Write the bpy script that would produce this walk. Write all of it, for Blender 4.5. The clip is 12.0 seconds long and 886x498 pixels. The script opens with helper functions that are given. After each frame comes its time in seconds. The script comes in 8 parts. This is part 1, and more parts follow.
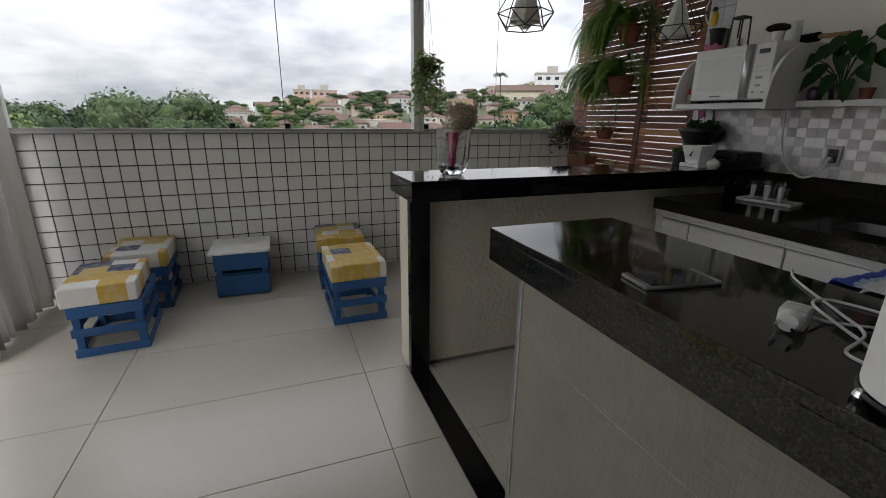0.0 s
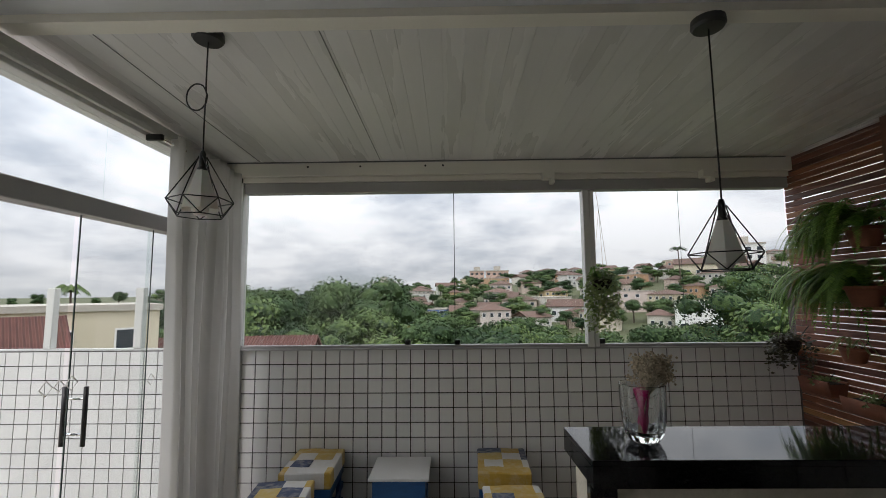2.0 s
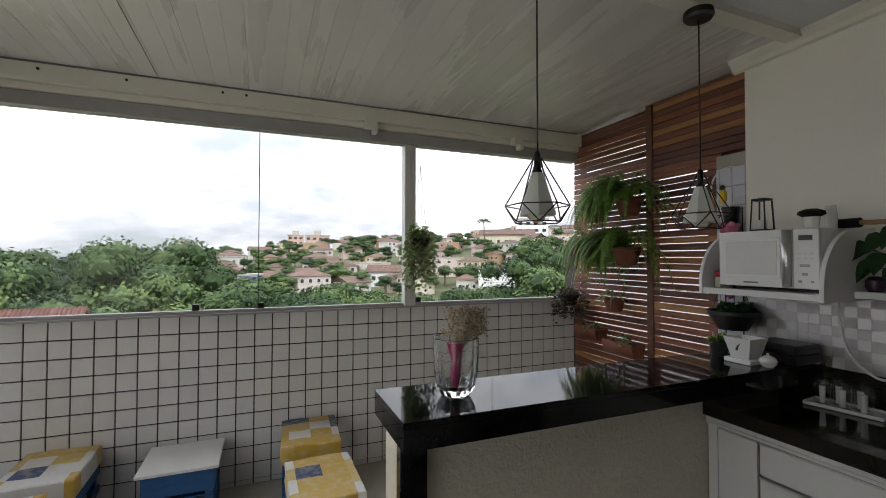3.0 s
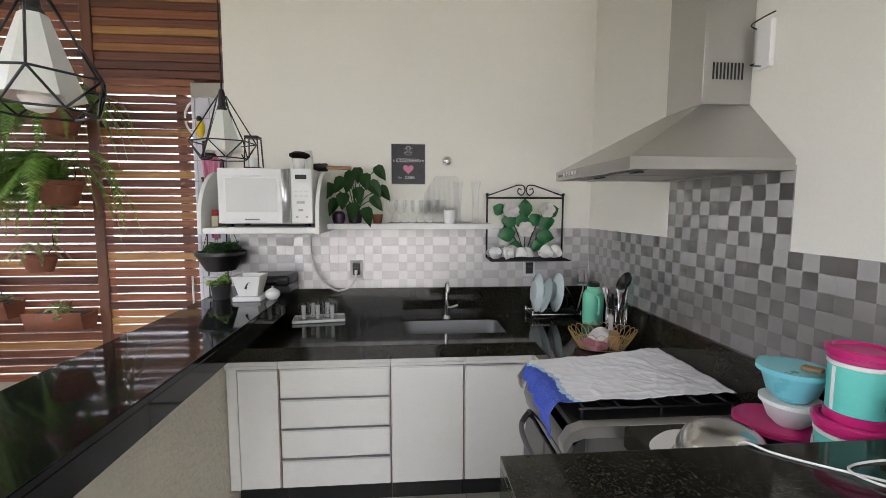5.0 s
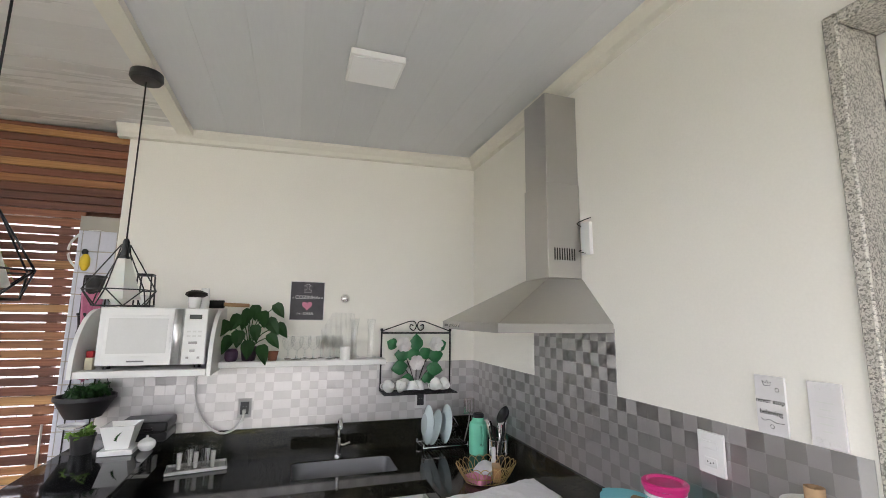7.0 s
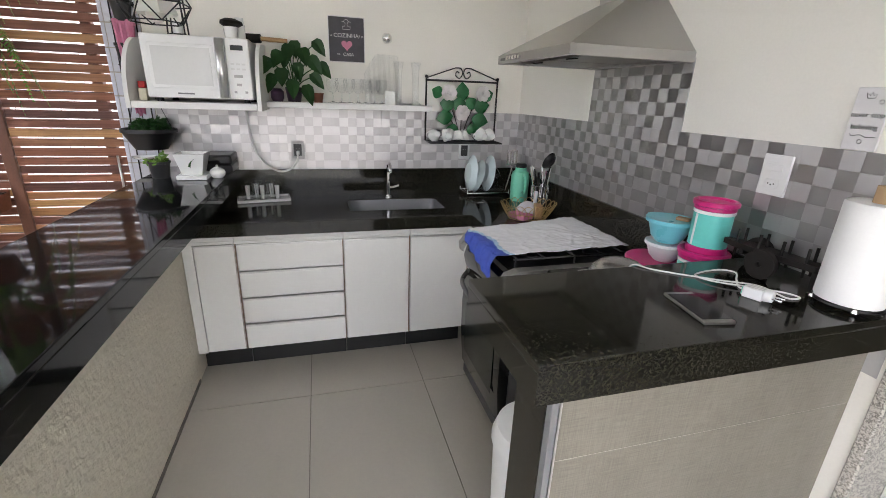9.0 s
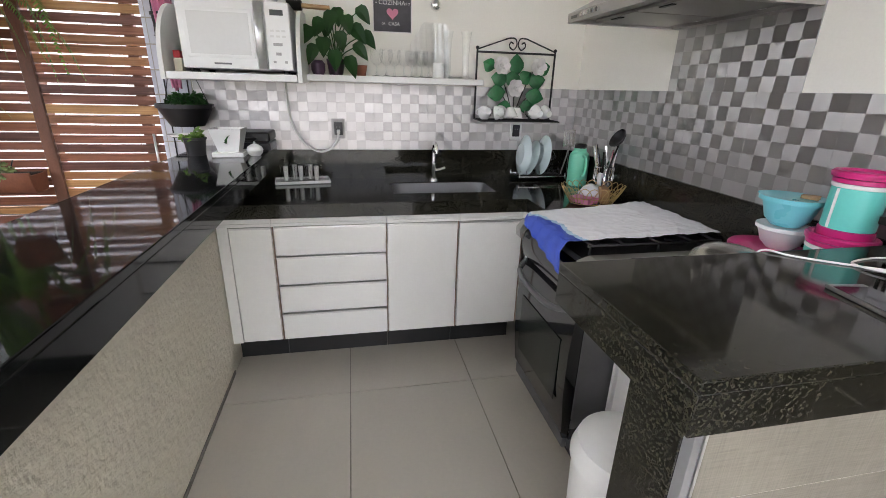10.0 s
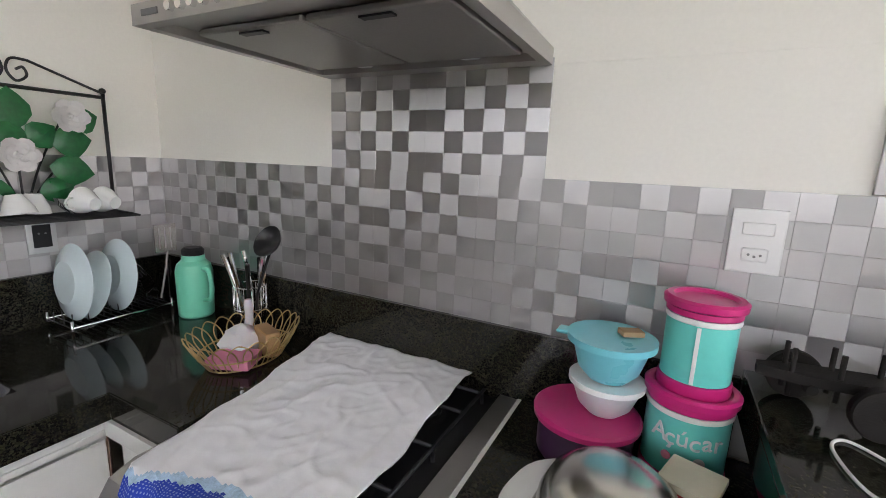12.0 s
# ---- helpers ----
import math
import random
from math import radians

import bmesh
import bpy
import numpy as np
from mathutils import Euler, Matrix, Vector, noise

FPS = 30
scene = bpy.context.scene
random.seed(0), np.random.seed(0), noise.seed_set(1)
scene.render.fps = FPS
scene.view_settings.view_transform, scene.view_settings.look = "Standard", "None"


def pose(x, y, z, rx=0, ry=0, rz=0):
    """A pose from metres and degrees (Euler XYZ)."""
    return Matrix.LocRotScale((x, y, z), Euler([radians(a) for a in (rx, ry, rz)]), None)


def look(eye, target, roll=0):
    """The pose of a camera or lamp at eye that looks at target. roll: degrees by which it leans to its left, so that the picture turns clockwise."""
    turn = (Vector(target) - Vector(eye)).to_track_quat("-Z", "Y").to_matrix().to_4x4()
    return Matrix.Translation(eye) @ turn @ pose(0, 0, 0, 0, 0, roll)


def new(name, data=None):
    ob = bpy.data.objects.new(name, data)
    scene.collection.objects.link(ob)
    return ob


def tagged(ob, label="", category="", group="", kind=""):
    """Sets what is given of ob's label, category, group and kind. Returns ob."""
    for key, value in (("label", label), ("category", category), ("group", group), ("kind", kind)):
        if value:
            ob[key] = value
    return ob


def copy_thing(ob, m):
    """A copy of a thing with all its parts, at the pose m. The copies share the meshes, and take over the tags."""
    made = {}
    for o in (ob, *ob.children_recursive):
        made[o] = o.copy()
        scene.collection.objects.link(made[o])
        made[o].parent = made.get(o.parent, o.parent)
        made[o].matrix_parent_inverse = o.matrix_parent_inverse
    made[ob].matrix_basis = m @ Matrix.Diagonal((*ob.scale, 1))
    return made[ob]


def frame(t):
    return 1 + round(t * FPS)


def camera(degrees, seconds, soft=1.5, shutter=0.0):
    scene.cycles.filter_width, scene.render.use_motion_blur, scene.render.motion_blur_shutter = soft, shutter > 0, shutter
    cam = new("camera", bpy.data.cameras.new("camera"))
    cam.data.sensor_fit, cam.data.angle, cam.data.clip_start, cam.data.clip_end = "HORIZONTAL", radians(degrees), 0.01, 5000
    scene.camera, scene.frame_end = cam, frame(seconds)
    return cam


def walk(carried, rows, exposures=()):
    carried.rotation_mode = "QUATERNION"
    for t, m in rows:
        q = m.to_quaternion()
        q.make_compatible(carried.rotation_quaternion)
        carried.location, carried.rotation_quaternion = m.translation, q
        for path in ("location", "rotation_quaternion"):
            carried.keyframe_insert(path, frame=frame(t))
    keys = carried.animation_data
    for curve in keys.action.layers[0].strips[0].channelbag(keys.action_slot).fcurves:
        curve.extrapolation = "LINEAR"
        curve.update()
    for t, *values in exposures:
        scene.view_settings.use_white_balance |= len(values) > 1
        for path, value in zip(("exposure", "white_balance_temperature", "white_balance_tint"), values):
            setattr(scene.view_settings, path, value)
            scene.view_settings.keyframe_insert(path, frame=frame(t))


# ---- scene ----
cam = camera(90.7, 12.0, soft=0.75)
PATH = [
    (0, (-0.051, -0.044, 1.286), (0.628, 1.747, 0.708), 0.7),
    (0.5, (-0.028, 0.081, 1.309), (0.226, 1.979, 0.729), -0.2),
    (1, (-0.005, 0.151, 1.426), (-0.06, 2.134, 1.175), -1.0),
    (1.5, (-0.004, 0.18, 1.553), (-0.067, 2.176, 1.646), -0.3),
    (2, (0.002, 0.186, 1.59), (-0.026, 2.176, 1.79), -0.5),
    (2.5, (0.034, 0.239, 1.567), (0.186, 2.228, 1.721), -0.4),
    (3, (0.079, 0.439, 1.529), (0.835, 2.291, 1.571), 0.1),
    (3.5, (0.119, 0.653, 1.526), (1.544, 2.056, 1.513), 0.2),
    (3.7, (0.154, 0.746, 1.485), (1.735, 1.971, 1.447), -0.0),
    (5.3, (0.029, 1.153, 1.476), (1.961, 0.692, 1.248), 1.1),
    (5.5, (-0.002, 1.172, 1.486), (1.892, 0.572, 1.26), 1.6),
    (6, (-0.073, 1.107, 1.558), (1.819, 0.46, 1.522), 1.3),
    (6.5, (-0.134, 1.135, 1.642), (1.751, 0.517, 1.902), 0.9),
    (7, (-0.162, 1.175, 1.64), (1.711, 0.544, 1.945), 0.7),
    (7.5, (-0.152, 1.192, 1.56), (1.729, 0.52, 1.662), 0.3),
    (7.7, (-0.145, 1.194, 1.527), (1.735, 0.513, 1.473), 0.2),
    (9.3, (-0.116, 1.317, 1.384), (1.692, 0.846, 0.672), 2.4),
    (9.5, (-0.111, 1.337, 1.34), (1.719, 0.927, 0.646), 1.9),
    (10, (0.088, 1.331, 1.333), (1.927, 0.945, 0.648), 1.6),
    (10.5, (0.373, 1.24, 1.348), (2.174, 0.648, 0.71), 2.0),
    (11, (0.631, 1.092, 1.356), (2.034, -0.231, 0.825), 2.3),
    (11.5, (0.831, 1.033, 1.386), (1.721, -0.708, 0.964), 2.8),
    (12, (0.994, 0.959, 1.377), (1.892, -0.785, 0.99), 2.4),
]
EXPOSURES = [(0.0, -0.03, 6500, 18), (0.5, -0.15, 6500, 17), (1.0, -0.24, 6500, 17), (1.5, -0.25, 6500, 17), (2.5, -0.08, 6500, 17), (3.0, 0.36, 6500, 18), (3.5, 0.66, 6500, 18), (5.4, 2.05, 6450, 20), (8.0, 2.05, 6450, 20), (9.4, 1.95, 6450, 21), (10.5, 2.15, 6450, 21), (12.0, 2.1, 6450, 21)]
walk(cam, [(t, look(eye, target, roll)) for t, eye, target, roll in PATH], EXPOSURES)

# ---- world and sun: a bright overcast afternoon ----
SKY_GAIN = 1.0
world = bpy.data.worlds.new("world")
scene.world = world
world.use_nodes = True
wn, wl = world.node_tree.nodes, world.node_tree.links
wn.clear()


def wnode(kind, **props):
    n = wn.new(kind)
    for k, v in props.items():
        if k == "op":
            n.operation = v
    return n


sky = wn.new("ShaderNodeTexSky")
sky.sky_type, sky.sun_disc = "NISHITA", False
sky.sun_elevation, sky.sun_rotation = radians(52), radians(200)
sky_bg = wn.new("ShaderNodeBackground")
sky_bg.inputs["Strength"].default_value = 0.12
wl.new(sky.outputs[0], sky_bg.inputs["Color"])
coord = wn.new("ShaderNodeTexCoord")
sep = wn.new("ShaderNodeSeparateXYZ")
wl.new(coord.outputs["Generated"], sep.inputs[0])
# clouds lie on a flat layer: the direction is divided by its height
lift = wnode("ShaderNodeMath", op="MAXIMUM")
wl.new(sep.outputs["Z"], lift.inputs[0])
lift.inputs[1].default_value = 0.0
lift2 = wnode("ShaderNodeMath", op="ADD")
wl.new(lift.outputs[0], lift2.inputs[0])
lift2.inputs[1].default_value = 0.30
flat = wnode("ShaderNodeVectorMath", op="DIVIDE")
wl.new(coord.outputs["Generated"], flat.inputs[0])
wl.new(lift2.outputs[0], flat.inputs[1])
cloud = wn.new("ShaderNodeTexNoise")
cloud.inputs["Scale"].default_value, cloud.inputs["Detail"].default_value = 1.5, 6.0
cloud.inputs["Roughness"].default_value = 0.56
wl.new(flat.outputs[0], cloud.inputs["Vector"])
ramp = wn.new("ShaderNodeValToRGB")
ramp.color_ramp.elements[0].position, ramp.color_ramp.elements[0].color = 0.36, (0.62, 0.67, 0.74, 1)
ramp.color_ramp.elements[1].position, ramp.color_ramp.elements[1].color = 0.58, (1.10, 1.11, 1.13, 1)
wl.new(cloud.outputs["Fac"], ramp.inputs[0])
# an overcast sky is about three times as bright overhead as at the horizon
over = wnode("ShaderNodeMath", op="MULTIPLY_ADD")
wl.new(lift.outputs[0], over.inputs[0])
over.inputs[1].default_value, over.inputs[2].default_value = 2.5 * SKY_GAIN, 0.84 * SKY_GAIN
cloud_bg = wn.new("ShaderNodeBackground")
wl.new(ramp.outputs[0], cloud_bg.inputs["Color"])
wl.new(over.outputs[0], cloud_bg.inputs["Strength"])
cover = wn.new("ShaderNodeValToRGB")
cover.color_ramp.elements[0].position, cover.color_ramp.elements[0].color = 0.30, (0.82, 0.82, 0.82, 1)
cover.color_ramp.elements[1].position, cover.color_ramp.elements[1].color = 0.46, (1, 1, 1, 1)
wl.new(cloud.outputs["Fac"], cover.inputs[0])
wmix = wn.new("ShaderNodeMixShader")
wl.new(cover.outputs[0], wmix.inputs[0])
wl.new(sky_bg.outputs[0], wmix.inputs[1])
wl.new(cloud_bg.outputs[0], wmix.inputs[2])
wout = wn.new("ShaderNodeOutputWorld")
wl.new(wmix.outputs[0], wout.inputs[0])

sun = new("sun", bpy.data.lights.new("sun", "SUN"))
sun.data.energy, sun.data.angle, sun.data.color = 1.2, radians(14), (1.0, 0.97, 0.92)
sun.matrix_world = look((-6, -16, 22), (0, 0, 0))

# ---- materials ----
class Nodes:
    """A node material under construction."""

    def __init__(self, name):
        self.mat = bpy.data.materials.new(name)
        self.mat.use_nodes = True
        self.n, self.l = self.mat.node_tree.nodes, self.mat.node_tree.links
        self.n.clear()
        self.out = self.n.new("ShaderNodeOutputMaterial")
        self.pos = self.n.new("ShaderNodeNewGeometry").outputs["Position"]

    def math(self, op, a, b=0.0, c=0.0):
        m = self.n.new("ShaderNodeMath")
        m.operation = op
        for s, v in zip(m.inputs, (a, b, c)):
            self.feed(s, v)
        return m.outputs[0]

    def feed(self, socket, v):
        if isinstance(v, bpy.types.NodeSocket):
            self.l.new(v, socket)
        else:
            socket.default_value = v

    def mapped(self, stretch):
        m = self.n.new("ShaderNodeMapping")
        m.inputs["Scale"].default_value = stretch
        self.l.new(self.pos, m.inputs["Vector"])
        return m.outputs[0]

    def noise(self, vec, scale, detail=4.0, rough=0.55):
        t = self.n.new("ShaderNodeTexNoise")
        self.l.new(vec, t.inputs["Vector"])
        t.inputs["Scale"].default_value, t.inputs["Detail"].default_value = scale, detail
        t.inputs["Roughness"].default_value = rough
        return t.outputs["Fac"]

    def voronoi(self, vec, scale):
        t = self.n.new("ShaderNodeTexVoronoi")
        self.l.new(vec, t.inputs["Vector"])
        t.inputs["Scale"].default_value = scale
        return t

    def ramp(self, fac, *stops):
        r = self.n.new("ShaderNodeValToRGB")
        e = r.color_ramp.elements
        while len(e) < len(stops):
            e.new(0.5)
        for el, (p, c) in zip(e, stops):
            el.position, el.color = p, (*c, 1) if len(c) == 3 else c
        self.l.new(fac, r.inputs[0])
        return r.outputs[0]

    def mix(self, fac, a, b, mode="MIX"):
        m = self.n.new("ShaderNodeMix")
        m.data_type, m.blend_type = "RGBA", mode
        self.feed(m.inputs[0], fac)
        for s, v in ((m.inputs[6], a), (m.inputs[7], b)):
            self.feed(s, v if isinstance(v, bpy.types.NodeSocket) else (*v, 1))
        return m.outputs[2]

    def random(self):
        return self.n.new("ShaderNodeObjectInfo").outputs["Random"]

    def island(self):
        return self.n.new("ShaderNodeNewGeometry").outputs["Random Per Island"]

    def bump(self, height, strength, distance):
        b = self.n.new("ShaderNodeBump")
        b.inputs["Strength"].default_value, b.inputs["Distance"].default_value = strength, distance
        self.l.new(height, b.inputs["Height"])
        return b.outputs[0]

    def principled(self, **props):
        p = self.n.new("ShaderNodeBsdfPrincipled")
        for k, v in props.items():
            if v is not None:
                v = (*v, 1) if isinstance(v, tuple) and len(v) == 3 and k == "Base_Color" else v
                self.feed(p.inputs[k.replace("_", " ")], v)
        self.l.new(p.outputs[0], self.out.inputs[0])
        return p


def surf(name, col, rough=0.5, metal=0.0, var=0.1, scale=4.0, fine=80.0, bump=0.08, dist=0.002, rvar=0.12,
         stretch=(1, 1, 1), rand=0.0, island=0.0, coat=0.0, spec=0.5, sheen=0.0, sub=0.0):
    """A plain surface with colour, gloss and relief that vary at two scales."""
    m = Nodes(name)
    vec = m.mapped(stretch)
    big, small = m.noise(vec, scale, 5), m.noise(vec, fine, 3)
    both = m.math("MULTIPLY_ADD", small, 0.4, m.math("MULTIPLY", big, 0.6))
    lo = tuple(c * (1 - var) for c in col)
    hi = tuple(min(1.0, c * (1 + var)) for c in col)
    c = m.ramp(both, (0.32, lo), (0.68, hi))
    for amount, source in ((rand, m.random), (island, m.island)):
        if amount:
            v = m.math("MULTIPLY_ADD", source(), 2 * amount, 1 - amount)
            g = m.n.new("ShaderNodeCombineXYZ")
            for s in g.inputs:
                m.l.new(v, s)
            c = m.mix(1.0, c, g.outputs[0], "MULTIPLY")
    r = m.math("MULTIPLY_ADD", big, rvar * 2, rough - rvar)
    m.principled(Base_Color=c, Roughness=r, Metallic=metal, Normal=m.bump(small, bump, dist) if bump else None,
                 Coat_Weight=coat, Coat_Roughness=0.06, Specular_IOR_Level=spec, Sheen_Weight=sheen,
                 Subsurface_Weight=sub)
    return m.mat


def granite(name, base, fleck, rough=0.07, amount=0.55):
    """Polished stone: mottled crystals of two sizes, and a few glinting specks."""
    m = Nodes(name)
    warp = m.n.new("ShaderNodeVectorMath")
    warp.operation = "ADD"
    m.l.new(m.pos, warp.inputs[0])
    jitter = m.n.new("ShaderNodeTexNoise")
    jitter.inputs["Scale"].default_value = 160.0
    m.l.new(m.pos, jitter.inputs["Vector"])
    small = m.n.new("ShaderNodeVectorMath")
    small.operation = "SCALE"
    small.inputs["Scale"].default_value = 0.006
    m.l.new(jitter.outputs["Color"], small.inputs[0])
    m.l.new(small.outputs[0], warp.inputs[1])
    v = m.voronoi(warp.outputs[0], 290.0)
    cells = m.n.new("ShaderNodeSeparateColor")
    m.l.new(v.outputs["Color"], cells.inputs[0])
    clouds = m.noise(m.pos, 120.0, 4)
    pick = m.math("MULTIPLY_ADD", clouds, 0.55, m.math("MULTIPLY", cells.outputs[0], 0.55))
    c = m.ramp(pick, (amount - 0.22, base), (amount, tuple(0.35 * f + 0.65 * b for f, b in zip(fleck, base))), (amount + 0.22, fleck))
    glint = m.voronoi(m.pos, 520.0)
    bits = m.n.new("ShaderNodeSeparateColor")
    m.l.new(glint.outputs["Color"], bits.inputs[0])
    c = m.mix(m.ramp(bits.outputs[1], (0.94, (0, 0, 0)), (0.98, (0.5, 0.5, 0.5))), c, tuple(1.5 * f for f in fleck))
    r = m.math("MULTIPLY_ADD", m.noise(m.pos, 9.0, 4), 0.08, rough - 0.03)
    m.principled(Base_Color=c, Roughness=r, Specular_IOR_Level=0.30)
    return m.mat


def clear_glass(name, tint=(1, 1, 1), gain=1.0, rough=0.0):
    """A thin pane: lets light straight through, with a mirror sheen by its Fresnel."""
    m = Nodes(name)
    w = m.n.new("ShaderNodeLayerWeight")
    f = m.math("MULTIPLY_ADD", m.math("POWER", w.outputs["Facing"], 5.0), 0.96, 0.04)
    t = m.n.new("ShaderNodeBsdfTransparent")
    t.inputs[0].default_value = (*tint, 1)
    g = m.n.new("ShaderNodeBsdfGlossy")
    g.inputs["Roughness"].default_value = rough
    mix = m.n.new("ShaderNodeMixShader")
    m.l.new(m.math("MULTIPLY", f, gain), mix.inputs[0])
    m.l.new(t.outputs[0], mix.inputs[1])
    m.l.new(g.outputs[0], mix.inputs[2])
    m.l.new(mix.outputs[0], m.out.inputs[0])
    return m.mat


def brushed(name, grain, col=(0.55, 0.535, 0.53), rough=0.44, along=0.78):
    """Stainless steel brushed along the direction grain."""
    m = Nodes(name)
    stretch = tuple(6.0 if g else 700.0 for g in grain)
    lines = m.noise(m.mapped(stretch), 1.0, 2)
    big = m.noise(m.pos, 7.0, 3)
    c = m.mix(big, tuple(0.86 * v for v in col), tuple(min(1, 1.08 * v) for v in col))
    t = m.n.new("ShaderNodeCombineXYZ")
    for s, g in zip(t.inputs, grain):
        s.default_value = g
    v = m.math("MULTIPLY_ADD", m.random(), 0.06, rough - 0.03)
    m.principled(Base_Color=c, Metallic=1.0, Roughness=v, Anisotropic=along, Tangent=t.outputs[0],
                 Normal=m.bump(lines, 0.05, 0.0005))
    return m.mat


def slat_wood(name):
    """Sawn, oiled hardwood boards of mixed age; each board has its own tone."""
    m = Nodes(name)
    vec = m.mapped((14.0, 1.6, 60.0))
    grain = m.noise(vec, 1.6, 6, 0.62)
    tone = m.ramp(m.random(), (0.0, (0.13, 0.050, 0.034)), (0.25, (0.22, 0.082, 0.048)), (0.50, (0.34, 0.125, 0.058)),
                  (0.68, (0.21, 0.078, 0.050)), (0.86, (0.40, 0.180, 0.072)), (1.0, (0.54, 0.31, 0.115)))
    c = m.mix(m.ramp(grain, (0.35, (1, 1, 1)), (0.72, (0, 0, 0))), m.mix(1.0, tone, (0.55, 0.50, 0.48), "MULTIPLY"), tone)
    m.principled(Base_Color=c, Roughness=m.math("MULTIPLY_ADD", grain, 0.25, 0.38), Normal=m.bump(grain, 0.25, 0.002))
    return m.mat


def patchwork(name):
    """Printed oilcloth: a check of yellow, white, and blue squares with faded print."""
    m = Nodes(name)
    gen = m.n.new("ShaderNodeTexCoord").outputs["Object"]
    v = m.n.new("ShaderNodeVectorMath")
    v.operation = "MULTIPLY"
    m.l.new(gen, v.inputs[0])
    v.inputs[1].default_value = (7.6, 7.6, 7.6)
    shift = m.n.new("ShaderNodeVectorMath")
    shift.operation = "ADD"
    m.l.new(v.outputs[0], shift.inputs[0])
    m.l.new(m.math("FLOOR", m.math("MULTIPLY", m.random(), 97.0)), shift.inputs[1])
    fl = m.n.new("ShaderNodeVectorMath")
    fl.operation = "FLOOR"
    m.l.new(shift.outputs[0], fl.inputs[0])
    w = m.n.new("ShaderNodeTexWhiteNoise")
    m.l.new(fl.outputs[0], w.inputs["Vector"])
    r = m.n.new("ShaderNodeValToRGB")
    r.color_ramp.interpolation = "CONSTANT"
    e = r.color_ramp.elements
    e.new(0.5), e.new(0.7)
    for el, (p, c) in zip(e, ((0.0, (0.56, 0.36, 0.06)), (0.40, (0.68, 0.67, 0.65)), (0.68, (0.035, 0.06, 0.14)), (0.86, (0.60, 0.43, 0.12)))):
        el.position, el.color = p, (*c, 1)
    m.l.new(w.outputs["Value"], r.inputs[0])
    wear = m.noise(gen, 22.0, 5)
    c = m.mix(m.ramp(wear, (0.45, (0, 0, 0)), (0.75, (0.5, 0.5, 0.5))), r.outputs[0], (0.62, 0.58, 0.48))
    fold = m.noise(gen, 14.0, 3)
    m.principled(Base_Color=c, Roughness=0.42, Normal=m.bump(fold, 0.5, 0.012))
    return m.mat


def leaf(name, lo, hi, rough=0.45):
    m = Nodes(name)
    pick = m.math("MULTIPLY_ADD", m.island(), 0.7, m.math("MULTIPLY", m.noise(m.pos, 9.0, 3), 0.3))
    c = m.ramp(pick, (0.1, lo), (0.9, hi))
    p = m.principled(Base_Color=c, Roughness=rough, Specular_IOR_Level=0.35)
    t = m.n.new("ShaderNodeBsdfTranslucent")
    m.l.new(c, t.inputs[0])
    mix = m.n.new("ShaderNodeMixShader")
    mix.inputs[0].default_value = 0.28
    m.l.new(p.outputs[0], mix.inputs[1])
    m.l.new(t.outputs[0], mix.inputs[2])
    m.l.new(mix.outputs[0], m.out.inputs[0])
    return m.mat


def crown_leaf(name, stops):
    """Far foliage: the tone changes from tree to tree and from clump to clump."""
    m = Nodes(name)
    pick = m.math("MULTIPLY_ADD", m.random(), 0.62, m.math("MULTIPLY", m.island(), 0.38))
    c = m.ramp(pick, *stops)
    m.principled(Base_Color=c, Roughness=0.7, Specular_IOR_Level=0.2)
    return m.mat


def glow(name, col, strength):
    m = Nodes(name)
    e = m.n.new("ShaderNodeEmission")
    e.inputs[0].default_value, e.inputs[1].default_value = (*col, 1), strength
    m.l.new(e.outputs[0], m.out.inputs[0])
    return m.mat


M_WALL = surf("cream_paint", (0.845, 0.82, 0.755), 0.62, var=0.035, scale=1.3, fine=120, bump=0.06)
M_ROUGH_PLASTER = surf("textured_plaster", (0.66, 0.61, 0.50), 0.75, var=0.07, scale=3, fine=34, bump=1.0, dist=0.010)


def porcelain(name, col):
    """Satin stone-look porcelain: soft cloudy tone, a little different from tile to tile."""
    m = Nodes(name)
    cloud = m.noise(m.mapped((1.0, 1.6, 1.0)), 2.3, 3.0, 0.5)
    grain = m.noise(m.pos, 60.0, 2.0)
    shade = m.math("MULTIPLY_ADD", grain, 0.3, m.math("MULTIPLY_ADD", m.random(), 0.2, m.math("MULTIPLY", cloud, 0.5)))
    c = m.mix(shade, tuple(0.88 * v for v in col), tuple(v * k for v, k in zip(col, (1.13, 1.11, 1.06))))
    m.principled(Base_Color=c, Roughness=0.25, Normal=m.bump(grain, 0.02, 0.002))
    return m.mat


M_FLOOR = porcelain("porcelain_floor", (0.47, 0.442, 0.39))
M_GROUT = surf("grey_grout", (0.20, 0.18, 0.16), 0.9, var=0.2)
M_DARK_GROUT = surf("brown_grout", (0.045, 0.037, 0.033), 0.9, var=0.25)
M_WTILE = surf("white_glazed_tile", (0.70, 0.69, 0.68), 0.16, var=0.025, scale=3, fine=25, bump=0.02, rand=0.05, rvar=0.05)
M_WTILE_FAR = surf("white_glazed_tile_far", (0.70, 0.69, 0.68), 0.18, var=0.025, scale=3, fine=25, bump=0.02, island=0.05, rvar=0.05)
M_GTILE = surf("grey_glazed_tile", (0.30, 0.31, 0.33), 0.2, var=0.05, rand=0.05)
M_GRANITE = granite("black_green_granite", (0.0035, 0.004, 0.0035), (0.034, 0.031, 0.020), rough=0.06, amount=0.60)
M_BLACK_STONE = granite("black_granite", (0.0035, 0.0035, 0.004), (0.015, 0.016, 0.016), rough=0.045, amount=0.70)
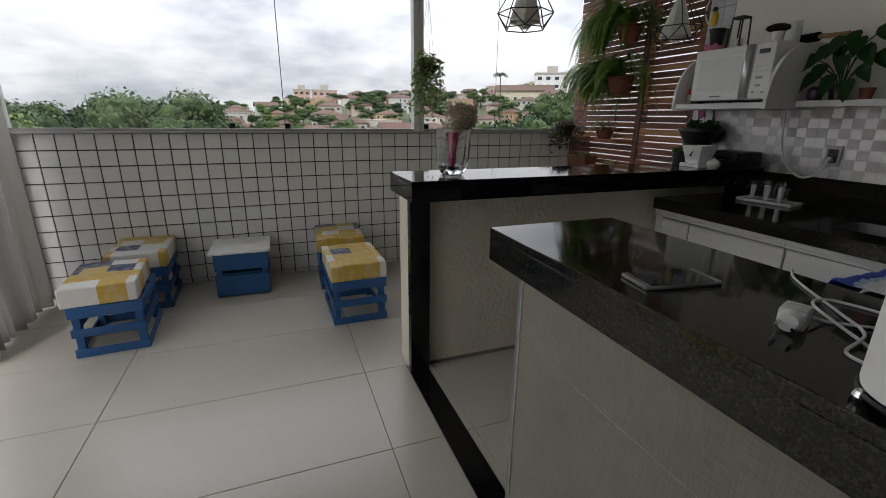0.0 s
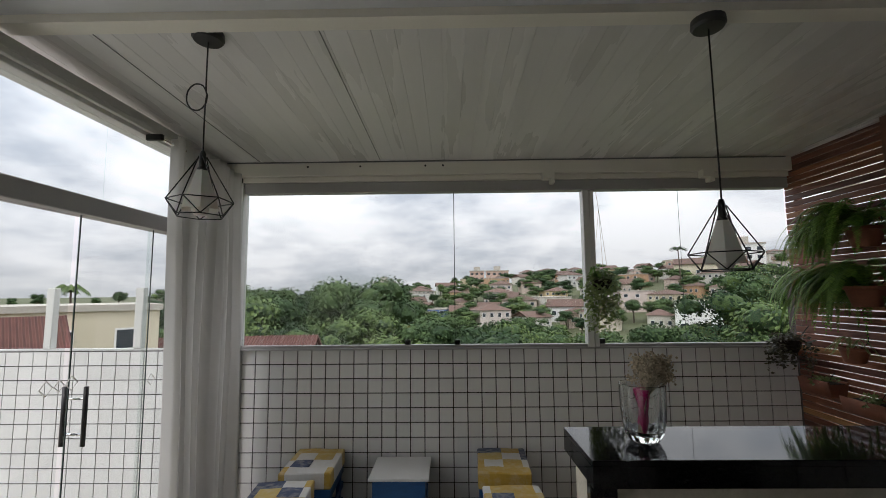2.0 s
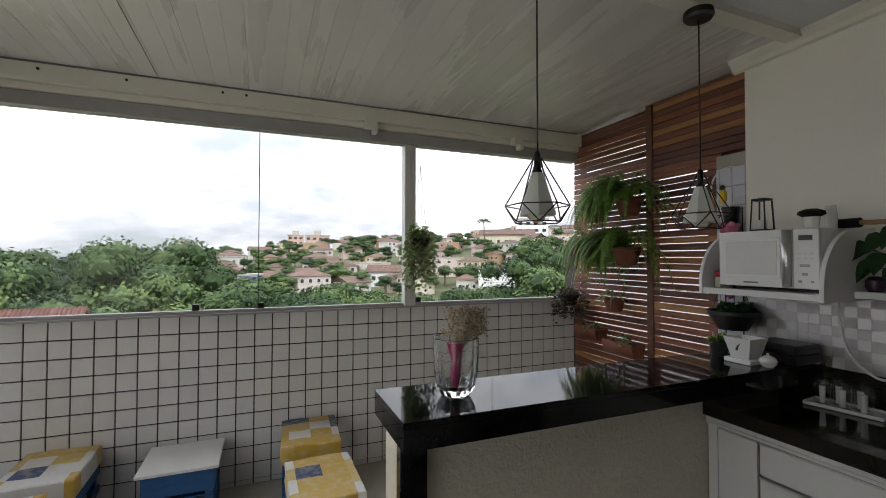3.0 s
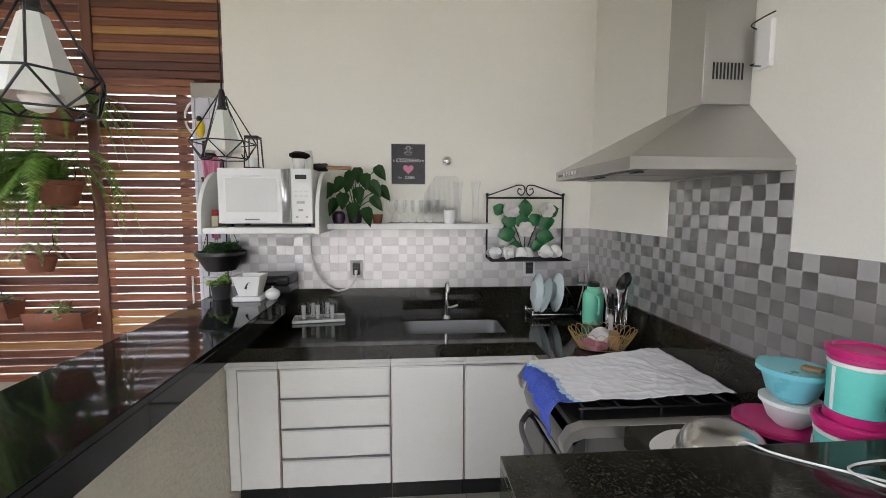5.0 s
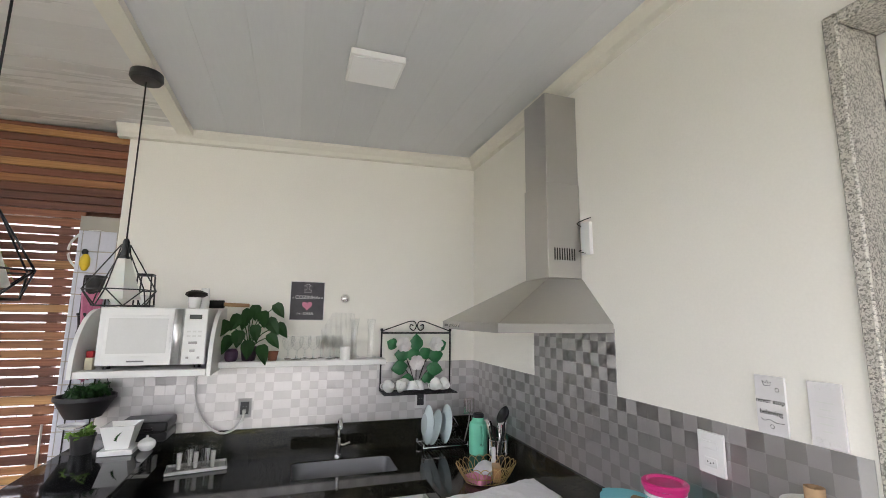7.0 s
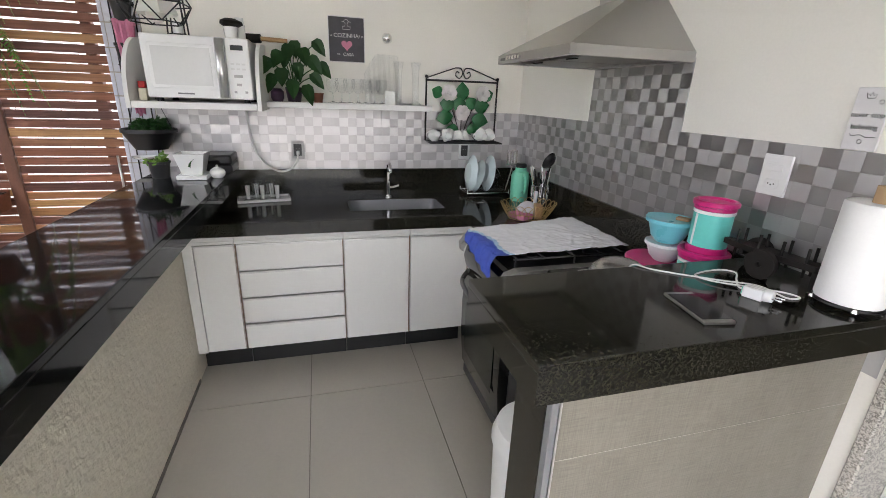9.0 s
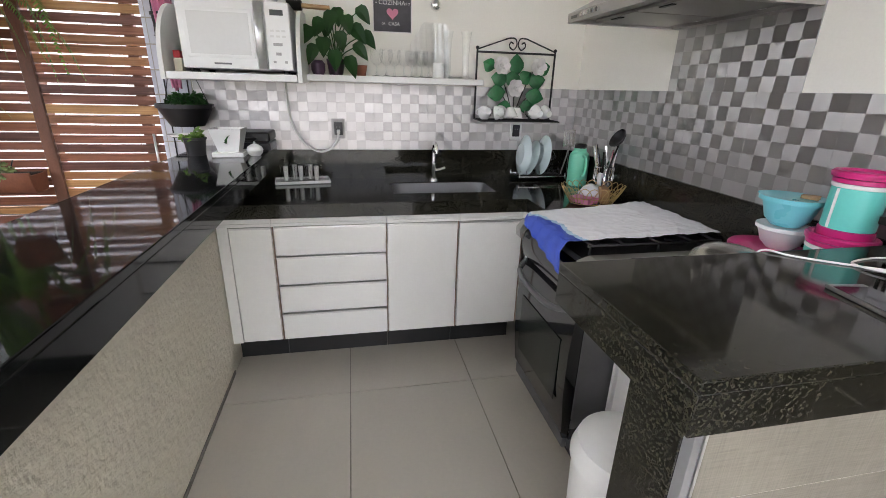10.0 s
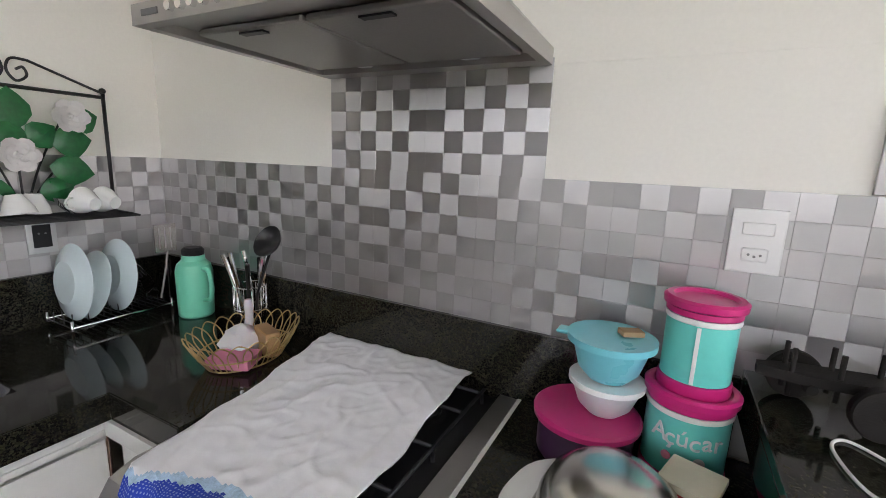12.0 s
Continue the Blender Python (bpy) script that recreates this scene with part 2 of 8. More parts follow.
M_GREY_GRANITE = granite("grey_granite", (0.13, 0.12, 0.105), (0.58, 0.55, 0.49), rough=0.3, amount=0.42)


def linen_tile(name, col):
    """Porcelain printed like coarse linen: fine threads both ways over soft clouds."""
    m = Nodes(name)
    warp, weft = m.noise(m.mapped((40, 18, 420)), 1.0, 3), m.noise(m.mapped((40, 420, 18)), 1.0, 3)
    soft = m.noise(m.pos, 5.0, 4)
    both = m.math("MULTIPLY_ADD", soft, 0.3, m.math("MULTIPLY", m.math("ADD", warp, weft), 0.35))
    c = m.ramp(both, (0.34, tuple(0.72 * v for v in col)), (0.66, tuple(1.25 * v for v in col)))
    m.principled(Base_Color=c, Roughness=0.5, Normal=m.bump(both, 0.12, 0.0015))
    return m.mat


M_LINEN_TILE = linen_tile("linen_look_tile", (0.225, 0.203, 0.166))
M_CEIL = surf("white_pvc_lining", (0.66, 0.645, 0.63), 0.28, var=0.03, scale=1.4, fine=30, bump=0.02, rvar=0.12, island=0.05, stretch=(3, 0.3, 1))
M_CEIL2 = surf("grey_white_pvc_lining", (0.62, 0.63, 0.645), 0.34, var=0.03, scale=1.4, fine=30, bump=0.02, rvar=0.12, island=0.03, stretch=(0.3, 3, 1))
M_TRIM = surf("off_white_moulding", (0.74, 0.71, 0.63), 0.5, var=0.03)
M_ALU_WHITE = surf("white_painted_metal", (0.66, 0.655, 0.63), 0.38, var=0.04, bump=0.03)
M_ALU_GREY = surf("grey_painted_metal", (0.36, 0.35, 0.34), 0.4, var=0.05, bump=0.03)
M_ALU = surf("aluminium_profile", (0.62, 0.62, 0.61), 0.34, metal=0.9, var=0.04, stretch=(1, 1, 20), bump=0.02)
M_GLASS = clear_glass("window_glass", (0.93, 0.955, 0.945), 0.8)
M_GLASS_EDGE = surf("glass_edge", (0.05, 0.07, 0.065), 0.2, var=0.1)
M_CRYSTAL = clear_glass("crystal", (0.988, 0.992, 0.993), 2.2, 0.015)
M_FINE_GLASS = clear_glass("thin_glass", (0.99, 0.994, 0.992), 1.8, 0.008)


def solid_glass(name, col):
    """Thick cast glass that bends light."""
    m = Nodes(name)
    m.principled(Base_Color=col, Roughness=0.015, IOR=1.48, Transmission_Weight=1.0)
    return m.mat


M_CAST_GLASS = solid_glass("cast_glass", (0.95, 0.975, 0.97))
M_LILAC_TILE = surf("pale_lilac_tile", (0.56, 0.56, 0.62), 0.3, var=0.05, rand=0.05)
M_MOSAIC_BACK = surf("mosaic_backing", (0.46, 0.45, 0.44), 0.7, var=0.05)
M_BLACK_METAL = surf("black_wire", (0.012, 0.012, 0.013), 0.42, var=0.2, bump=0.02)
M_BLACK_PLASTIC = surf("black_plastic", (0.010, 0.010, 0.011), 0.4, var=0.15, bump=0.05)
M_WHITE_PLASTIC = surf("white_plastic", (0.78, 0.78, 0.765), 0.32, var=0.02, bump=0.01)
M_WHITE_MDF = surf("white_laminate", (0.76, 0.755, 0.735), 0.34, var=0.025, scale=2, bump=0.015)
M_EDGE_BAND = surf("brown_edge_band", (0.30, 0.20, 0.14), 0.5, var=0.1)
M_STEEL = surf("stainless_steel", (0.49, 0.48, 0.465), 0.33, metal=1.0, var=0.02, scale=2, fine=300, stretch=(1, 1, 1), bump=0.01, dist=0.0003, rvar=0.04)
M_BASIN = surf("basin_steel", (0.17, 0.17, 0.175), 0.5, metal=0.7, var=0.05, scale=6, fine=200, bump=0.02)
M_BOWL_STEEL = surf("kitchen_steel", (0.62, 0.60, 0.57), 0.24, metal=1.0, var=0.03, bump=0.0, rvar=0.05)
M_STEEL_DARK = surf("grease_filter_steel", (0.34, 0.33, 0.31), 0.42, metal=0.9, var=0.08, fine=220, bump=0.2, dist=0.001)
M_CHROME = surf("chrome", (0.82, 0.82, 0.82), 0.08, metal=1.0, var=0.02, bump=0.0, rvar=0.03)
M_SLAT = slat_wood("oiled_slats")
M_FRAME_WOOD = surf("dark_red_wood", (0.145, 0.060, 0.036), 0.5, var=0.3, stretch=(6, 6, 1), bump=0.15)
M_BLUE = surf("blue_painted_wood", (0.012, 0.080, 0.225), 0.5, var=0.22, scale=7, fine=70, stretch=(1, 1, 4), bump=0.25, rand=0.08)
M_CUSHION = patchwork("patchwork_oilcloth")
M_TERRA = surf("terracotta", (0.20, 0.072, 0.040), 0.75, var=0.2, scale=9, bump=0.2)
M_SOIL = surf("potting_soil", (0.035, 0.024, 0.017), 0.95, var=0.4, fine=120, bump=0.8, dist=0.01)
M_FERN = leaf("fern_leaf", (0.07, 0.17, 0.025), (0.22, 0.38, 0.07))
M_DEEP_LEAF = leaf("deep_green_leaf", (0.012, 0.050, 0.012), (0.035, 0.115, 0.028), 0.3)
M_PALE_LEAF = leaf("pale_leaf", (0.13, 0.20, 0.06), (0.30, 0.36, 0.14))
M_MAROON_LEAF = leaf("maroon_leaf", (0.03, 0.03, 0.02), (0.10, 0.09, 0.05))
M_METAL_LEAF = surf("painted_green_tin", (0.012, 0.135, 0.040), 0.32, var=0.25, scale=20, bump=0.05, island=0.15)
M_ROSE = surf("white_painted_rose", (0.72, 0.69, 0.68), 0.45, var=0.06, bump=0.05)
M_DRY = surf("dried_flower", (0.52, 0.44, 0.32), 0.9, var=0.3, fine=200, bump=0.4, island=0.5)


def thin_cloth(name, col, through_light):
    """Light woven cloth that lets part of the daylight through."""
    m = Nodes(name)
    weave = m.noise(m.mapped((1, 1, 0.4)), 260.0, 2)
    c = m.mix(m.noise(m.pos, 5.0, 3), tuple(0.95 * v for v in col), col)
    p = m.principled(Base_Color=c, Roughness=0.9, Normal=m.bump(weave, 0.15, 0.001), Sheen_Weight=0.2)
    t = m.n.new("ShaderNodeBsdfTranslucent")
    m.l.new(c, t.inputs[0])
    mix = m.n.new("ShaderNodeMixShader")
    mix.inputs[0].default_value = through_light
    m.l.new(p.outputs[0], mix.inputs[1])
    m.l.new(t.outputs[0], mix.inputs[2])
    m.l.new(mix.outputs[0], m.out.inputs[0])
    return m.mat


M_CURTAIN = thin_cloth("white_curtain_cloth", (0.80, 0.79, 0.77), 0.42)
M_TOWEL = surf("white_cotton", (0.80, 0.79, 0.82), 0.95, var=0.03, scale=30, fine=34, bump=0.22, dist=0.004, sheen=0.2)
M_PAPER = surf("white_paper_roll", (0.82, 0.81, 0.79), 0.95, var=0.02, fine=150, bump=0.3)
M_CARD = surf("brown_card", (0.38, 0.25, 0.14), 0.9, var=0.1)
M_PINK = surf("magenta_plastic", (0.54, 0.022, 0.17), 0.3, var=0.04, bump=0.01)
M_TEAL = surf("turquoise_plastic", (0.13, 0.60, 0.53), 0.3, var=0.05, bump=0.01)
M_MINT = surf("mint_plastic", (0.17, 0.62, 0.42), 0.3, var=0.03, bump=0.01)
M_SKYBLUE = surf("sky_blue_plastic", (0.17, 0.56, 0.64), 0.3, var=0.03, bump=0.01)
M_FROST = surf("frosted_plastic", (0.62, 0.60, 0.61), 0.4, var=0.04, bump=0.01, sub=0.1)
M_CERAMIC = surf("white_ceramic", (0.80, 0.80, 0.78), 0.12, var=0.015, bump=0.0, rvar=0.04)
M_ICE_CERAMIC = surf("pale_blue_ceramic", (0.60, 0.70, 0.71), 0.14, var=0.02, bump=0.0, rvar=0.04)
M_DARK_WOOD = surf("blackened_wood", (0.009, 0.007, 0.0055), 0.68, var=0.35, stretch=(1, 6, 6), bump=0.2, spec=0.3)
M_LIGHT_WOOD = surf("light_wood", (0.36, 0.21, 0.09), 0.5, var=0.2, stretch=(8, 1, 8), bump=0.1)
M_OVEN_GLASS = surf("black_oven_glass", (0.008, 0.008, 0.009), 0.05, var=0.05, bump=0.0, rvar=0.03, coat=0.4)
M_STOVE_GREY = surf("grey_enamel", (0.16, 0.16, 0.165), 0.3, metal=0.6, var=0.05)
M_RED = surf("red_plastic", (0.42, 0.015, 0.02), 0.35, var=0.05)
M_YELLOW = surf("yellow_plastic", (0.72, 0.50, 0.02), 0.35, var=0.05)
M_CREAM = surf("cream_plastic", (0.66, 0.62, 0.47), 0.4, var=0.04)
M_MW_WINDOW = surf("microwave_window", (0.68, 0.68, 0.66), 0.22, var=0.03, bump=0.0, rvar=0.04)
M_DISPLAY = surf("dark_display", (0.02, 0.025, 0.02), 0.15, var=0.05, bump=0.0)
M_GREY_PRINT = surf("grey_print", (0.18, 0.18, 0.18), 0.6, var=0.05)
M_SLATE = surf("dark_poster", (0.055, 0.052, 0.060), 0.6, var=0.25, scale=25, bump=0.02)
M_PRINT_WHITE = surf("white_print", (0.70, 0.68, 0.68), 0.7, var=0.03)
M_PRINT_PINK = surf("pink_print", (0.62, 0.22, 0.32), 0.7, var=0.03)
M_GOLD_WIRE = surf("gold_wire", (0.50, 0.36, 0.16), 0.35, metal=0.9, var=0.1, bump=0.0)
M_BLUE_CLOTH = surf("royal_blue_dotted_cloth", (0.016, 0.060, 0.42), 0.85, var=0.35, scale=60, fine=260, bump=0.3)
def dotted(name, ground, dot, pitch):
    """Cloth printed with rows of small dots."""
    m = Nodes(name)
    weave = m.n.new("ShaderNodeUVMap").outputs[0]
    t = m.voronoi(weave, 1.0 / pitch)
    t.voronoi_dimensions = "2D"
    t.inputs["Randomness"].default_value = 0.12
    c = m.mix(m.ramp(t.outputs["Distance"], (0.20, (1, 1, 1)), (0.27, (0, 0, 0))), ground, dot)
    c = m.mix(m.ramp(m.noise(m.pos, 26.0, 3), (0.4, (0, 0, 0)), (0.8, (0.35, 0.35, 0.35))), c, tuple(0.6 * g for g in ground))
    m.principled(Base_Color=c, Roughness=0.85, Normal=m.bump(m.noise(m.pos, 320.0, 2), 0.3, 0.001))
    return m.mat


M_BLUE_DOTS = dotted("royal_blue_dotted_cotton", (0.016, 0.055, 0.44), (0.24, 0.32, 0.62), 0.0062)
M_YELLOW_CLOTH = surf("yellow_cloth", (0.58, 0.52, 0.10), 0.9, var=0.12, fine=160, bump=0.3)
M_PINK_CLOTH = surf("pink_cloth", (0.60, 0.22, 0.34), 0.9, var=0.15, bump=0.2)
M_SILVER_PHONE = surf("champagne_metal", (0.40, 0.39, 0.37), 0.3, metal=0.9, var=0.03, bump=0.0)
M_SCREEN = surf("phone_screen", (0.012, 0.014, 0.016), 0.06, var=0.05, bump=0.0, rvar=0.03)
M_PURPLE = surf("dark_purple_glaze", (0.045, 0.018, 0.045), 0.3, var=0.2)
M_LAMP_SHADE = surf("opal_glass_shade", (0.72, 0.70, 0.65), 0.4, var=0.03, sub=0.1)
M_DIFFUSER = surf("white_acrylic_diffuser", (0.84, 0.84, 0.84), 0.4, var=0.01)
# outside
M_GROUND = surf("grass_and_earth", (0.085, 0.095, 0.045), 0.95, var=0.35, scale=0.12, fine=1.5, bump=0.3, dist=0.2)
M_BARK = surf("bark", (0.10, 0.075, 0.055), 0.9, var=0.3, fine=20, bump=0.5, dist=0.02)
M_CROWN = crown_leaf("tree_foliage", ((0.0, (0.016, 0.034, 0.017)), (0.40, (0.036, 0.070, 0.026)), (0.75, (0.080, 0.125, 0.042)), (1.0, (0.17, 0.235, 0.075))))
M_ROOF = surf("clay_roof_tiles", (0.115, 0.068, 0.052), 0.85, var=0.3, scale=1.5, fine=9, stretch=(1, 1, 1), bump=0.4, dist=0.04, rand=0.2)
def ribbed_roof(name, col):
    """Rows of half-round clay tiles running down the slope."""
    m = Nodes(name)
    here = m.n.new("ShaderNodeTexCoord").outputs["Object"]
    w = m.n.new("ShaderNodeTexWave")
    w.bands_direction = "X"
    w.inputs["Scale"].default_value, w.inputs["Distortion"].default_value = 1.6, 0.6
    m.l.new(here, w.inputs["Vector"])
    stain = m.noise(here, 1.4, 5)
    c = m.mix(stain, tuple(0.55 * v for v in col), tuple(1.35 * v for v in col))
    m.principled(Base_Color=c, Roughness=0.85, Normal=m.bump(w.outputs["Fac"], 1.0, 0.12))
    return m.mat


M_ROOF_NEAR = ribbed_roof("near_clay_roof_tiles", (0.135, 0.050, 0.038))
M_HOUSE_GLASS = surf("dark_window_glass", (0.035, 0.045, 0.055), 0.15, var=0.2)
M_CONCRETE = surf("weathered_concrete", (0.42, 0.39, 0.34), 0.85, var=0.15, scale=0.6, fine=6, bump=0.2, dist=0.01)


def house_paint(name):
    m = Nodes(name)
    tone = m.ramp(m.random(), (0.0, (0.62, 0.61, 0.58)), (0.22, (0.58, 0.54, 0.46)), (0.40, (0.56, 0.42, 0.36)), (0.55, (0.64, 0.63, 0.61)),
                  (0.72, (0.58, 0.47, 0.28)), (0.86, (0.40, 0.20, 0.12)), (1.0, (0.60, 0.58, 0.54)))
    stain = m.noise(m.pos, 0.5, 5)
    c = m.mix(m.ramp(stain, (0.5, (0, 0, 0)), (0.8, (0.45, 0.45, 0.45))), tone, (0.30, 0.27, 0.23))
    m.principled(Base_Color=c, Roughness=0.85)
    return m.mat


M_HOUSE = house_paint("house_paint")
M_HOUSE_WHITE = surf("white_render", (0.76, 0.755, 0.74), 0.8, var=0.08, scale=0.5, fine=4)
M_HOUSE_YELLOW = surf("yellow_render", (0.62, 0.42, 0.10), 0.8, var=0.08, scale=0.5, fine=4)
M_HOUSE_BLUE = surf("blue_render", (0.10, 0.18, 0.42), 0.8, var=0.08, scale=0.5, fine=4)
M_HOUSE_PINK = surf("salmon_render", (0.55, 0.38, 0.31), 0.8, var=0.08, scale=0.5, fine=4)
M_HOUSE_CREAM = surf("cream_render", (0.60, 0.54, 0.41), 0.8, var=0.08, scale=0.5, fine=4)

# ---- building blocks ----
def box(bm, x0, x1, y0, y1, z0, z1, bev=0.0, seg=1):
    g = bmesh.ops.create_cube(bm, size=1.0)["verts"]
    for v in g:
        v.co = Vector(((x0 + x1) / 2 + v.co.x * (x1 - x0), (y0 + y1) / 2 + v.co.y * (y1 - y0), (z0 + z1) / 2 + v.co.z * (z1 - z0)))
    if bev:
        edges = list({e for v in g for e in v.link_edges})
        bmesh.ops.bevel(bm, geom=edges, offset=bev, segments=seg, affect="EDGES", profile=0.7)
    return bm


def boxes(*rows, bev=0.0, seg=1):
    bm = bmesh.new()
    for r in rows:
        box(bm, *r, bev=bev, seg=seg)
    return bm


def lathe(bm, profile, n=28, at=(0, 0, 0), squash=1.0, wave=None):
    """Turns a profile of (radius, height) round the z axis. wave(angle): a factor on the radius."""
    rings = []
    for r, z in profile:
        if r < 1e-5:
            rings.append([bm.verts.new((at[0], at[1], at[2] + z))])
        else:
            ring = []
            for i in range(n):
                a = 2 * math.pi * i / n
                f = r * (wave(a, z) if wave else 1.0)
                ring.append(bm.verts.new((at[0] + f * math.cos(a), at[1] + squash * f * math.sin(a), at[2] + z)))
            rings.append(ring)
    for p, q in zip(rings, rings[1:]):
        for i in range(n):
            j = (i + 1) % n
            if len(p) == 1 and len(q) > 1:
                bm.faces.new((p[0], q[j], q[i]))
            elif len(q) == 1 and len(p) > 1:
                bm.faces.new((p[i], p[j], q[0]))
            elif len(p) > 1:
                bm.faces.new((p[i], p[j], q[j], q[i]))
    return bm


def turned(profile, n=28, at=(0, 0, 0), squash=1.0, wave=None):
    return lathe(bmesh.new(), profile, n, at, squash, wave)


def tube(bm, pts, r, n=6, closed=False, taper=None):
    """A round bar along points."""
    pts = [Vector(p) for p in pts]
    rings, m = [], len(pts)
    up = Vector((0.13, 0.21, 0.97)).normalized()
    for i, p in enumerate(pts):
        a = pts[(i - 1) % m] if closed or i else p
        b = pts[(i + 1) % m] if closed or i < m - 1 else p
        d = (b - a).normalized() if (b - a).length > 1e-9 else Vector((0, 0, 1))
        s = d.cross(up)
        s = s.normalized() if s.length > 1e-3 else d.orthogonal().normalized()
        u = s.cross(d).normalized()
        rr = r * (1 + (taper - 1) * i / max(1, m - 1)) if taper is not None else r
        rings.append([bm.verts.new(p + rr * (math.cos(2 * math.pi * k / n) * s + math.sin(2 * math.pi * k / n) * u)) for k in range(n)])
    for i in range(m if closed else m - 1):
        p, q = rings[i], rings[(i + 1) % m]
        for k in range(n):
            bm.faces.new((p[k], p[(k + 1) % n], q[(k + 1) % n], q[k]))
    if not closed:
        bm.faces.new(rings[0][::-1])
        bm.faces.new(rings[-1])
    return bm


def bars(paths, r, n=6, closed=False):
    bm = bmesh.new()
    for p in paths:
        tube(bm, p, r, n, closed)
    return bm


def prism(bm, poly, axis, lo, hi):
    """Extrudes a closed outline. axis x: outline in (y, z); y: in (x, z); z: in (x, y)."""
    def at(p, d):
        return {"x": (d, p[0], p[1]), "y": (p[0], d, p[1]), "z": (p[0], p[1], d)}[axis]
    a = [bm.verts.new(at(p, lo)) for p in poly]
    b = [bm.verts.new(at(p, hi)) for p in poly]
    bm.faces.new(a[::-1])
    bm.faces.new(b)
    for i in range(len(poly)):
        j = (i + 1) % len(poly)
        bm.faces.new((a[i], a[j], b[j], b[i]))
    return bm


def arc(c, r, a0, a1, n=10, plane="xy"):
    out = []
    for i in range(n + 1):
        a = radians(a0 + (a1 - a0) * i / n)
        u, v = r * math.cos(a), r * math.sin(a)
        out.append({"xy": (c[0] + u, c[1] + v, c[2]), "yz": (c[0], c[1] + u, c[2] + v), "xz": (c[0] + u, c[1], c[2] + v)}[plane])
    return out


def curve_points(pts, n=8):
    """A smooth line through points (Catmull-Rom)."""
    p = [Vector(q) for q in pts]
    p = [2 * p[0] - p[1]] + p + [2 * p[-1] - p[-2]]
    out = []
    for i in range(1, len(p) - 2):
        for k in range(n):
            t = k / n
            out.append(0.5 * (2 * p[i] + (p[i + 1] - p[i - 1]) * t + (2 * p[i - 1] - 5 * p[i] + 4 * p[i + 1] - p[i + 2]) * t * t
                              + (3 * p[i] - p[i - 1] - 3 * p[i + 1] + p[i + 2]) * t ** 3))
    out.append(p[-2])
    return out


def data(name, bm, mat, smooth=True):
    bmesh.ops.recalc_face_normals(bm, faces=bm.faces)
    me = bpy.data.meshes.new(name)
    bm.to_mesh(me)
    bm.free()
    if mat:
        me.materials.append(mat)
    if smooth:
        me.shade_smooth()
        me.set_sharp_from_angle(angle=radians(32))
        for f in me.polygons:  # level and upright faces stay truly flat beside their rounded edges
            if max(abs(c) for c in f.normal) > 0.99995:
                f.use_smooth = False
    return me


def part(name, bm, material, parent, label="", smooth=True):
    ob = new(name, data(name, bm, material, smooth))
    ob.parent = parent
    return tagged(ob, label)


def thing(name, label, category, at=(0, 0, 0), group="", turn=0.0, kind=""):
    ob = new(name)
    ob.empty_display_size = 0.05
    ob.matrix_basis = pose(*at, 0, 0, turn)
    return tagged(ob, label, category, group, kind)


def solid(name, bm, material, label, category, at=(0, 0, 0), group="", turn=0.0, kind="", smooth=True):
    """A thing that is one mesh."""
    ob = new(name, data(name, bm, material, smooth))
    ob.matrix_basis = pose(*at, 0, 0, turn)
    return tagged(ob, label, category, group, kind)


def structure(name, bm, material, label, category="", smooth=False):
    return solid(name, bm, material, label, category or name.split("_")[0], kind="structure", smooth=smooth)


def letters(name, body, size, material, parent, m, depth=0.0006):
    """Printed words as a thin raised mesh under parent; m places them."""
    cu = bpy.data.curves.new(name, "FONT")
    cu.body, cu.size, cu.align_x, cu.align_y, cu.extrude = body, size, "CENTER", "CENTER", depth
    tmp = new(name + "_source", cu)
    me = bpy.data.meshes.new_from_object(tmp.evaluated_get(bpy.context.evaluated_depsgraph_get()))
    bpy.data.objects.remove(tmp)
    me.materials.append(material)
    ob = new(name, me)
    ob.parent, ob.matrix_basis = parent, m
    return ob

# ---- the setting ----
def ceil_z(y):
    """The roof lining falls gently towards the parapet."""
    return 2.757 - 0.032 * y


EAST, NORTH, WEST = 2.65, 3.70, -1.80
# floor slabs under the tiles (joints show between the tiles)
floor = structure("floor", boxes((-2.6, 4.2, -4.2, 3.86, -0.20, -0.006)), M_GROUT, "pale grey-beige large porcelain floor tiles with thin dark joints", "floor")
outer_floor = structure("terrace_floor", boxes((-9.0, -2.6, -4.2, 3.86, -0.20, -0.006)), M_GROUT, "sunlit pale porcelain terrace floor tiles with thin joints", "floor")

# walls
wall_south = structure("wall_south", boxes((0.46, 2.85, -0.20, 0.0, 0, 2.9), (-2.3, -0.95, -0.20, 0.0, 0, 2.9), (-0.95, 0.46, -0.20, 0.0, 2.362, 2.9)),
                       M_WALL, "smooth cream painted kitchen wall behind the stove", "wall")
wall_east = structure("wall_east", boxes((EAST, EAST + 0.18, 0.0, 2.11, 0, 2.9)), M_WALL, "smooth cream painted wall above the sink", "wall")
parapet = structure("wall_north", boxes((-9.0, 2.95, NORTH + 0.008, NORTH + 0.16, 0, 1.150)), M_DARK_GROUT,
                    "low parapet wall clad in white square tiles with dark joints", "wall")
parapet_e = structure("wall_northeast", boxes((2.80, 2.95, 2.11, NORTH + 0.006, 0, 0.44)), M_CONCRETE, "plain rendered low wall outside the slatted screen", "wall")
wall_west_far = structure("wall_west", boxes((-9.15, -9.0, -4.2, 3.86, 0, 1.15)), M_WALL, "plain low wall that closes the far terrace", "wall")
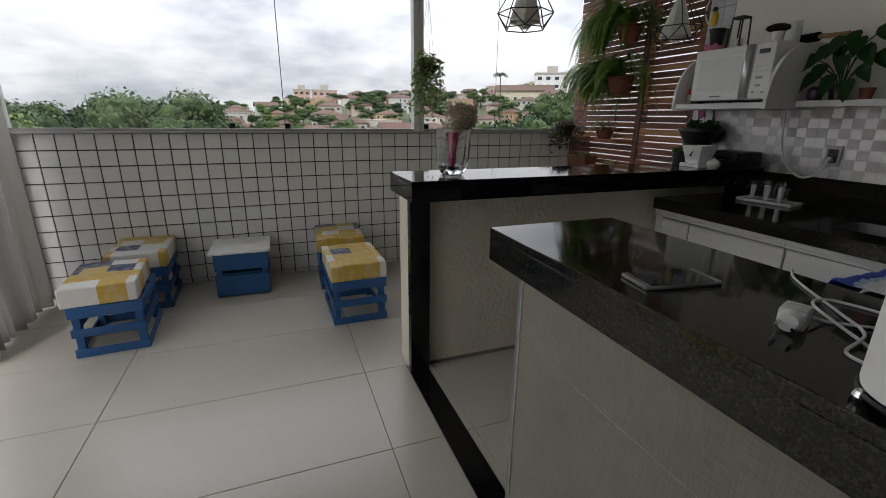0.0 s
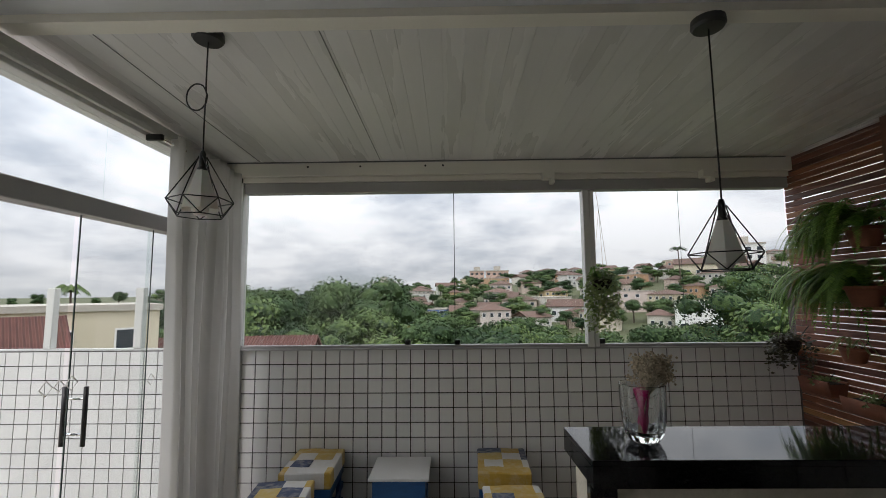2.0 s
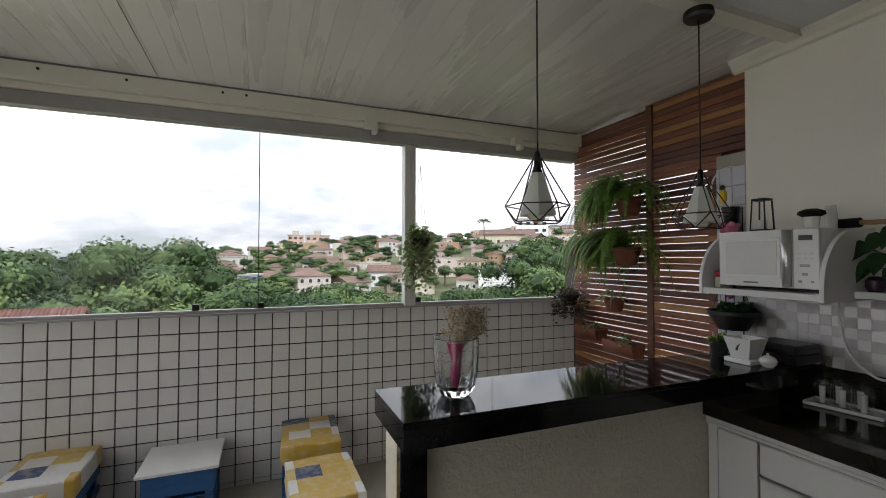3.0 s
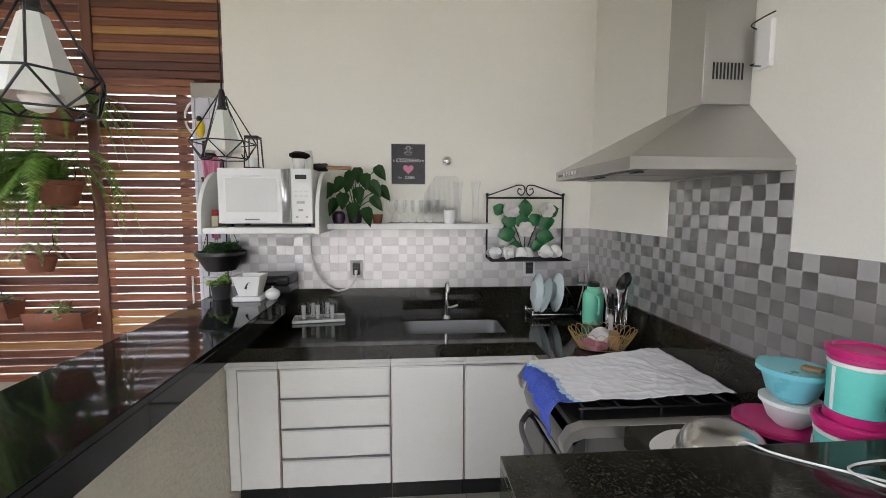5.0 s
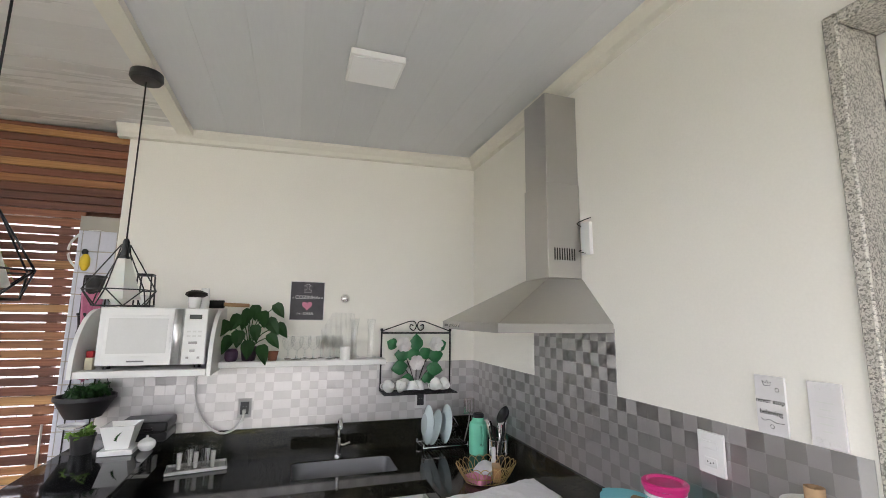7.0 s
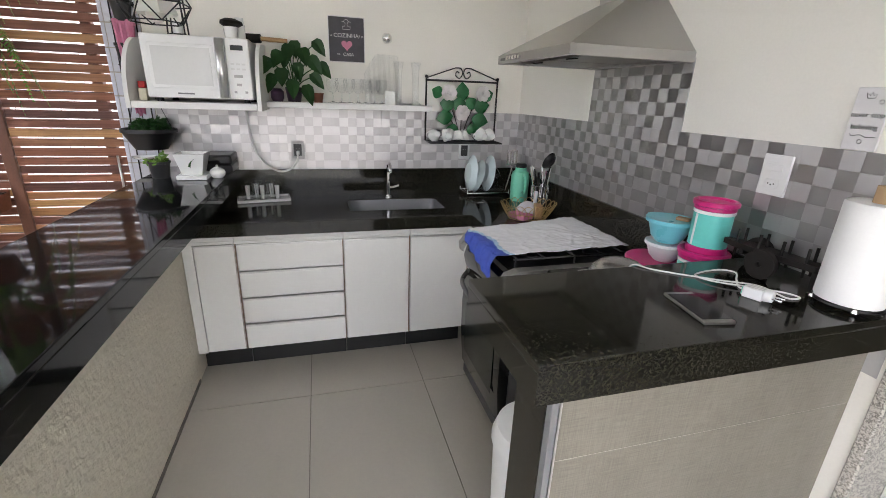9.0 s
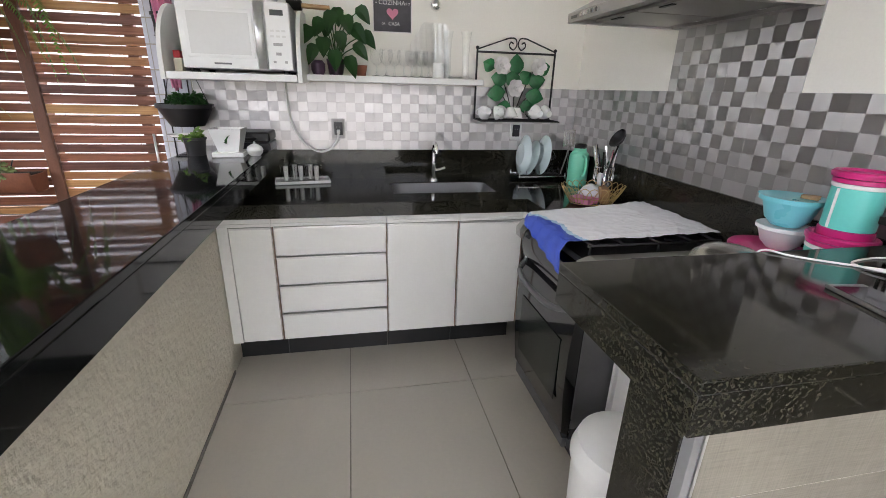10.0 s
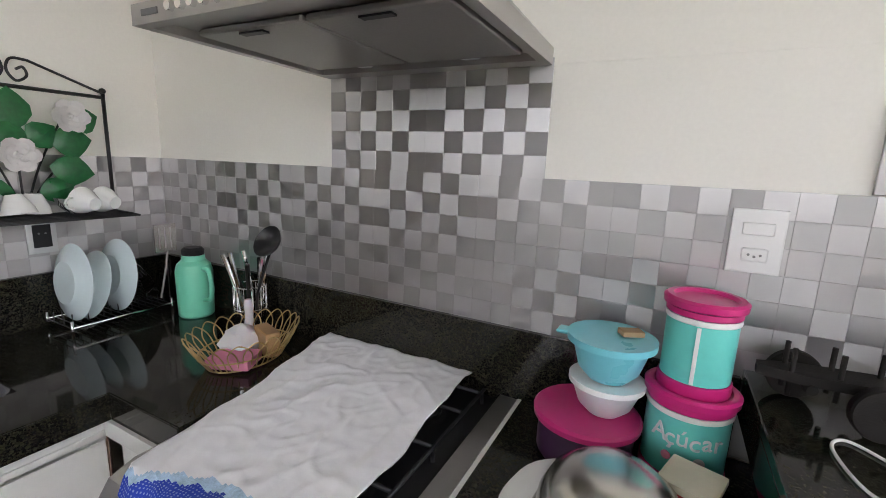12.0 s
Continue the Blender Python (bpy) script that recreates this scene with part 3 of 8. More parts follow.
# the room behind the doorway
back_room = structure("wall_back_room", boxes((-2.4, -2.3, -4.2, 0.0, 0, 2.9), (2.85, 2.95, -4.2, 0.0, 0, 2.9), (-2.4, 2.95, -4.3, -4.2, 0, 2.9)),
                      M_WALL, "plain cream walls of the room behind the doorway", "wall")
ceiling_back = structure("ceiling_back_room", boxes((-2.4, 2.95, -4.3, -0.20, 2.9, 3.0)), M_CEIL, "plain white ceiling of the room behind", "ceiling")
jamb = structure("door_jamb", boxes((0.429, 0.459, -0.215, 0.010, 0, 2.361), (-0.95, -0.92, -0.215, 0.010, 0, 2.361), (-0.9195, 0.4285, -0.215, 0.010, 2.330, 2.361), bev=0.004),
                 M_GREY_GRANITE, "speckled grey granite door jamb", "door frame")
part("inner_frame", boxes((0.380, 0.4285, -0.190, -0.130, 0, 2.3295), (-0.9195, -0.871, -0.190, -0.130, 0, 2.3295), (-0.8705, 0.3795, -0.190, -0.130, 2.265, 2.3295), bev=0.003), M_ALU_WHITE, jamb, "white metal inner door frame")

# ceiling lining: interlocking boards, one mesh each side of the batten
def lining(name, x0, x1, y0, y1, along, width, mat, label, joint=0.001):
    bm = bmesh.new()
    a, b = (x0, x1) if along == "y" else (y0, y1)
    u = a
    while u < b - 1e-4:
        v = min(u + width, b)
        q = [(u, y0), (v - joint, y0), (v - joint, y1), (u, y1)] if along == "y" else [(x0, u), (x1, u), (x1, v - joint), (x0, v - joint)]
        lo = [bm.verts.new((x, y, ceil_z(y))) for x, y in q]
        hi = [bm.verts.new((x, y, ceil_z(y) + 0.012)) for x, y in q]
        bm.faces.new(lo), bm.faces.new(hi[::-1])
        for i in range(4):
            bm.faces.new((lo[i], lo[(i + 1) % 4], hi[(i + 1) % 4], hi[i]))
        u = v
    prism(bm, [(y0, ceil_z(y0) + 0.014), (y1, ceil_z(y1) + 0.014), (y1, ceil_z(y1) + 0.10), (y0, ceil_z(y0) + 0.10)], "x", x0, x1)
    return structure(name, bm, mat, label, "ceiling")


ceiling_terrace = lining("ceiling_terrace", -1.92, 2.83, 1.86, 3.80, "y", 0.10, M_CEIL, "white plastic ceiling boards running to the window", 0.0011)
ceiling_kitchen = lining("ceiling_kitchen", -1.92, 2.83, -0.20, 1.80, "x", 0.20, M_CEIL2, "pale grey plastic ceiling boards over the kitchen")
bm = bmesh.new()
prism(bm, [(1.79, ceil_z(1.79) - 0.035), (1.87, ceil_z(1.87) - 0.035), (1.87, ceil_z(1.87) + 0.1), (1.79, ceil_z(1.79) + 0.1)], "x", -1.80, EAST)
batten = structure("ceiling_beam", bm, M_TRIM, "off-white batten across the ceiling", "beam")
# strips that cover board ends under the lining
bm = bmesh.new()
for x in (-1.50, -0.537):
    prism(bm, [(1.875, ceil_z(1.875) - 0.003), (3.56, ceil_z(3.56) - 0.003), (3.56, ceil_z(3.56) + 0.002), (1.875, ceil_z(1.875) + 0.002)], "x", x - 0.0018, x + 0.0018)
ceiling_joint = structure("ceiling_trim", bm, M_GREY_PRINT, "thin dark joint between ceiling panels", "trim")
# moulding along the tops of the two kitchen walls
bm = bmesh.new()
a, b = [], []
for y, dst in ((0.0, a), (2.165, b)):
    z = ceil_z(y)
    for dx, dz in ((0, -0.075), (-0.028, -0.070), (-0.034, -0.045), (-0.060, -0.018), (-0.064, -0.002), (0, -0.002)):
        dst.append(bm.verts.new((EAST + 0.001 + dx, y, z + dz)))
bm.faces.new(a), bm.faces.new(b[::-1])
for i in range(6):
    bm.faces.new((a[i], a[(i + 1) % 6], b[(i + 1) % 6], b[i]))
trim_e = structure("trim_east", bm, M_TRIM, "off-white moulding below the ceiling", "trim")
bm = bmesh.new()
z = ceil_z(0.03)
prism(bm, [(-0.001, z - 0.075), (0.028, z - 0.070), (0.034, z - 0.045), (0.060, z - 0.018), (0.064, z - 0.004), (-0.001, z - 0.004)], "x", 0.46, EAST - 0.002)
trim_s = structure("trim_south", bm, M_TRIM, "off-white moulding below the ceiling", "trim")

ridge = structure("trim_plaster", boxes((0.47, 1.244, 0.0, 0.0012, 1.5865, 1.588)), M_WALL, "fine plaster ridge across the kitchen wall", "trim")

# north window
BEAM_TOP = ceil_z(3.60)
beam = structure("beam_north", boxes((-1.80, 2.706, 3.585, 3.72, 2.530, BEAM_TOP + 0.004), (-1.66, 2.700, 3.62, 3.70, 2.490, 2.529), bev=0.003), M_TRIM,
                 "cream painted steel beam over the window", "beam")
bm = bmesh.new()
for x in (-1.12, -0.70, -0.18, -0.04):
    tube(bm, [(x, 3.578, 2.60), (x, 3.5875, 2.60)], 0.008, 8)
# dark strip stands in for the shadow line between beam and lining
part("shadow_gap", boxes((-1.80, 2.655, 3.578, 3.5845, BEAM_TOP - 0.010, BEAM_TOP - 0.001)), M_GREY_PRINT, beam)
part("screw_hole", bm, M_BLACK_METAL, beam)
for x in (0.78, 2.02):
    part("bracket", boxes((x - 0.035, x + 0.055, 3.545, 3.62, 2.475, 2.535), (x + 0.02, x + 0.055, 3.545, 3.62, 2.44, 2.475), bev=0.006, seg=2), M_TRIM, beam, "cream bracket under the beam")
window_1 = structure("window_1", boxes((-1.80, 2.706, 3.645, 3.735, 2.405, 2.489), bev=0.003), M_ALU_GREY, "frameless glass window in a painted metal frame over the parapet", "window")
part("window_sill", boxes((-1.80, 2.706, 3.655, 3.80, 1.150, 1.164), (-1.66, 2.60, 3.672, 3.69, 1.164, 1.186), (-1.66, 2.60, 3.706, 3.724, 1.164, 1.186), bev=0.002), M_ALU_GREY, window_1, "dark grey metal sill track")
part("window_post", boxes((-1.735, -1.650, 3.625, 3.735, 0.004, 2.530), bev=0.004), M_ALU_WHITE, window_1, "white painted corner post")
part("window_post", boxes((1.075, 1.125, 3.650, 3.735, 1.1645, 2.4045), (1.128, 1.165, 3.66, 3.73, 1.1645, 2.4045), bev=0.003), M_ALU_WHITE, window_1, "pale painted metal mullion")
for x0, x1 in ((-1.649, 0.040), (0.046, 1.074), (1.166, 2.700)):
    pane = part("pane", boxes((x0, x1, 3.693, 3.701, 1.1645, 2.4045)), M_GLASS, window_1, "clear glass pane")
    pane.visible_shadow = False
part("pane_edge", boxes((0.0402, 0.0458, 3.6925, 3.7015, 1.170, 2.404)), M_GLASS_EDGE, window_1)
part("pane_edge", boxes((1.85, 1.853, 3.691, 3.6925, 1.170, 2.404)), M_GLASS_EDGE, window_1)
for x in (-0.33, 0.06, 1.19):
    part("latch", boxes((x - 0.022, x + 0.022, 3.668, 3.690, 1.1865, 1.226), bev=0.006, seg=2), M_BLACK_PLASTIC, window_1, "black glass latch")

# west glass front with a sliding door
door_1 = structure("door_1", boxes((WEST - 0.05, WEST + 0.05, -0.0, 3.62, 1.983, 2.075), bev=0.004), M_ALU_GREY, "frameless glass sliding door with metal head rail, closed", "glass door")
part("top_rail", boxes((WEST - 0.06, WEST + 0.06, 0.0, 3.62, 2.508, 2.57), (WEST - 0.03, WEST + 0.03, 0.0, 3.62, 2.571, ceil_z(3.6)), (WEST + 0.0615, WEST + 0.085, 0.0, 3.40, 2.53, 2.56), bev=0.004), M_ALU_WHITE, door_1, "white painted top rail")
part("floor_track", boxes((WEST - 0.035, WEST + 0.035, 0.0, 3.62, 0.0, 0.022), (WEST - 0.006, WEST + 0.006, 0.0, 3.62, 0.022, 0.034), bev=0.003), M_ALU_GREY, door_1, "dark floor track")
for y0, y1, dx in ((0.02, 1.10, 0.016), (1.102, 2.248, -0.008), (2.254, 2.768, 0.016), (2.774, 3.60, -0.008)):
    pane = part("pane", boxes((WEST + dx - 0.004, WEST + dx + 0.004, y0, y1, 0.035, 1.9825)), M_GLASS, door_1, "clear glass door leaf")
    pane.visible_shadow = False
for y in (1.101, 2.251, 2.771):
    part("pane_edge", boxes((WEST + 0.0215, WEST + 0.0255, y - 0.003, y + 0.003, 0.04, 1.982)), M_GLASS_EDGE, door_1)
for y0, y1 in ((0.02, 1.20), (1.206, 2.40), (2.406, 3.60)):
    pane = part("pane", boxes((WEST - 0.004, WEST + 0.004, y0, y1, 2.0755, 2.5075)), M_GLASS, door_1, "clear glass transom pane")
    pane.visible_shadow = False
for side in (1, -1):
    x = WEST + 0.052 * side
    h = part("door_handle", bars([[(x, 2.320, 0.880), (x, 2.320, 1.157)]], 0.0105, 10), M_BLACK_METAL, door_1, "dark tubular pull handle")
    for z in (0.935, 1.100):
        part("stud", bars([[(WEST + 0.016 + 0.0045 * side, 2.320, z), (x, 2.320, z)]], 0.006, 8), M_CHROME, h, "chrome stud")
# etched diamonds on the glass
def diamonds(y0, n, z):
    bm = bmesh.new()
    for i in range(n):
        c, r = y0 + 0.066 * i, 0.033 - 0.007 * (i % 2)
        q = [(WEST + 0.0275, c + r * a, z + r * b) for a, b in ((1, 0), (0, 1), (-1, 0), (0, -1))]
        tube(bm, q, 0.0032, 4, closed=True)
    return bm


part("etched_motif", diamonds(2.13, 3, 1.185), M_ALU_WHITE, door_1, "frosted diamond motif")
part("etched_motif", diamonds(2.815, 1, 1.097), M_ALU_WHITE, door_1, "frosted diamond motif")

# bar: rendered dwarf wall, granite pilaster, polished top
bar = structure("bar_wall", boxes((0.517, EAST - 0.001, 1.942, 2.085, 0, 0.929)), M_ROUGH_PLASTER, "rough cream rendered dwarf wall under the bar", "wall")
# low grey strip paints the shadow along the foot of the wall
part("baseboard", boxes((0.63, EAST - 0.6, 1.936, 1.9415, 0.0, 0.018)), M_GROUT, bar)
pilaster = structure("bar_pilaster", boxes((0.517, 0.618, 1.900, 1.9415, 0, 0.929), bev=0.002), M_BLACK_STONE, "polished black granite pilaster at the end of the bar", "pilaster")
threshold = structure("threshold", boxes((0.510, 0.612, 0.02, 1.899, -0.004, 0.003)), M_BLACK_STONE, "polished black granite strip set in the floor", "threshold")
def stone_top(name, x0, x1, y0, y1, z0, z1, mat, label, category):
    """A top of two mitred pieces: a polished slab over a deep apron."""
    t = thing(name, label, category, ((x0 + x1) / 2, (y0 + y1) / 2, z0))
    w, d, h = (x1 - x0) / 2, (y1 - y0) / 2, z1 - z0
    part("slab", boxes((-w, w, -d, d, h - 0.020, h), bev=0.003, seg=2), mat, t, "polished stone slab")
    part("apron", boxes((-w + 0.0004, w - 0.0004, -d + 0.0004, d - 0.0004, 0, h - 0.0203), bev=0.0012), mat, t, "deep stone edge")
    return t


stone_top("bar_top", 0.478, EAST - 0.002, 1.735, 2.112, 0.930, 1.022, M_BLACK_STONE, "polished black granite bar top", "bar top")

# peninsula
pen_wall = structure("peninsula_wall", boxes((0.510, 0.652, 0.001, 0.850, 0, 0.929)), M_LINEN_TILE, "dwarf wall under the peninsula worktop", "wall")
part("end_slab", boxes((0.5235, 0.657, 0.851, 0.868, 0, 0.929), bev=0.002), M_GRANITE, pen_wall, "speckled black granite end slab")
part("corner_trim", boxes((0.501, 0.5090, 0.8445, 0.8495, 0, 0.928)), M_ALU, pen_wall, "thin metal corner trim")
part("corner_strip", boxes((0.5025, 0.5230, 0.8505, 0.866, 0, 0.928), bev=0.001), M_GREY_PRINT, pen_wall, "dark grey bevelled stone corner")
part("joint", boxes((0.5040, 0.5095, 0.001, 0.844, 0.7336, 0.7349), (0.5040, 0.5095, 0.001, 0.844, 0.1486, 0.1499)), M_CONCRETE, pen_wall, "pale tile joint")
for y0, y1, z0, z1 in ((0.001, 0.844, 0, 0.1485), (0.001, 0.844, 0.150, 0.7335), (0.001, 0.844, 0.735, 0.929)):
    part("tile", boxes((0.503, 0.5095, y0, y1, z0, z1), bev=0.001), M_LINEN_TILE, pen_wall)
stone_top("peninsula_top", 0.450, 0.834, 0.002, 0.937, 0.930, 1.016, M_GRANITE, "polished speckled black granite worktop of the raised peninsula", "worktop")

# slatted screen: two panels of slats either side of a middle post
screen = structure("slat_screen", boxes((2.698, 2.775, 2.815, 2.870, 0.44, 2.66), bev=0.003), M_FRAME_WOOD,
                   "slatted hardwood screen of mixed brown boards with narrow gaps", "screen")
for y0, y1, z1 in ((3.60, 3.64, 2.63), (2.36, 2.41, 2.66)):
    part("back_post", boxes((2.733, 2.775, y0, y1, 0.44, z1), bev=0.003), M_FRAME_WOOD, screen, "dark wooden post behind the slats")
fascia = structure("fascia", boxes((2.80, 2.84, 2.11, 2.93, 2.16, 2.75), (2.80, 2.84, 2.931, 3.584, 2.60, 2.75)), M_FRAME_WOOD, "dark board outside above the screen", "fascia")
eave = structure("beam_eave", boxes((2.845, 3.70, 3.585, 3.86, 2.42, 2.74)), M_TRIM, "painted end of the roof edge outside the screen", "beam")
wall_side = structure("wall_side_terrace", boxes((4.708, 4.86, 0.6, 6.4, -11.0, 1.82)), M_DARK_GROUT, "white tiled wall of the next terrace seen through the slats", "wall")

# ---- outside: valley, hill, town ----
def smooth(a, b, v):
    t = max(0.0, min(1.0, (v - a) / (b - a)))
    return t * t * (3 - 2 * t)


def land(x, y):
    """Height of the ground: a wooded valley below the house and a hill beyond that rises to the east."""
    d, b = math.hypot(x, y), math.degrees(math.atan2(x, y))
    top = float(np.interp(b, (-180, -60, -35, -10, 6, 20, 34, 60, 100, 180), (-6, -6, -6, -1, 6, 9.5, 13.5, 13.5, -4, -6)))
    h = -11.0 + (top + 11.0) * smooth(55, 240, d)
    return h + 1.2 * noise.noise((x / 60, y / 60, 0)) * smooth(12, 60, d) - 3.0 * smooth(300, 1500, d)


bm = bmesh.new()
rings = []
for i in range(46):
    r = 7.0 * (4000 / 7.0) ** (i / 45)
    rings.append([bm.verts.new((r * math.sin(2 * math.pi * k / 90), r * math.cos(2 * math.pi * k / 90), land(r * math.sin(2 * math.pi * k / 90), r * math.cos(2 * math.pi * k / 90)))) for k in range(90)])
bm.faces.new(rings[0])
for p, q in zip(rings, rings[1:]):
    for k in range(90):
        bm.faces.new((p[k], p[(k + 1) % 90], q[(k + 1) % 90], q[k]))
ground = structure("ground", bm, M_GROUND, "green valley and hillside far below the terrace", "ground", smooth=True)


def tree(seed, height, spread, label, at):
    """Tapered trunk with limbs, and a crown of many small leaf clumps round a few uneven masses."""
    rg = random.Random(seed)
    t = thing("tree", label, "tree", at, group="trees in the valley")
    bm = bmesh.new()
    tube(bm, curve_points([(0, 0, -1.5), (0.15, 0.1, height * 0.25), (rg.uniform(-.4, .4), rg.uniform(-.4, .4), height * 0.55)], 4), 0.28, 8, taper=0.55)
    blobs = []
    for i in range(rg.randint(11, 15)):
        a, f = rg.uniform(0, 2 * math.pi), rg.uniform(0.1, 1.0)
        c = Vector((spread * 0.72 * f * math.cos(a), spread * 0.72 * f * math.sin(a), height * rg.uniform(0.55, 0.90) - 0.10 * height * f))
        blobs.append((c, spread * rg.uniform(0.26, 0.44)))
        if i < 7:
            tube(bm, curve_points([(0, 0, height * 0.42), c * 0.55 + Vector((0, 0, height * 0.2)), c], 3), 0.10, 5, taper=0.3)
    part("trunk", bm, M_BARK, t)
    verts, faces = [], []
    for c, r in blobs:
        for _ in range(250):
            d = Vector((rg.gauss(0, 1), rg.gauss(0, 1), rg.gauss(0.25, 1))).normalized()
            p = c + Vector((d.x, d.y, d.z * 0.72)) * r * rg.uniform(0.68, 1.16)
            n = (d + Vector((rg.uniform(-.8, .8), rg.uniform(-.8, .8), rg.uniform(-.3, .9)))).normalized()
            u = n.orthogonal().normalized()
            v = n.cross(u)
            s = rg.uniform(0.11, 0.27) * (spread / 4.5) ** 0.5
            k = len(verts)
            verts += [p + s * u, p + s * 0.55 * v + 0.15 * s * n, p - s * u, p - s * 0.6 * v - 0.1 * s * n, p + s * 0.1 * n]
            faces += [(k, k + 1, k + 4), (k + 1, k + 2, k + 4), (k + 2, k + 3, k + 4), (k + 3, k, k + 4)]
    me = bpy.data.meshes.new("crown")
    me.from_pydata(verts, [], faces)
    me.materials.append(M_CROWN)
    crown = new("crown", me)
    crown.parent = t
    bm = bmesh.new()
    for c, r in blobs:
        g = bmesh.ops.create_icosphere(bm, subdivisions=2, radius=r * 0.66, matrix=Matrix.Translation(c))["verts"]
        for v in g:
            v.co += (v.co - c) * 0.30 * noise.noise(v.co * (1.6 / r))
            v.co.z = c.z + (v.co.z - c.z) * 0.72
    part("inner_foliage", bm, M_CROWN, t)
    return t


rng = random.Random(11)
kinds = [tree(21, 13.0, 5.2, "broad leafy green tree in the wooded valley", (-34, 62, land(-34, 62))),
         tree(22, 11.0, 4.4, "rounded leafy green tree in the wooded valley", (-22, 70, land(-22, 70))),
         tree(23, 12.0, 6.0, "wide flat-topped green tree in the wooded valley", (-12, 58, land(-12, 58))),
         tree(24, 8.5, 3.8, "small light green tree in the wooded valley", (6, 40, land(6, 40)))]


def plant_tree(b, d, top, kind=None):
    """A tree at bearing b (degrees east of north) and distance d, whose top reaches the height top."""
    x, y = d * math.sin(radians(b)), d * math.cos(radians(b))
    k = kind if kind is not None else rng.randrange(4)
    hs = (13.0, 11.0, 12.0, 8.5)[k]
    z = land(x, y)
    s = max(0.45, (top - z) / (hs * 1.02))
    c = copy_thing(kinds[k], pose(x, y, z - 0.3, 0, 0, rng.uniform(0, 360)))
    w = min(1.35, max(0.7, s))
    c.scale = (w, w, s)


for b, d, top in ((-31, 48, 1.5), (-29, 66, 3.8), (-26, 52, 2.0), (-24, 74, 4.6), (-21, 58, 3.0), (-19, 44, 0.4), (-17, 80, 4.2), (-15, 62, 5.2), (-13, 70, 5.6),
                  (-11, 50, 1.6), (-9, 66, 4.6), (-8, 40, -0.6), (-6, 74, 3.2), (-4, 52, 0.8), (-3, 34, -1.6), (-1, 62, 1.6), (1, 44, -0.2), (2, 84, 2.0), (3, 32, -1.8),
                  (5, 58, 0.8), (6, 38, -1.0), (8, 70, 2.4), (9, 46, 0.4), (11, 92, 5.5), (12, 34, -1.4), (13, 60, 2.6), (14, 80, 3.4), (16, 44, -0.3), (17, 96, 1.5),
                  (19, 58, 0.6), (21, 38, -1.2), (23, 72, 1.6), (25, 50, 0.6), (27, 64, 3.4), (29, 82, 5.0), (30, 44, 0.2), (32, 58, 3.6), (34, 74, 6.0), (36, 48, 1.2), (38, 64, 4.4),
                  (41, 52, 2.2), (44, 70, 5.0), (48, 56, 3.0), (-33, 82, 3.0), (-36, 90, 1.2), (-39, 76, 0.6), (-47, 60, 1.6), (-50, 52, 2.4), (-53, 44, 2.2), (-57, 60, 2.0), (-62, 48, 1.4),
                  (-20, 98, 4.8), (-26, 96, 4.4), (-14, 96, 5.4), (-7, 100, 5.0), (-2, 92, 3.0), (20, 110, 3.0), (26, 118, 6.5), (9, 120, 4.2), (33, 112, 8.5), (38, 100, 7.0)):
    if 10 < b < 32:
        top = min(top, 1.6 - 0.055 * d)
    elif -3 < b <= 10:
        top = min(top, 1.6 - 0.034 * d)
    plant_tree(b + rng.uniform(-1, 1), d * rng.uniform(0.95, 1.05), top)
for b in range(-64, 62, 3):
    plant_tree(b + rng.uniform(-1.5, 1.5), rng.uniform(236, 300), float(np.interp(b, (-60, -35, -10, 6, 20, 34, 60), (2, 2, 5, 9.5, 13, 17.5, 18))) + rng.uniform(0, 4))
for i in range(185):
    b, d = rng.uniform(-9, 40), rng.uniform(104, 228)
    x, y = d * math.sin(radians(b)), d * math.cos(radians(b))
    plant_tree(b, d, land(x, y) + rng.uniform(3.5, 7))


def palm(at, height):
    t = thing("palm_tree", "tall thin palm with drooping green fronds", "palm tree", at)
    part("trunk", tube(bmesh.new(), curve_points([(0, 0, -1), (0.2, 0, height * 0.5), (0, 0.1, height)], 5), 0.22, 8, taper=0.6), M_BARK, t)
    bm = bmesh.new()
    for i in range(16):
        a, lift = 2 * math.pi * i / 16, 0.5 + 0.8 * ((i * 7) % 5) / 5
        pts = curve_points([(0, 0, height), (1.0 * math.cos(a), 1.0 * math.sin(a), height + 0.7 * lift), (2.4 * math.cos(a), 2.4 * math.sin(a), height - 0.9 + lift * 0.9)], 7)
        side = Vector((-math.sin(a), math.cos(a), 0))
        for p, q in zip(pts, pts[1:]):
            for s in (-1, 1):
                bm.faces.new([bm.verts.new(v) for v in (p, q, q + side * s * 0.45 - Vector((0, 0, 0.35)))])
    part("fronds", bm, M_CROWN, t, smooth=False)
    return t


def polar(b, d):
    x, y = d * math.sin(radians(b)), d * math.cos(radians(b))
    return x, y, land(x, y)


palm_0 = palm(polar(27.5, 150), 13.0)
copy_thing(palm_0, pose(*polar(-41, 70), 0, 0, 40)).scale = (0.8, 0.8, 1.0)


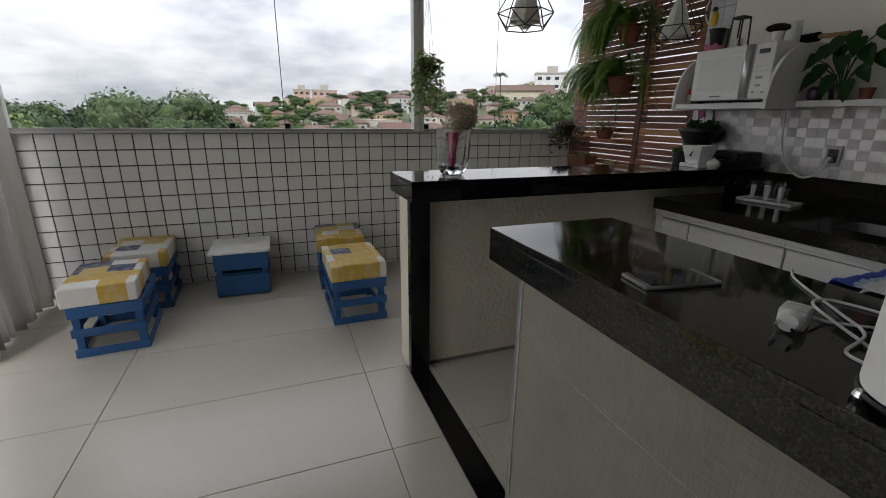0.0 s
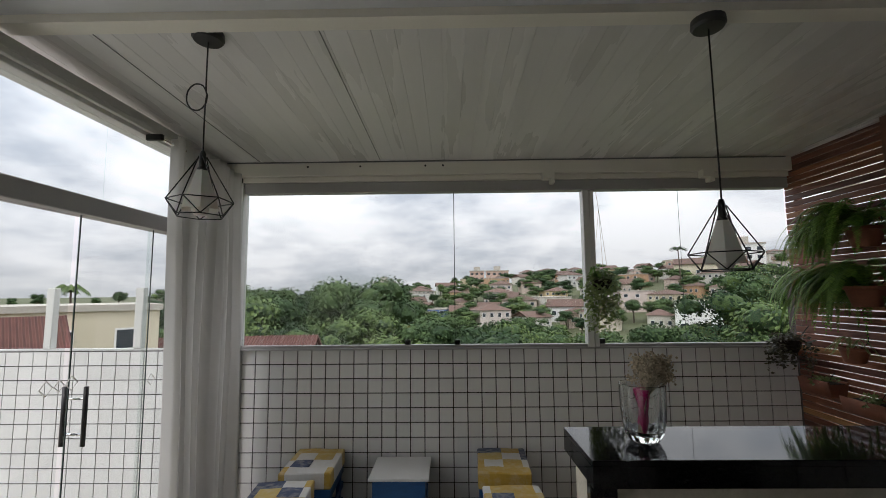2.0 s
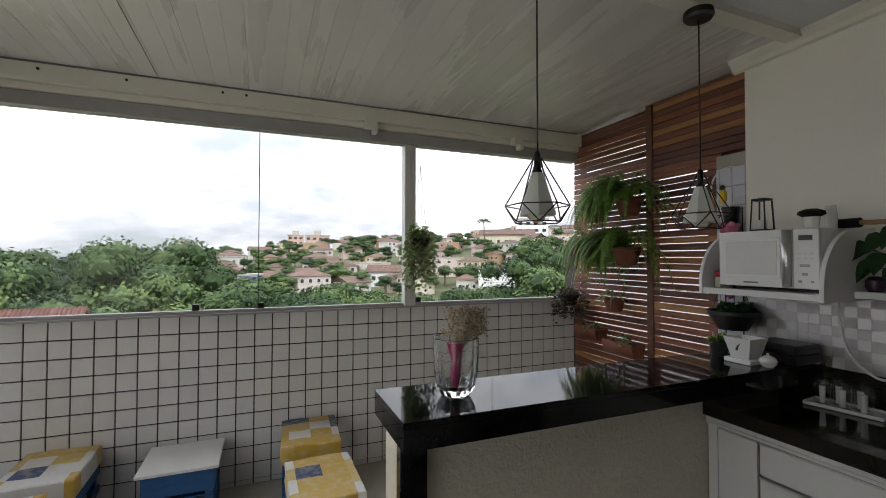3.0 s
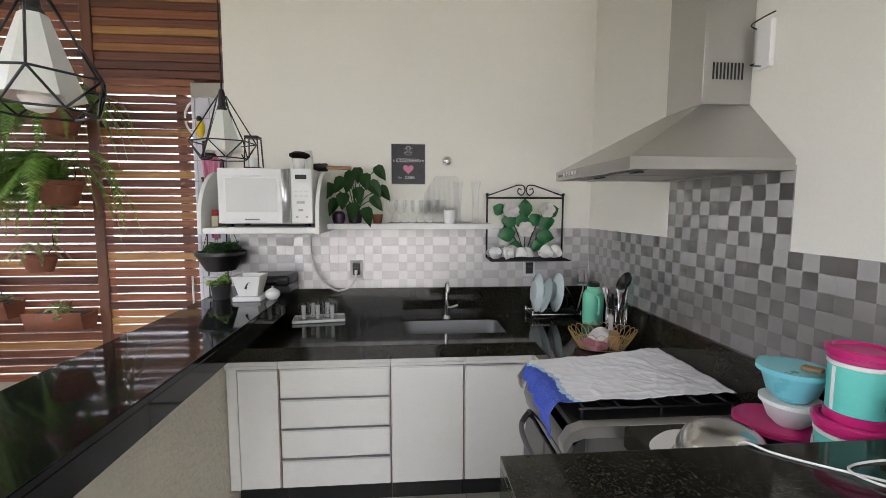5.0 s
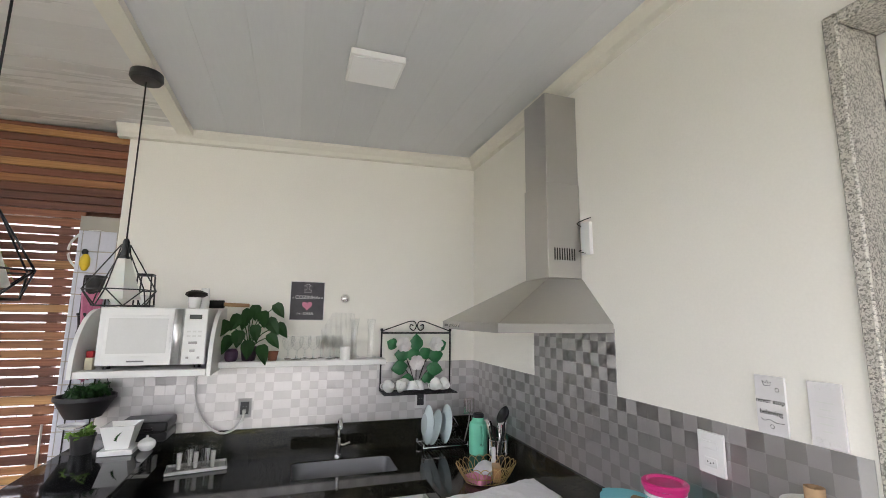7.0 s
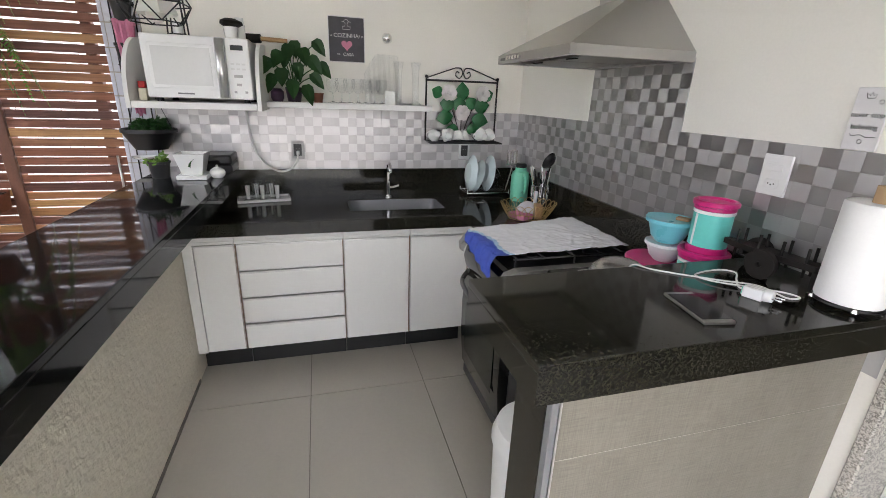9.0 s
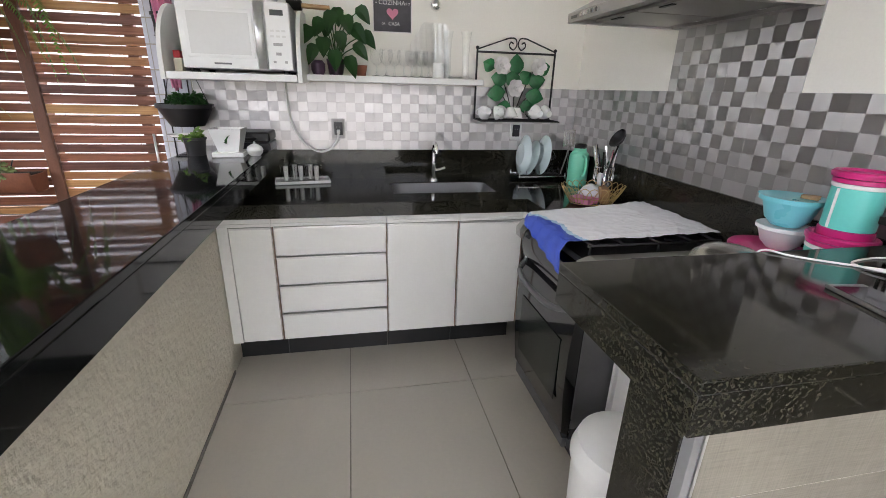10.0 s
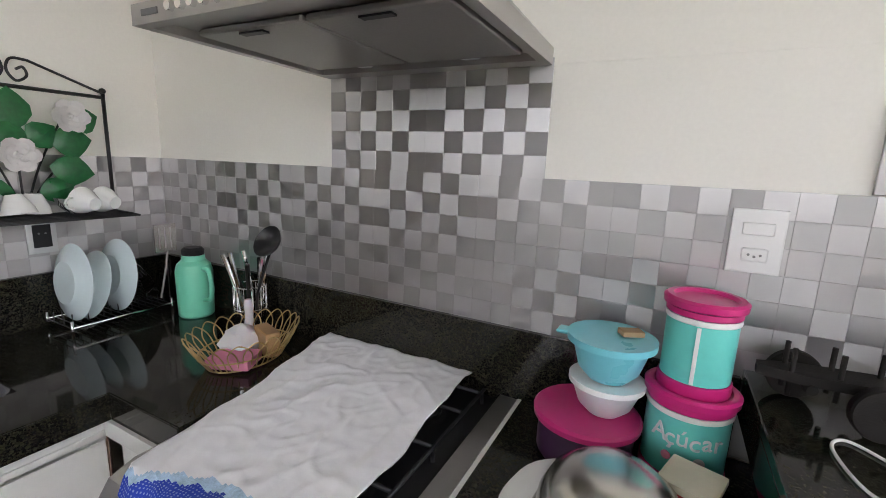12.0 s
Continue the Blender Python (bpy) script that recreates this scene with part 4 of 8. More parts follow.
def house(at, turn, w, d, h, mat, label, roof="gable", storeys=1, category="house", group="houses on the hillside", cover=None):
    """Walls, roof, and framed windows and doors set into the walls."""
    t = thing("house", label, category, at, group=group, turn=turn)
    part("wall", boxes((-w / 2, w / 2, -d / 2, d / 2, -4, h)), mat, t, smooth=False)
    bm = bmesh.new()
    if roof == "gable":
        o, r = 0.5, 1.0 + 0.11 * d
        prism(bm, [(-d / 2 - o, h - 0.12), (0, h + r), (d / 2 + o, h - 0.12), (d / 2 + o, h + 0.06), (0, h + r + 0.2), (-d / 2 - o, h + 0.06)], "x", -w / 2 - o, w / 2 + o)
        prism(bm, [(-d / 2 + 0.1, h - 0.01), (d / 2 - 0.1, h - 0.01), (0, h + r - 0.05)], "x", -w / 2 + 0.05, w / 2 - 0.05)
    elif roof == "hip":
        o, r = 0.5, 0.8 + 0.10 * d
        base = [bm.verts.new((sx * (w / 2 + o), sy * (d / 2 + o), h)) for sx, sy in ((-1, -1), (1, -1), (1, 1), (-1, 1))]
        k = max(0.2, w / 2 - d / 2)
        a, b = bm.verts.new((-k, 0, h + r)), bm.verts.new((k, 0, h + r))
        bm.faces.new(base)
        for f in ((base[0], base[1], b, a), (base[2], base[3], a, b), (base[1], base[2], b), (base[3], base[0], a)):
            bm.faces.new(f)
    else:
        box(bm, -w / 2 - 0.15, w / 2 + 0.15, -d / 2 - 0.15, d / 2 + 0.15, h, h + 0.35)
    part("roof", bm, (cover or M_ROOF) if roof != "flat" else M_CONCRETE, t, smooth=False)
    per = max(2, int(w / 2.6))
    for s in range(storeys):
        z = h - (storeys - s) * (h / storeys) + 0.38 * h / storeys
        for i in range(per):
            x = -w / 2 + (i + 0.5) * w / per
            win = part("window", boxes((x - 0.62, x + 0.62, -d / 2 - 0.06, -d / 2 - 0.001, z - 0.1, z + 1.12)), M_HOUSE_WHITE, t, smooth=False)
            part("pane", boxes((x - 0.52, x + 0.52, -d / 2 - 0.08, -d / 2 - 0.061, z, z + 1.02)), M_HOUSE_GLASS, win, smooth=False)
    return t


variants = [house(polar(2, 118), -4, 9, 8, 4.4, M_HOUSE, "small hillside house with clay tile roof", "gable"),
            house(polar(9, 126), -12, 11, 9, 6.0, M_HOUSE, "two-storey hillside house with clay tile roof", "hip", 2),
            house(polar(16, 112), 8, 8, 7, 4.0, M_HOUSE, "small painted hillside house with clay roof", "hip"),
            house(polar(23, 130), -25, 10, 8, 6.2, M_HOUSE, "flat-roofed rendered hillside house", "flat", 2)]
for d in (112, 124, 138, 152, 166, 182, 200, 220):
    b = -4.0 if d > 135 else 5.0
    while b < 40:
        x, y, z = polar(b + rng.uniform(-0.8, 0.8), d + rng.uniform(-6, 6))
        copy_thing(variants[rng.choice((0, 0, 1, 2, 2, 3))], pose(x, y, z + rng.uniform(-0.3, 0.5), 0, 0, -b + rng.uniform(-50, 50))).scale = (rng.uniform(0.55, 0.9), rng.uniform(0.55, 0.85), rng.uniform(0.62, 0.85))
        b += rng.uniform(5.0, 8.5) * 120 / d
for v in variants:
    v.scale = (0.85, 0.8, 0.8)
house(polar(-3.7, 118), 5, 8, 6, 4.0, M_HOUSE_YELLOW, "yellow rendered house on the hillside", "flat", 2)
house(polar(-1.5, 119), -6, 5, 5, 4.4, M_HOUSE_BLUE, "blue rendered house on the hillside", "flat", 2)
house(polar(15.5, 120), -20, 12, 6, 3.6, M_HOUSE_WHITE, "long white house with clay roof", "gable", 1)
house(polar(29.5, 104), -35, 9, 7, 6.5, M_HOUSE_WHITE, "white two-storey house on the hillside", "flat", 2)
house(polar(31.0, 78), -30, 8, 6, 3.2, M_HOUSE_PINK, "bare brick-coloured house among the trees", "flat", 1)
house(polar(30.5, 170), -35, 20, 9, 5.0, M_HOUSE_CREAM, "long cream house high on the hill", "gable", 1)


def apartment_block(b, d, w, dep, h, storeys, mat, label, turn):
    x, y, z = polar(b, d)
    t = thing("apartment_building", label, "apartment building", (x, y, z - 3), turn=turn)
    part("wall", boxes((-w / 2, w / 2, -dep / 2, dep / 2, 0, h)), mat, t, smooth=False)
    part("roof", boxes((-w / 2 - 0.3, w / 2 + 0.3, -dep / 2 - 0.3, dep / 2 + 0.3, h, h + 0.5), (-2, 2, -2, 2, h + 0.5, h + 3.0)), M_CONCRETE, t, smooth=False)
    per = max(3, int(w / 3.2))
    for s in range(storeys):
        for i in range(per):
            xx, zz = -w / 2 + (i + 0.5) * w / per, h - (s + 0.75) * 2.9
            part("window", boxes((xx - 0.8, xx + 0.8, -dep / 2 - 0.1, -dep / 2 - 0.001, zz, zz + 1.2)), M_HOUSE_GLASS, t, smooth=False)
    return t


apartment_block(6.2, 262, 13, 10, 11, 3, M_HOUSE_PINK, "pink apartment block on the skyline", -6)
apartment_block(3.6, 280, 9, 10, 13, 4, M_HOUSE_PINK, "pale pink apartment block on the skyline", -4)
apartment_block(33.6, 190, 13, 9, 11.5, 3, M_HOUSE_WHITE, "white apartment block with dark windows on the hill", -30)
apartment_block(-8.5, 250, 12, 9, 11, 3, M_HOUSE_WHITE, "white apartment block behind the trees", 8)
# neighbours to the west and below
house((-15.0, 31.5, -6.0), 8, 10, 7, 2.7, M_HOUSE_CREAM, "neighbouring house with red clay tile roof", "gable", 1, "house", "neighbouring buildings", M_ROOF_NEAR)
house((-25.5, 24.0, -6.0), 44, 15, 8, 6.75, M_HOUSE_CREAM, "cream rendered neighbouring building with flat roof", "flat", 2, "building", "neighbouring buildings")
house((-20.0, 16.2, -6.0), 48, 8, 5, 5.0, M_HOUSE_CREAM, "neighbouring house with weathered clay tile roof", "gable", 2, "house", "neighbouring buildings", M_ROOF_NEAR)
house((-15.2, 12.0, -6.0), 48, 6, 4, 4.6, M_HOUSE_WHITE, "low neighbouring house with clay tile roof", "hip", 2, "house", "neighbouring buildings", M_ROOF_NEAR)
for b, d in ((-52, 90), (-47, 120), (-43, 105), (-38, 130), (-34, 150), (-56, 130), (-41, 170), (-31, 190)):
    x, y, z = polar(b, d)
    copy_thing(variants[rng.randrange(4)], pose(x, y, z + 2.5, 0, 0, -b + rng.uniform(-30, 30)))

# guard posts on the far parapet
guard = tagged(solid("guard_rail", boxes((-8.9, -1.9, 3.735, 3.775, 1.1505, 1.166)), M_ALU_WHITE, "white metal guard posts on the outer parapet", "guard rail"), kind="structure")
for i in range(9):
    x = -2.52 - 0.735 * i
    part("post", boxes((x - 0.030, x + 0.030, 3.730, 3.790, 1.1665, 1.655), (x - 0.040, x - 0.0305, 3.74, 3.78, 1.1665, 1.655), bev=0.003), M_ALU_WHITE, guard)

# ---- terrace things ----
def crate(at, turn, group, label, w=0.345, d=0.47, h=0.295):
    """A slatted crate: corner posts inside, three slats on each side, and a slatted floor."""
    t = thing("wooden_crate", label, "crate", at, group=group, turn=turn)
    for sx in (-1, 1):
        for sy in (-1, 1):
            x, y = sx * (w / 2 - 0.030), sy * (d / 2 - 0.030)
            part("post", boxes((x - 0.018, x + 0.018, y - 0.018, y + 0.018, 0.006, h - 0.002), bev=0.002), M_BLUE, t)
    for z0, z1 in ((0.004, 0.050), (0.122, 0.168), (0.232, h)):
        for s in (-1, 1):
            y = s * (d / 2 - 0.006)
            part("slat", boxes((-w / 2, w / 2, y - 0.0058, y + 0.0058, z0, z1), bev=0.002), M_BLUE, t)
            x = s * (w / 2 - 0.006)
            part("slat", boxes((x - 0.0058, x + 0.0058, -d / 2 + 0.0125, d / 2 - 0.0125, z0 + 0.002, z1 - 0.002), bev=0.002), M_BLUE, t)
    for i in range(3):
        y = -d / 2 + 0.08 + i * (d - 0.16) / 2
        part("top_slat", boxes((-w / 2 + 0.0135, w / 2 - 0.0135, y - 0.045, y + 0.045, h - 0.012, h - 0.002)), M_BLUE, t)
    return t


def cushion(at, turn, label, seed, w=0.352, d=0.478, h=0.108):
    """A padded block wrapped in printed oilcloth, with soft edges and a crumpled skin."""
    bm = boxes((-w / 2, w / 2, -d / 2, d / 2, 0, h), bev=0.016, seg=3)
    bmesh.ops.subdivide_edges(bm, edges=[e for e in bm.edges if e.calc_length() > 0.06], cuts=7, use_grid_fill=True)
    for v in bm.verts:
        n = noise.noise((v.co.x * 9 + seed, v.co.y * 9, v.co.z * 12))
        if v.co.z > 0.01:
            v.co += Vector((0.005 * n, 0.005 * noise.noise((v.co.y * 11, v.co.x * 9 + seed, 2)), 0.007 * n))
    return solid("seat_cushion", bm, M_CUSHION, label, "cushion", at, group="cushions on the crates", turn=turn)


LBL = "blue painted slatted wooden crate used as a stool"
crate((-1.005, 2.865, 0), 4, "blue crates", LBL)
crate((-0.985, 3.440, 0), 3, "blue crates", LBL)
crate((0.370, 3.440, 0), -2, "blue crates", LBL)
crate((0.372, 2.795, 0), 1, "blue crates", LBL)
CL = "crumpled patchwork cushion in yellow, white and navy on a crate"
cushion((-1.030, 2.870, 0.2955), 5, CL, 1)
cushion((-0.985, 3.455, 0.2955), 2, CL, 4)
cushion((0.368, 3.450, 0.2955), -3, CL, 7)
cushion((0.372, 2.795, 0.2955), 1, CL, 9)

t = thing("low_table", "low blue slatted crate table with a white board top", "table", (-0.355, 3.462, 0))
part("tabletop", boxes((-0.205, 0.205, -0.205, 0.205, 0.331, 0.349), bev=0.003), M_WHITE_MDF, t, "white laminated board")
for sx in (-1, 1):
    for sy in (-1, 1):
        part("post", boxes((sx * 0.150 - 0.017, sx * 0.150 + 0.017, sy * 0.150 - 0.017, sy * 0.150 + 0.017, 0, 0.330)), M_BLUE, t)
for z0, z1 in ((0.010, 0.165), (0.205, 0.330)):
    for s in (-1, 1):
        part("slat", boxes((-0.180, 0.180, s * 0.174 - 0.006, s * 0.174 + 0.006, z0, z1), bev=0.002), M_BLUE, t)
        part("slat", boxes((s * 0.174 - 0.006, s * 0.174 + 0.006, -0.167, 0.167, z0, z1), bev=0.002), M_BLUE, t)
part("bottom_panel", boxes((-0.165, 0.165, -0.165, 0.165, 0.170, 0.180)), M_BLUE, t)

# floor cloth by the glass door
bm = bmesh.new()
NX, NY = 34, 52
grid = {}
for i in range(NX + 1):
    for j in range(NY + 1):
        u, v = i / NX, j / NY
        x = -1.752 + 0.40 * u + 0.03 * math.sin(7 * v) + (0.06 * (1 - v) * u)
        y = 1.42 + 0.80 * v + 0.02 * math.sin(5 * u)
        ridge = max(0.0, 1 - abs(u - 0.18 - 0.1 * v) * 9) * 0.022 + max(0.0, 1 - abs(v - 0.82 - 0.12 * u) * 12) * 0.014
        grid[i, j] = bm.verts.new((x, y, 0.005 + ridge + 0.004 * noise.noise((x * 14, y * 14, 3)) + 0.003))
for i in range(NX):
    for j in range(NY):
        f = bm.faces.new((grid[i, j], grid[i + 1, j], grid[i + 1, j + 1], grid[i, j + 1]))
        u, v = (i + 0.5) / NX, (j + 0.5) / NY
        chevron = abs((v - 0.62) - 0.55 * abs(u - 0.72)) < 0.055 or (u > 0.86 and v > 0.93)
        f.material_index = 2 if chevron else 1 if (math.sin(9 * (v + 0.35 * u)) > 0.55) else 0
mat_cloth = solid("floor_cloth", bm, M_YELLOW_CLOTH, "crumpled yellow, white and blue cloth lying on the floor", "cloth")
mat_cloth.data.materials.append(M_TOWEL)
mat_cloth.data.materials.append(M_BLUE_CLOTH)
sm = mat_cloth.modifiers.new("thickness", "SOLIDIFY")
sm.thickness, sm.offset = 0.003, 1.0

# curtain drawn to the corner
curtain = thing("curtain", "long white curtain drawn into the corner by the glass door", "curtain", (-1.64, 3.05, 0.0))
bm = bmesh.new()
cols, rows = 150, 26
gv = []
for j in range(rows + 1):
    z = 0.015 + (2.525 - 0.015) * j / rows
    row = []
    for i in range(cols + 1):
        u = i / cols
        y = -0.375 + 0.80 * u + 0.012 * math.sin(40 * u)
        fold = math.sin(2 * math.pi * 9.5 * u + 0.7 * math.sin(5 * u)) * (0.046 + 0.014 * math.sin(13 * u)) * (0.75 + 0.25 * (1 - z / 2.5))
        roll = 0.055 * max(0.0, 1 - u * 9)
        x = fold + roll + 0.02 * u + 0.012 * math.sin(1.9 * z + 6 * u) + 0.03 * (1 - z / 2.5) * (1 if u < 0.15 else 0.4)
        row.append(bm.verts.new((x, y, z + 0.006 * math.sin(23 * u))))
    gv.append(row)
for j in range(rows):
    for i in range(cols):
        bm.faces.new((gv[j][i], gv[j][i + 1], gv[j + 1][i + 1], gv[j + 1][i]))
cloth = part("cloth", bm, M_CURTAIN, curtain)
sm = cloth.modifiers.new("thickness", "SOLIDIFY")
sm.thickness = 0.003
rod = solid("curtain_rod", bars([[(-1.655, 2.60, 2.495), (-1.655, 3.60, 2.495)]], 0.011, 10), M_CHROME, "chrome curtain rod below the ceiling", "curtain rod")
for y in (2.61, 3.585):
    part("bracket", boxes((-1.737, -1.640, y - 0.012, y + 0.012, 2.478, 2.515), bev=0.004), M_BLACK_METAL, rod)

# pendant lamps
def pendant(at, drop, loop=False, label="black wire diamond-cage pendant lamp with a white shade"):
    """at: where the rose meets the ceiling; drop: length of the flex down to the cage."""
    t = thing("pendant_lamp", label, "pendant lamp", at, group="cage pendant lamps")
    part("ceiling_rose", turned([(0, 0.010), (0.062, 0.010), (0.064, -0.016), (0.056, -0.028), (0.0, -0.030)], 28), M_BLACK_METAL, t)
    path = [(0, 0, -0.028), (0.002, 0, -drop)]
    if loop:
        k = drop * 0.52
        path = [(0, 0, -0.028), (0.0, 0, -k + 0.04)] + [(-0.040 + 0.044 * math.cos(a), 0.006, -k + 0.058 * math.sin(a)) for a in (0.2, 1.0, 1.8, 2.6, 3.4, 4.2, 5.0, 5.8, 6.5)] + [(0, 0, -k - 0.05), (0, 0, -drop)]
        path = curve_points(path, 5)
    part("flex", tube(bmesh.new(), path, 0.0032, 6), M_BLACK_METAL, t)
    part("lamp_holder", turned([(0, -drop + 0.012), (0.008, -drop + 0.012), (0.012, -drop), (0.014, -drop - 0.055), (0.019, -drop - 0.062), (0.019, -drop - 0.085), (0, -drop - 0.085)], 16), M_BLACK_METAL, t)
    part("shade", turned([(0.024, -drop - 0.070), (0.077, -drop - 0.232), (0.074, -drop - 0.232), (0.021, -drop - 0.073)], 6), M_LAMP_SHADE, t, "white glass shade")
    part("bulb", turned([(0, -drop - 0.262), (0.022, -drop - 0.255), (0.034, -drop - 0.232), (0.030, -drop - 0.205), (0.016, -drop - 0.17), (0.014, -drop - 0.10)], 18), M_LAMP_SHADE, t, "opal bulb")
    top = [(0.016 * math.cos(a), 0.016 * math.sin(a), -drop - 0.012) for a in [2 * math.pi * i / 6 for i in range(6)]]
    wide = [(0.122 * math.cos(a), 0.122 * math.sin(a), -drop - 0.195) for a in [2 * math.pi * (i + 0.5) / 6 for i in range(6)]]
    low = [(0.093 * math.cos(a), 0.093 * math.sin(a), -drop - 0.258) for a in [2 * math.pi * i / 6 for i in range(6)]]
    for i in range(6):
        part("wire", bars([[top[i], wide[i]], [wide[i], wide[(i + 1) % 6]], [wide[i], low[i]], [wide[i], low[(i + 1) % 6]], [low[i], low[(i + 1) % 6]]], 0.0026, 5), M_BLACK_METAL, t)
    return t


p = pendant((1.040, 1.843, ceil_z(1.843) - 0.046), ceil_z(1.843) - 1.970)
for y, x, drop in ((1.834, 1.913, 0), ):
    copy_thing(p, pose(x, y, ceil_z(y) - 0.046, 0, 0, 25))
pendant((-1.008, 1.925, ceil_z(1.93) - 0.011), ceil_z(1.93) - 2.178, loop=True, label="black wire diamond-cage pendant lamp with a looped flex")

# glass vase of dried flowers on the bar
flute = lambda a, z: 1.0 + 0.042 * math.cos(10 * a) * min(1.0, z / 0.05 + 0.2)
vase = thing("glass_vase", "fluted clear glass vase with dried flowers on the bar", "vase", (0.741, 1.934, 1.0225))
part("vase_body", turned([(0, 0.001), (0.046, 0.001), (0.056, 0.008), (0.070, 0.035), (0.079, 0.085), (0.083, 0.15), (0.083, 0.212), (0.080, 0.214), (0.078, 0.15), (0.072, 0.085), (0.060, 0.045), (0.040, 0.030), (0, 0.027)], 80, wave=flute), M_CAST_GLASS, vase)
bouquet = thing("dried_bouquet", "bunch of dried cream flowers tied with magenta ribbon", "flowers", (0.741, 1.934, 1.050))
bm = bmesh.new()
rg = random.Random(3)
heads = []
for i in range(64):
    a, r = rg.uniform(0, 6.28), 0.070 * math.sqrt(rg.random())
    tip = Vector((0.030 + r * math.cos(a), r * math.sin(a), 0.252 + rg.uniform(-0.040, 0.050) - 0.35 * r))
    heads.append(tip)
    tube(bm, curve_points([(-0.012 + rg.uniform(-.008, .008), rg.uniform(-.01, .01), 0.005), (0.006 + 0.08 * r, 0.02 * math.sin(a), 0.13), tip], 4), 0.0012, 4)
tagged(part("stalk", bm, M_DRY, bouquet), kind="stuff")
bm = bmesh.new()
for h in heads:
    for _ in range(24):
        c = h + Vector((rg.gauss(0, 0.0115), rg.gauss(0, 0.0115), rg.gauss(0, 0.010)))
        bmesh.ops.create_icosphere(bm, subdivisions=1, radius=rg.uniform(0.0024, 0.0056), matrix=Matrix.Translation(c))
tagged(part("blossom", bm, M_DRY, bouquet, "tiny dried cream flower heads"), kind="stuff")
part("ribbon", turned([(0.012, 0.0), (0.018, 0.04), (0.016, 0.09), (0.022, 0.13), (0.030, 0.165), (0.026, 0.165), (0.010, 0.10), (0.008, 0.0)], 12, wave=lambda a, z: 1 + 0.2 * math.sin(3 * a + 30 * z)), M_PINK, bouquet, "magenta ribbon wrap")


# plants on the slatted screen
def fronds(bm, origin, n, length, rg, toward=None, droop=1.0, wide=0.045):
    """Fern fronds: arching midribs with rows of narrow leaflets."""
    for i in range(n):
        a = rg.uniform(0, 2 * math.pi) if toward is None or rg.random() < 0.35 else radians(rg.gauss(toward, 38))
        ln = length * rg.uniform(0.6, 1.1)
        d = Vector((math.cos(a), math.sin(a), 0))
        if d.x > 0.05:
            d.x *= 0.12
        o = Vector(origin)
        pts = curve_points([o, o + d * ln * 0.35 + Vector((0, 0, ln * rg.uniform(0.18, 0.42))), o + d * ln * 0.8 + Vector((0, 0, ln * rg.uniform(-0.15, 0.2) * droop)),
                            o + d * ln * 0.98 - Vector((0, 0, ln * rg.uniform(0.25, 0.75) * droop))], 7)
        for k, (p, q) in enumerate(zip(pts, pts[1:])):
            f = k / len(pts)
            w = wide * math.sin(math.pi * min(0.97, f * 0.9 + 0.12)) * rg.uniform(0.85, 1.1)
            axis = (q - p).normalized()
            side = axis.cross(Vector((0, 0, 1)))
            side = side.normalized() if side.length > 1e-3 else Vector((1, 0, 0))
            for h in (0.0, 0.33, 0.66):
                m = p.lerp(q, h)
                e = axis * (q - p).length * 0.13
                for s in (-1, 1):
                    tip = m + s * side * w + axis * w * 0.45 - Vector((0, 0, w * 0.25))
                    bm.faces.new([bm.verts.new(v) for v in (m - e, m + e, tip + 0.35 * e, tip - 0.2 * e)])
    return bm


def wall_pot(at, r, h, label, plant, leaf_mat, rg, **kw):
    """A terracotta half-round pot held against the screen by a wire hook."""
    t = thing("hanging_pot", label, "plant pot", at, group="pots on the slatted screen")
    part("pot", turned([(0, 0), (r * 0.62, 0), (r * 0.70, 0.01), (r * 0.96, h * 0.82), (r * 1.06, h * 0.84), (r * 1.06, h), (r * 0.96, h), (r * 0.90, h * 0.86), (0, h * 0.84)], 24), kw.get("pot_mat", M_TERRA), t, "terracotta pot")
    part("soil", turned([(0, h * 0.90), (r * 0.88, h * 0.87), (r * 0.88, h * 0.845)], 18), M_SOIL, t)
    part("hook", bars([curve_points([(r * 0.5, 0, h * 0.9), (r + 0.012, 0, h + 0.03), (2.700 - at[0], 0, h + 0.10)], 5)], 0.003, 5), M_BLACK_METAL, t)
    part("foliage", plant, leaf_mat, t, smooth=False)
    return t


rg = random.Random(8)
wall_pot((2.590, 2.925, 1.850), 0.098, 0.125, "terracotta pot with a large bright green fern", fronds(bmesh.new(), (-0.01, 0.0, 0.12), 95, 0.46, rg, 112, 0.85, 0.034), M_FERN, rg)
wall_pot((2.590, 2.955, 1.480), 0.105, 0.130, "terracotta pot with a drooping bright green fern", fronds(bmesh.new(), (-0.01, 0.0, 0.12), 95, 0.45, rg, 112, 1.05, 0.034), M_FERN, rg)
wall_pot((2.600, 3.330, 1.545), 0.070, 0.090, "small terracotta pot with a green fern", fronds(bmesh.new(), (-0.01, 0.0, 0.085), 40, 0.28, rg, 150, 0.9, 0.026), M_FERN, rg)
wall_pot((2.605, 3.095, 1.120), 0.082, 0.100, "small terracotta pot with a wispy green plant", fronds(bmesh.new(), (-0.01, 0.0, 0.09), 12, 0.20, rg, None, 0.4, 0.012), M_PALE_LEAF, rg)


def leafy(bm, strands, rg, size, fold=0.3):
    """Small oval leaves along trailing strands."""
    for pts in strands:
        for p in pts:
            d = Vector((rg.uniform(-1, 1), rg.uniform(-1, 1), rg.uniform(-0.9, 0.3))).normalized()
            s = d.orthogonal().normalized()
            l = size * rg.uniform(0.6, 1.2)
            q = p + d * l
            n = d.cross(s) * l * fold * 0.3
            bm.faces.new([bm.verts.new(v) for v in (p, p + d * l * 0.45 + s * l * 0.34 + n, q, p + d * l * 0.45 - s * l * 0.34 + n)])
    return bm


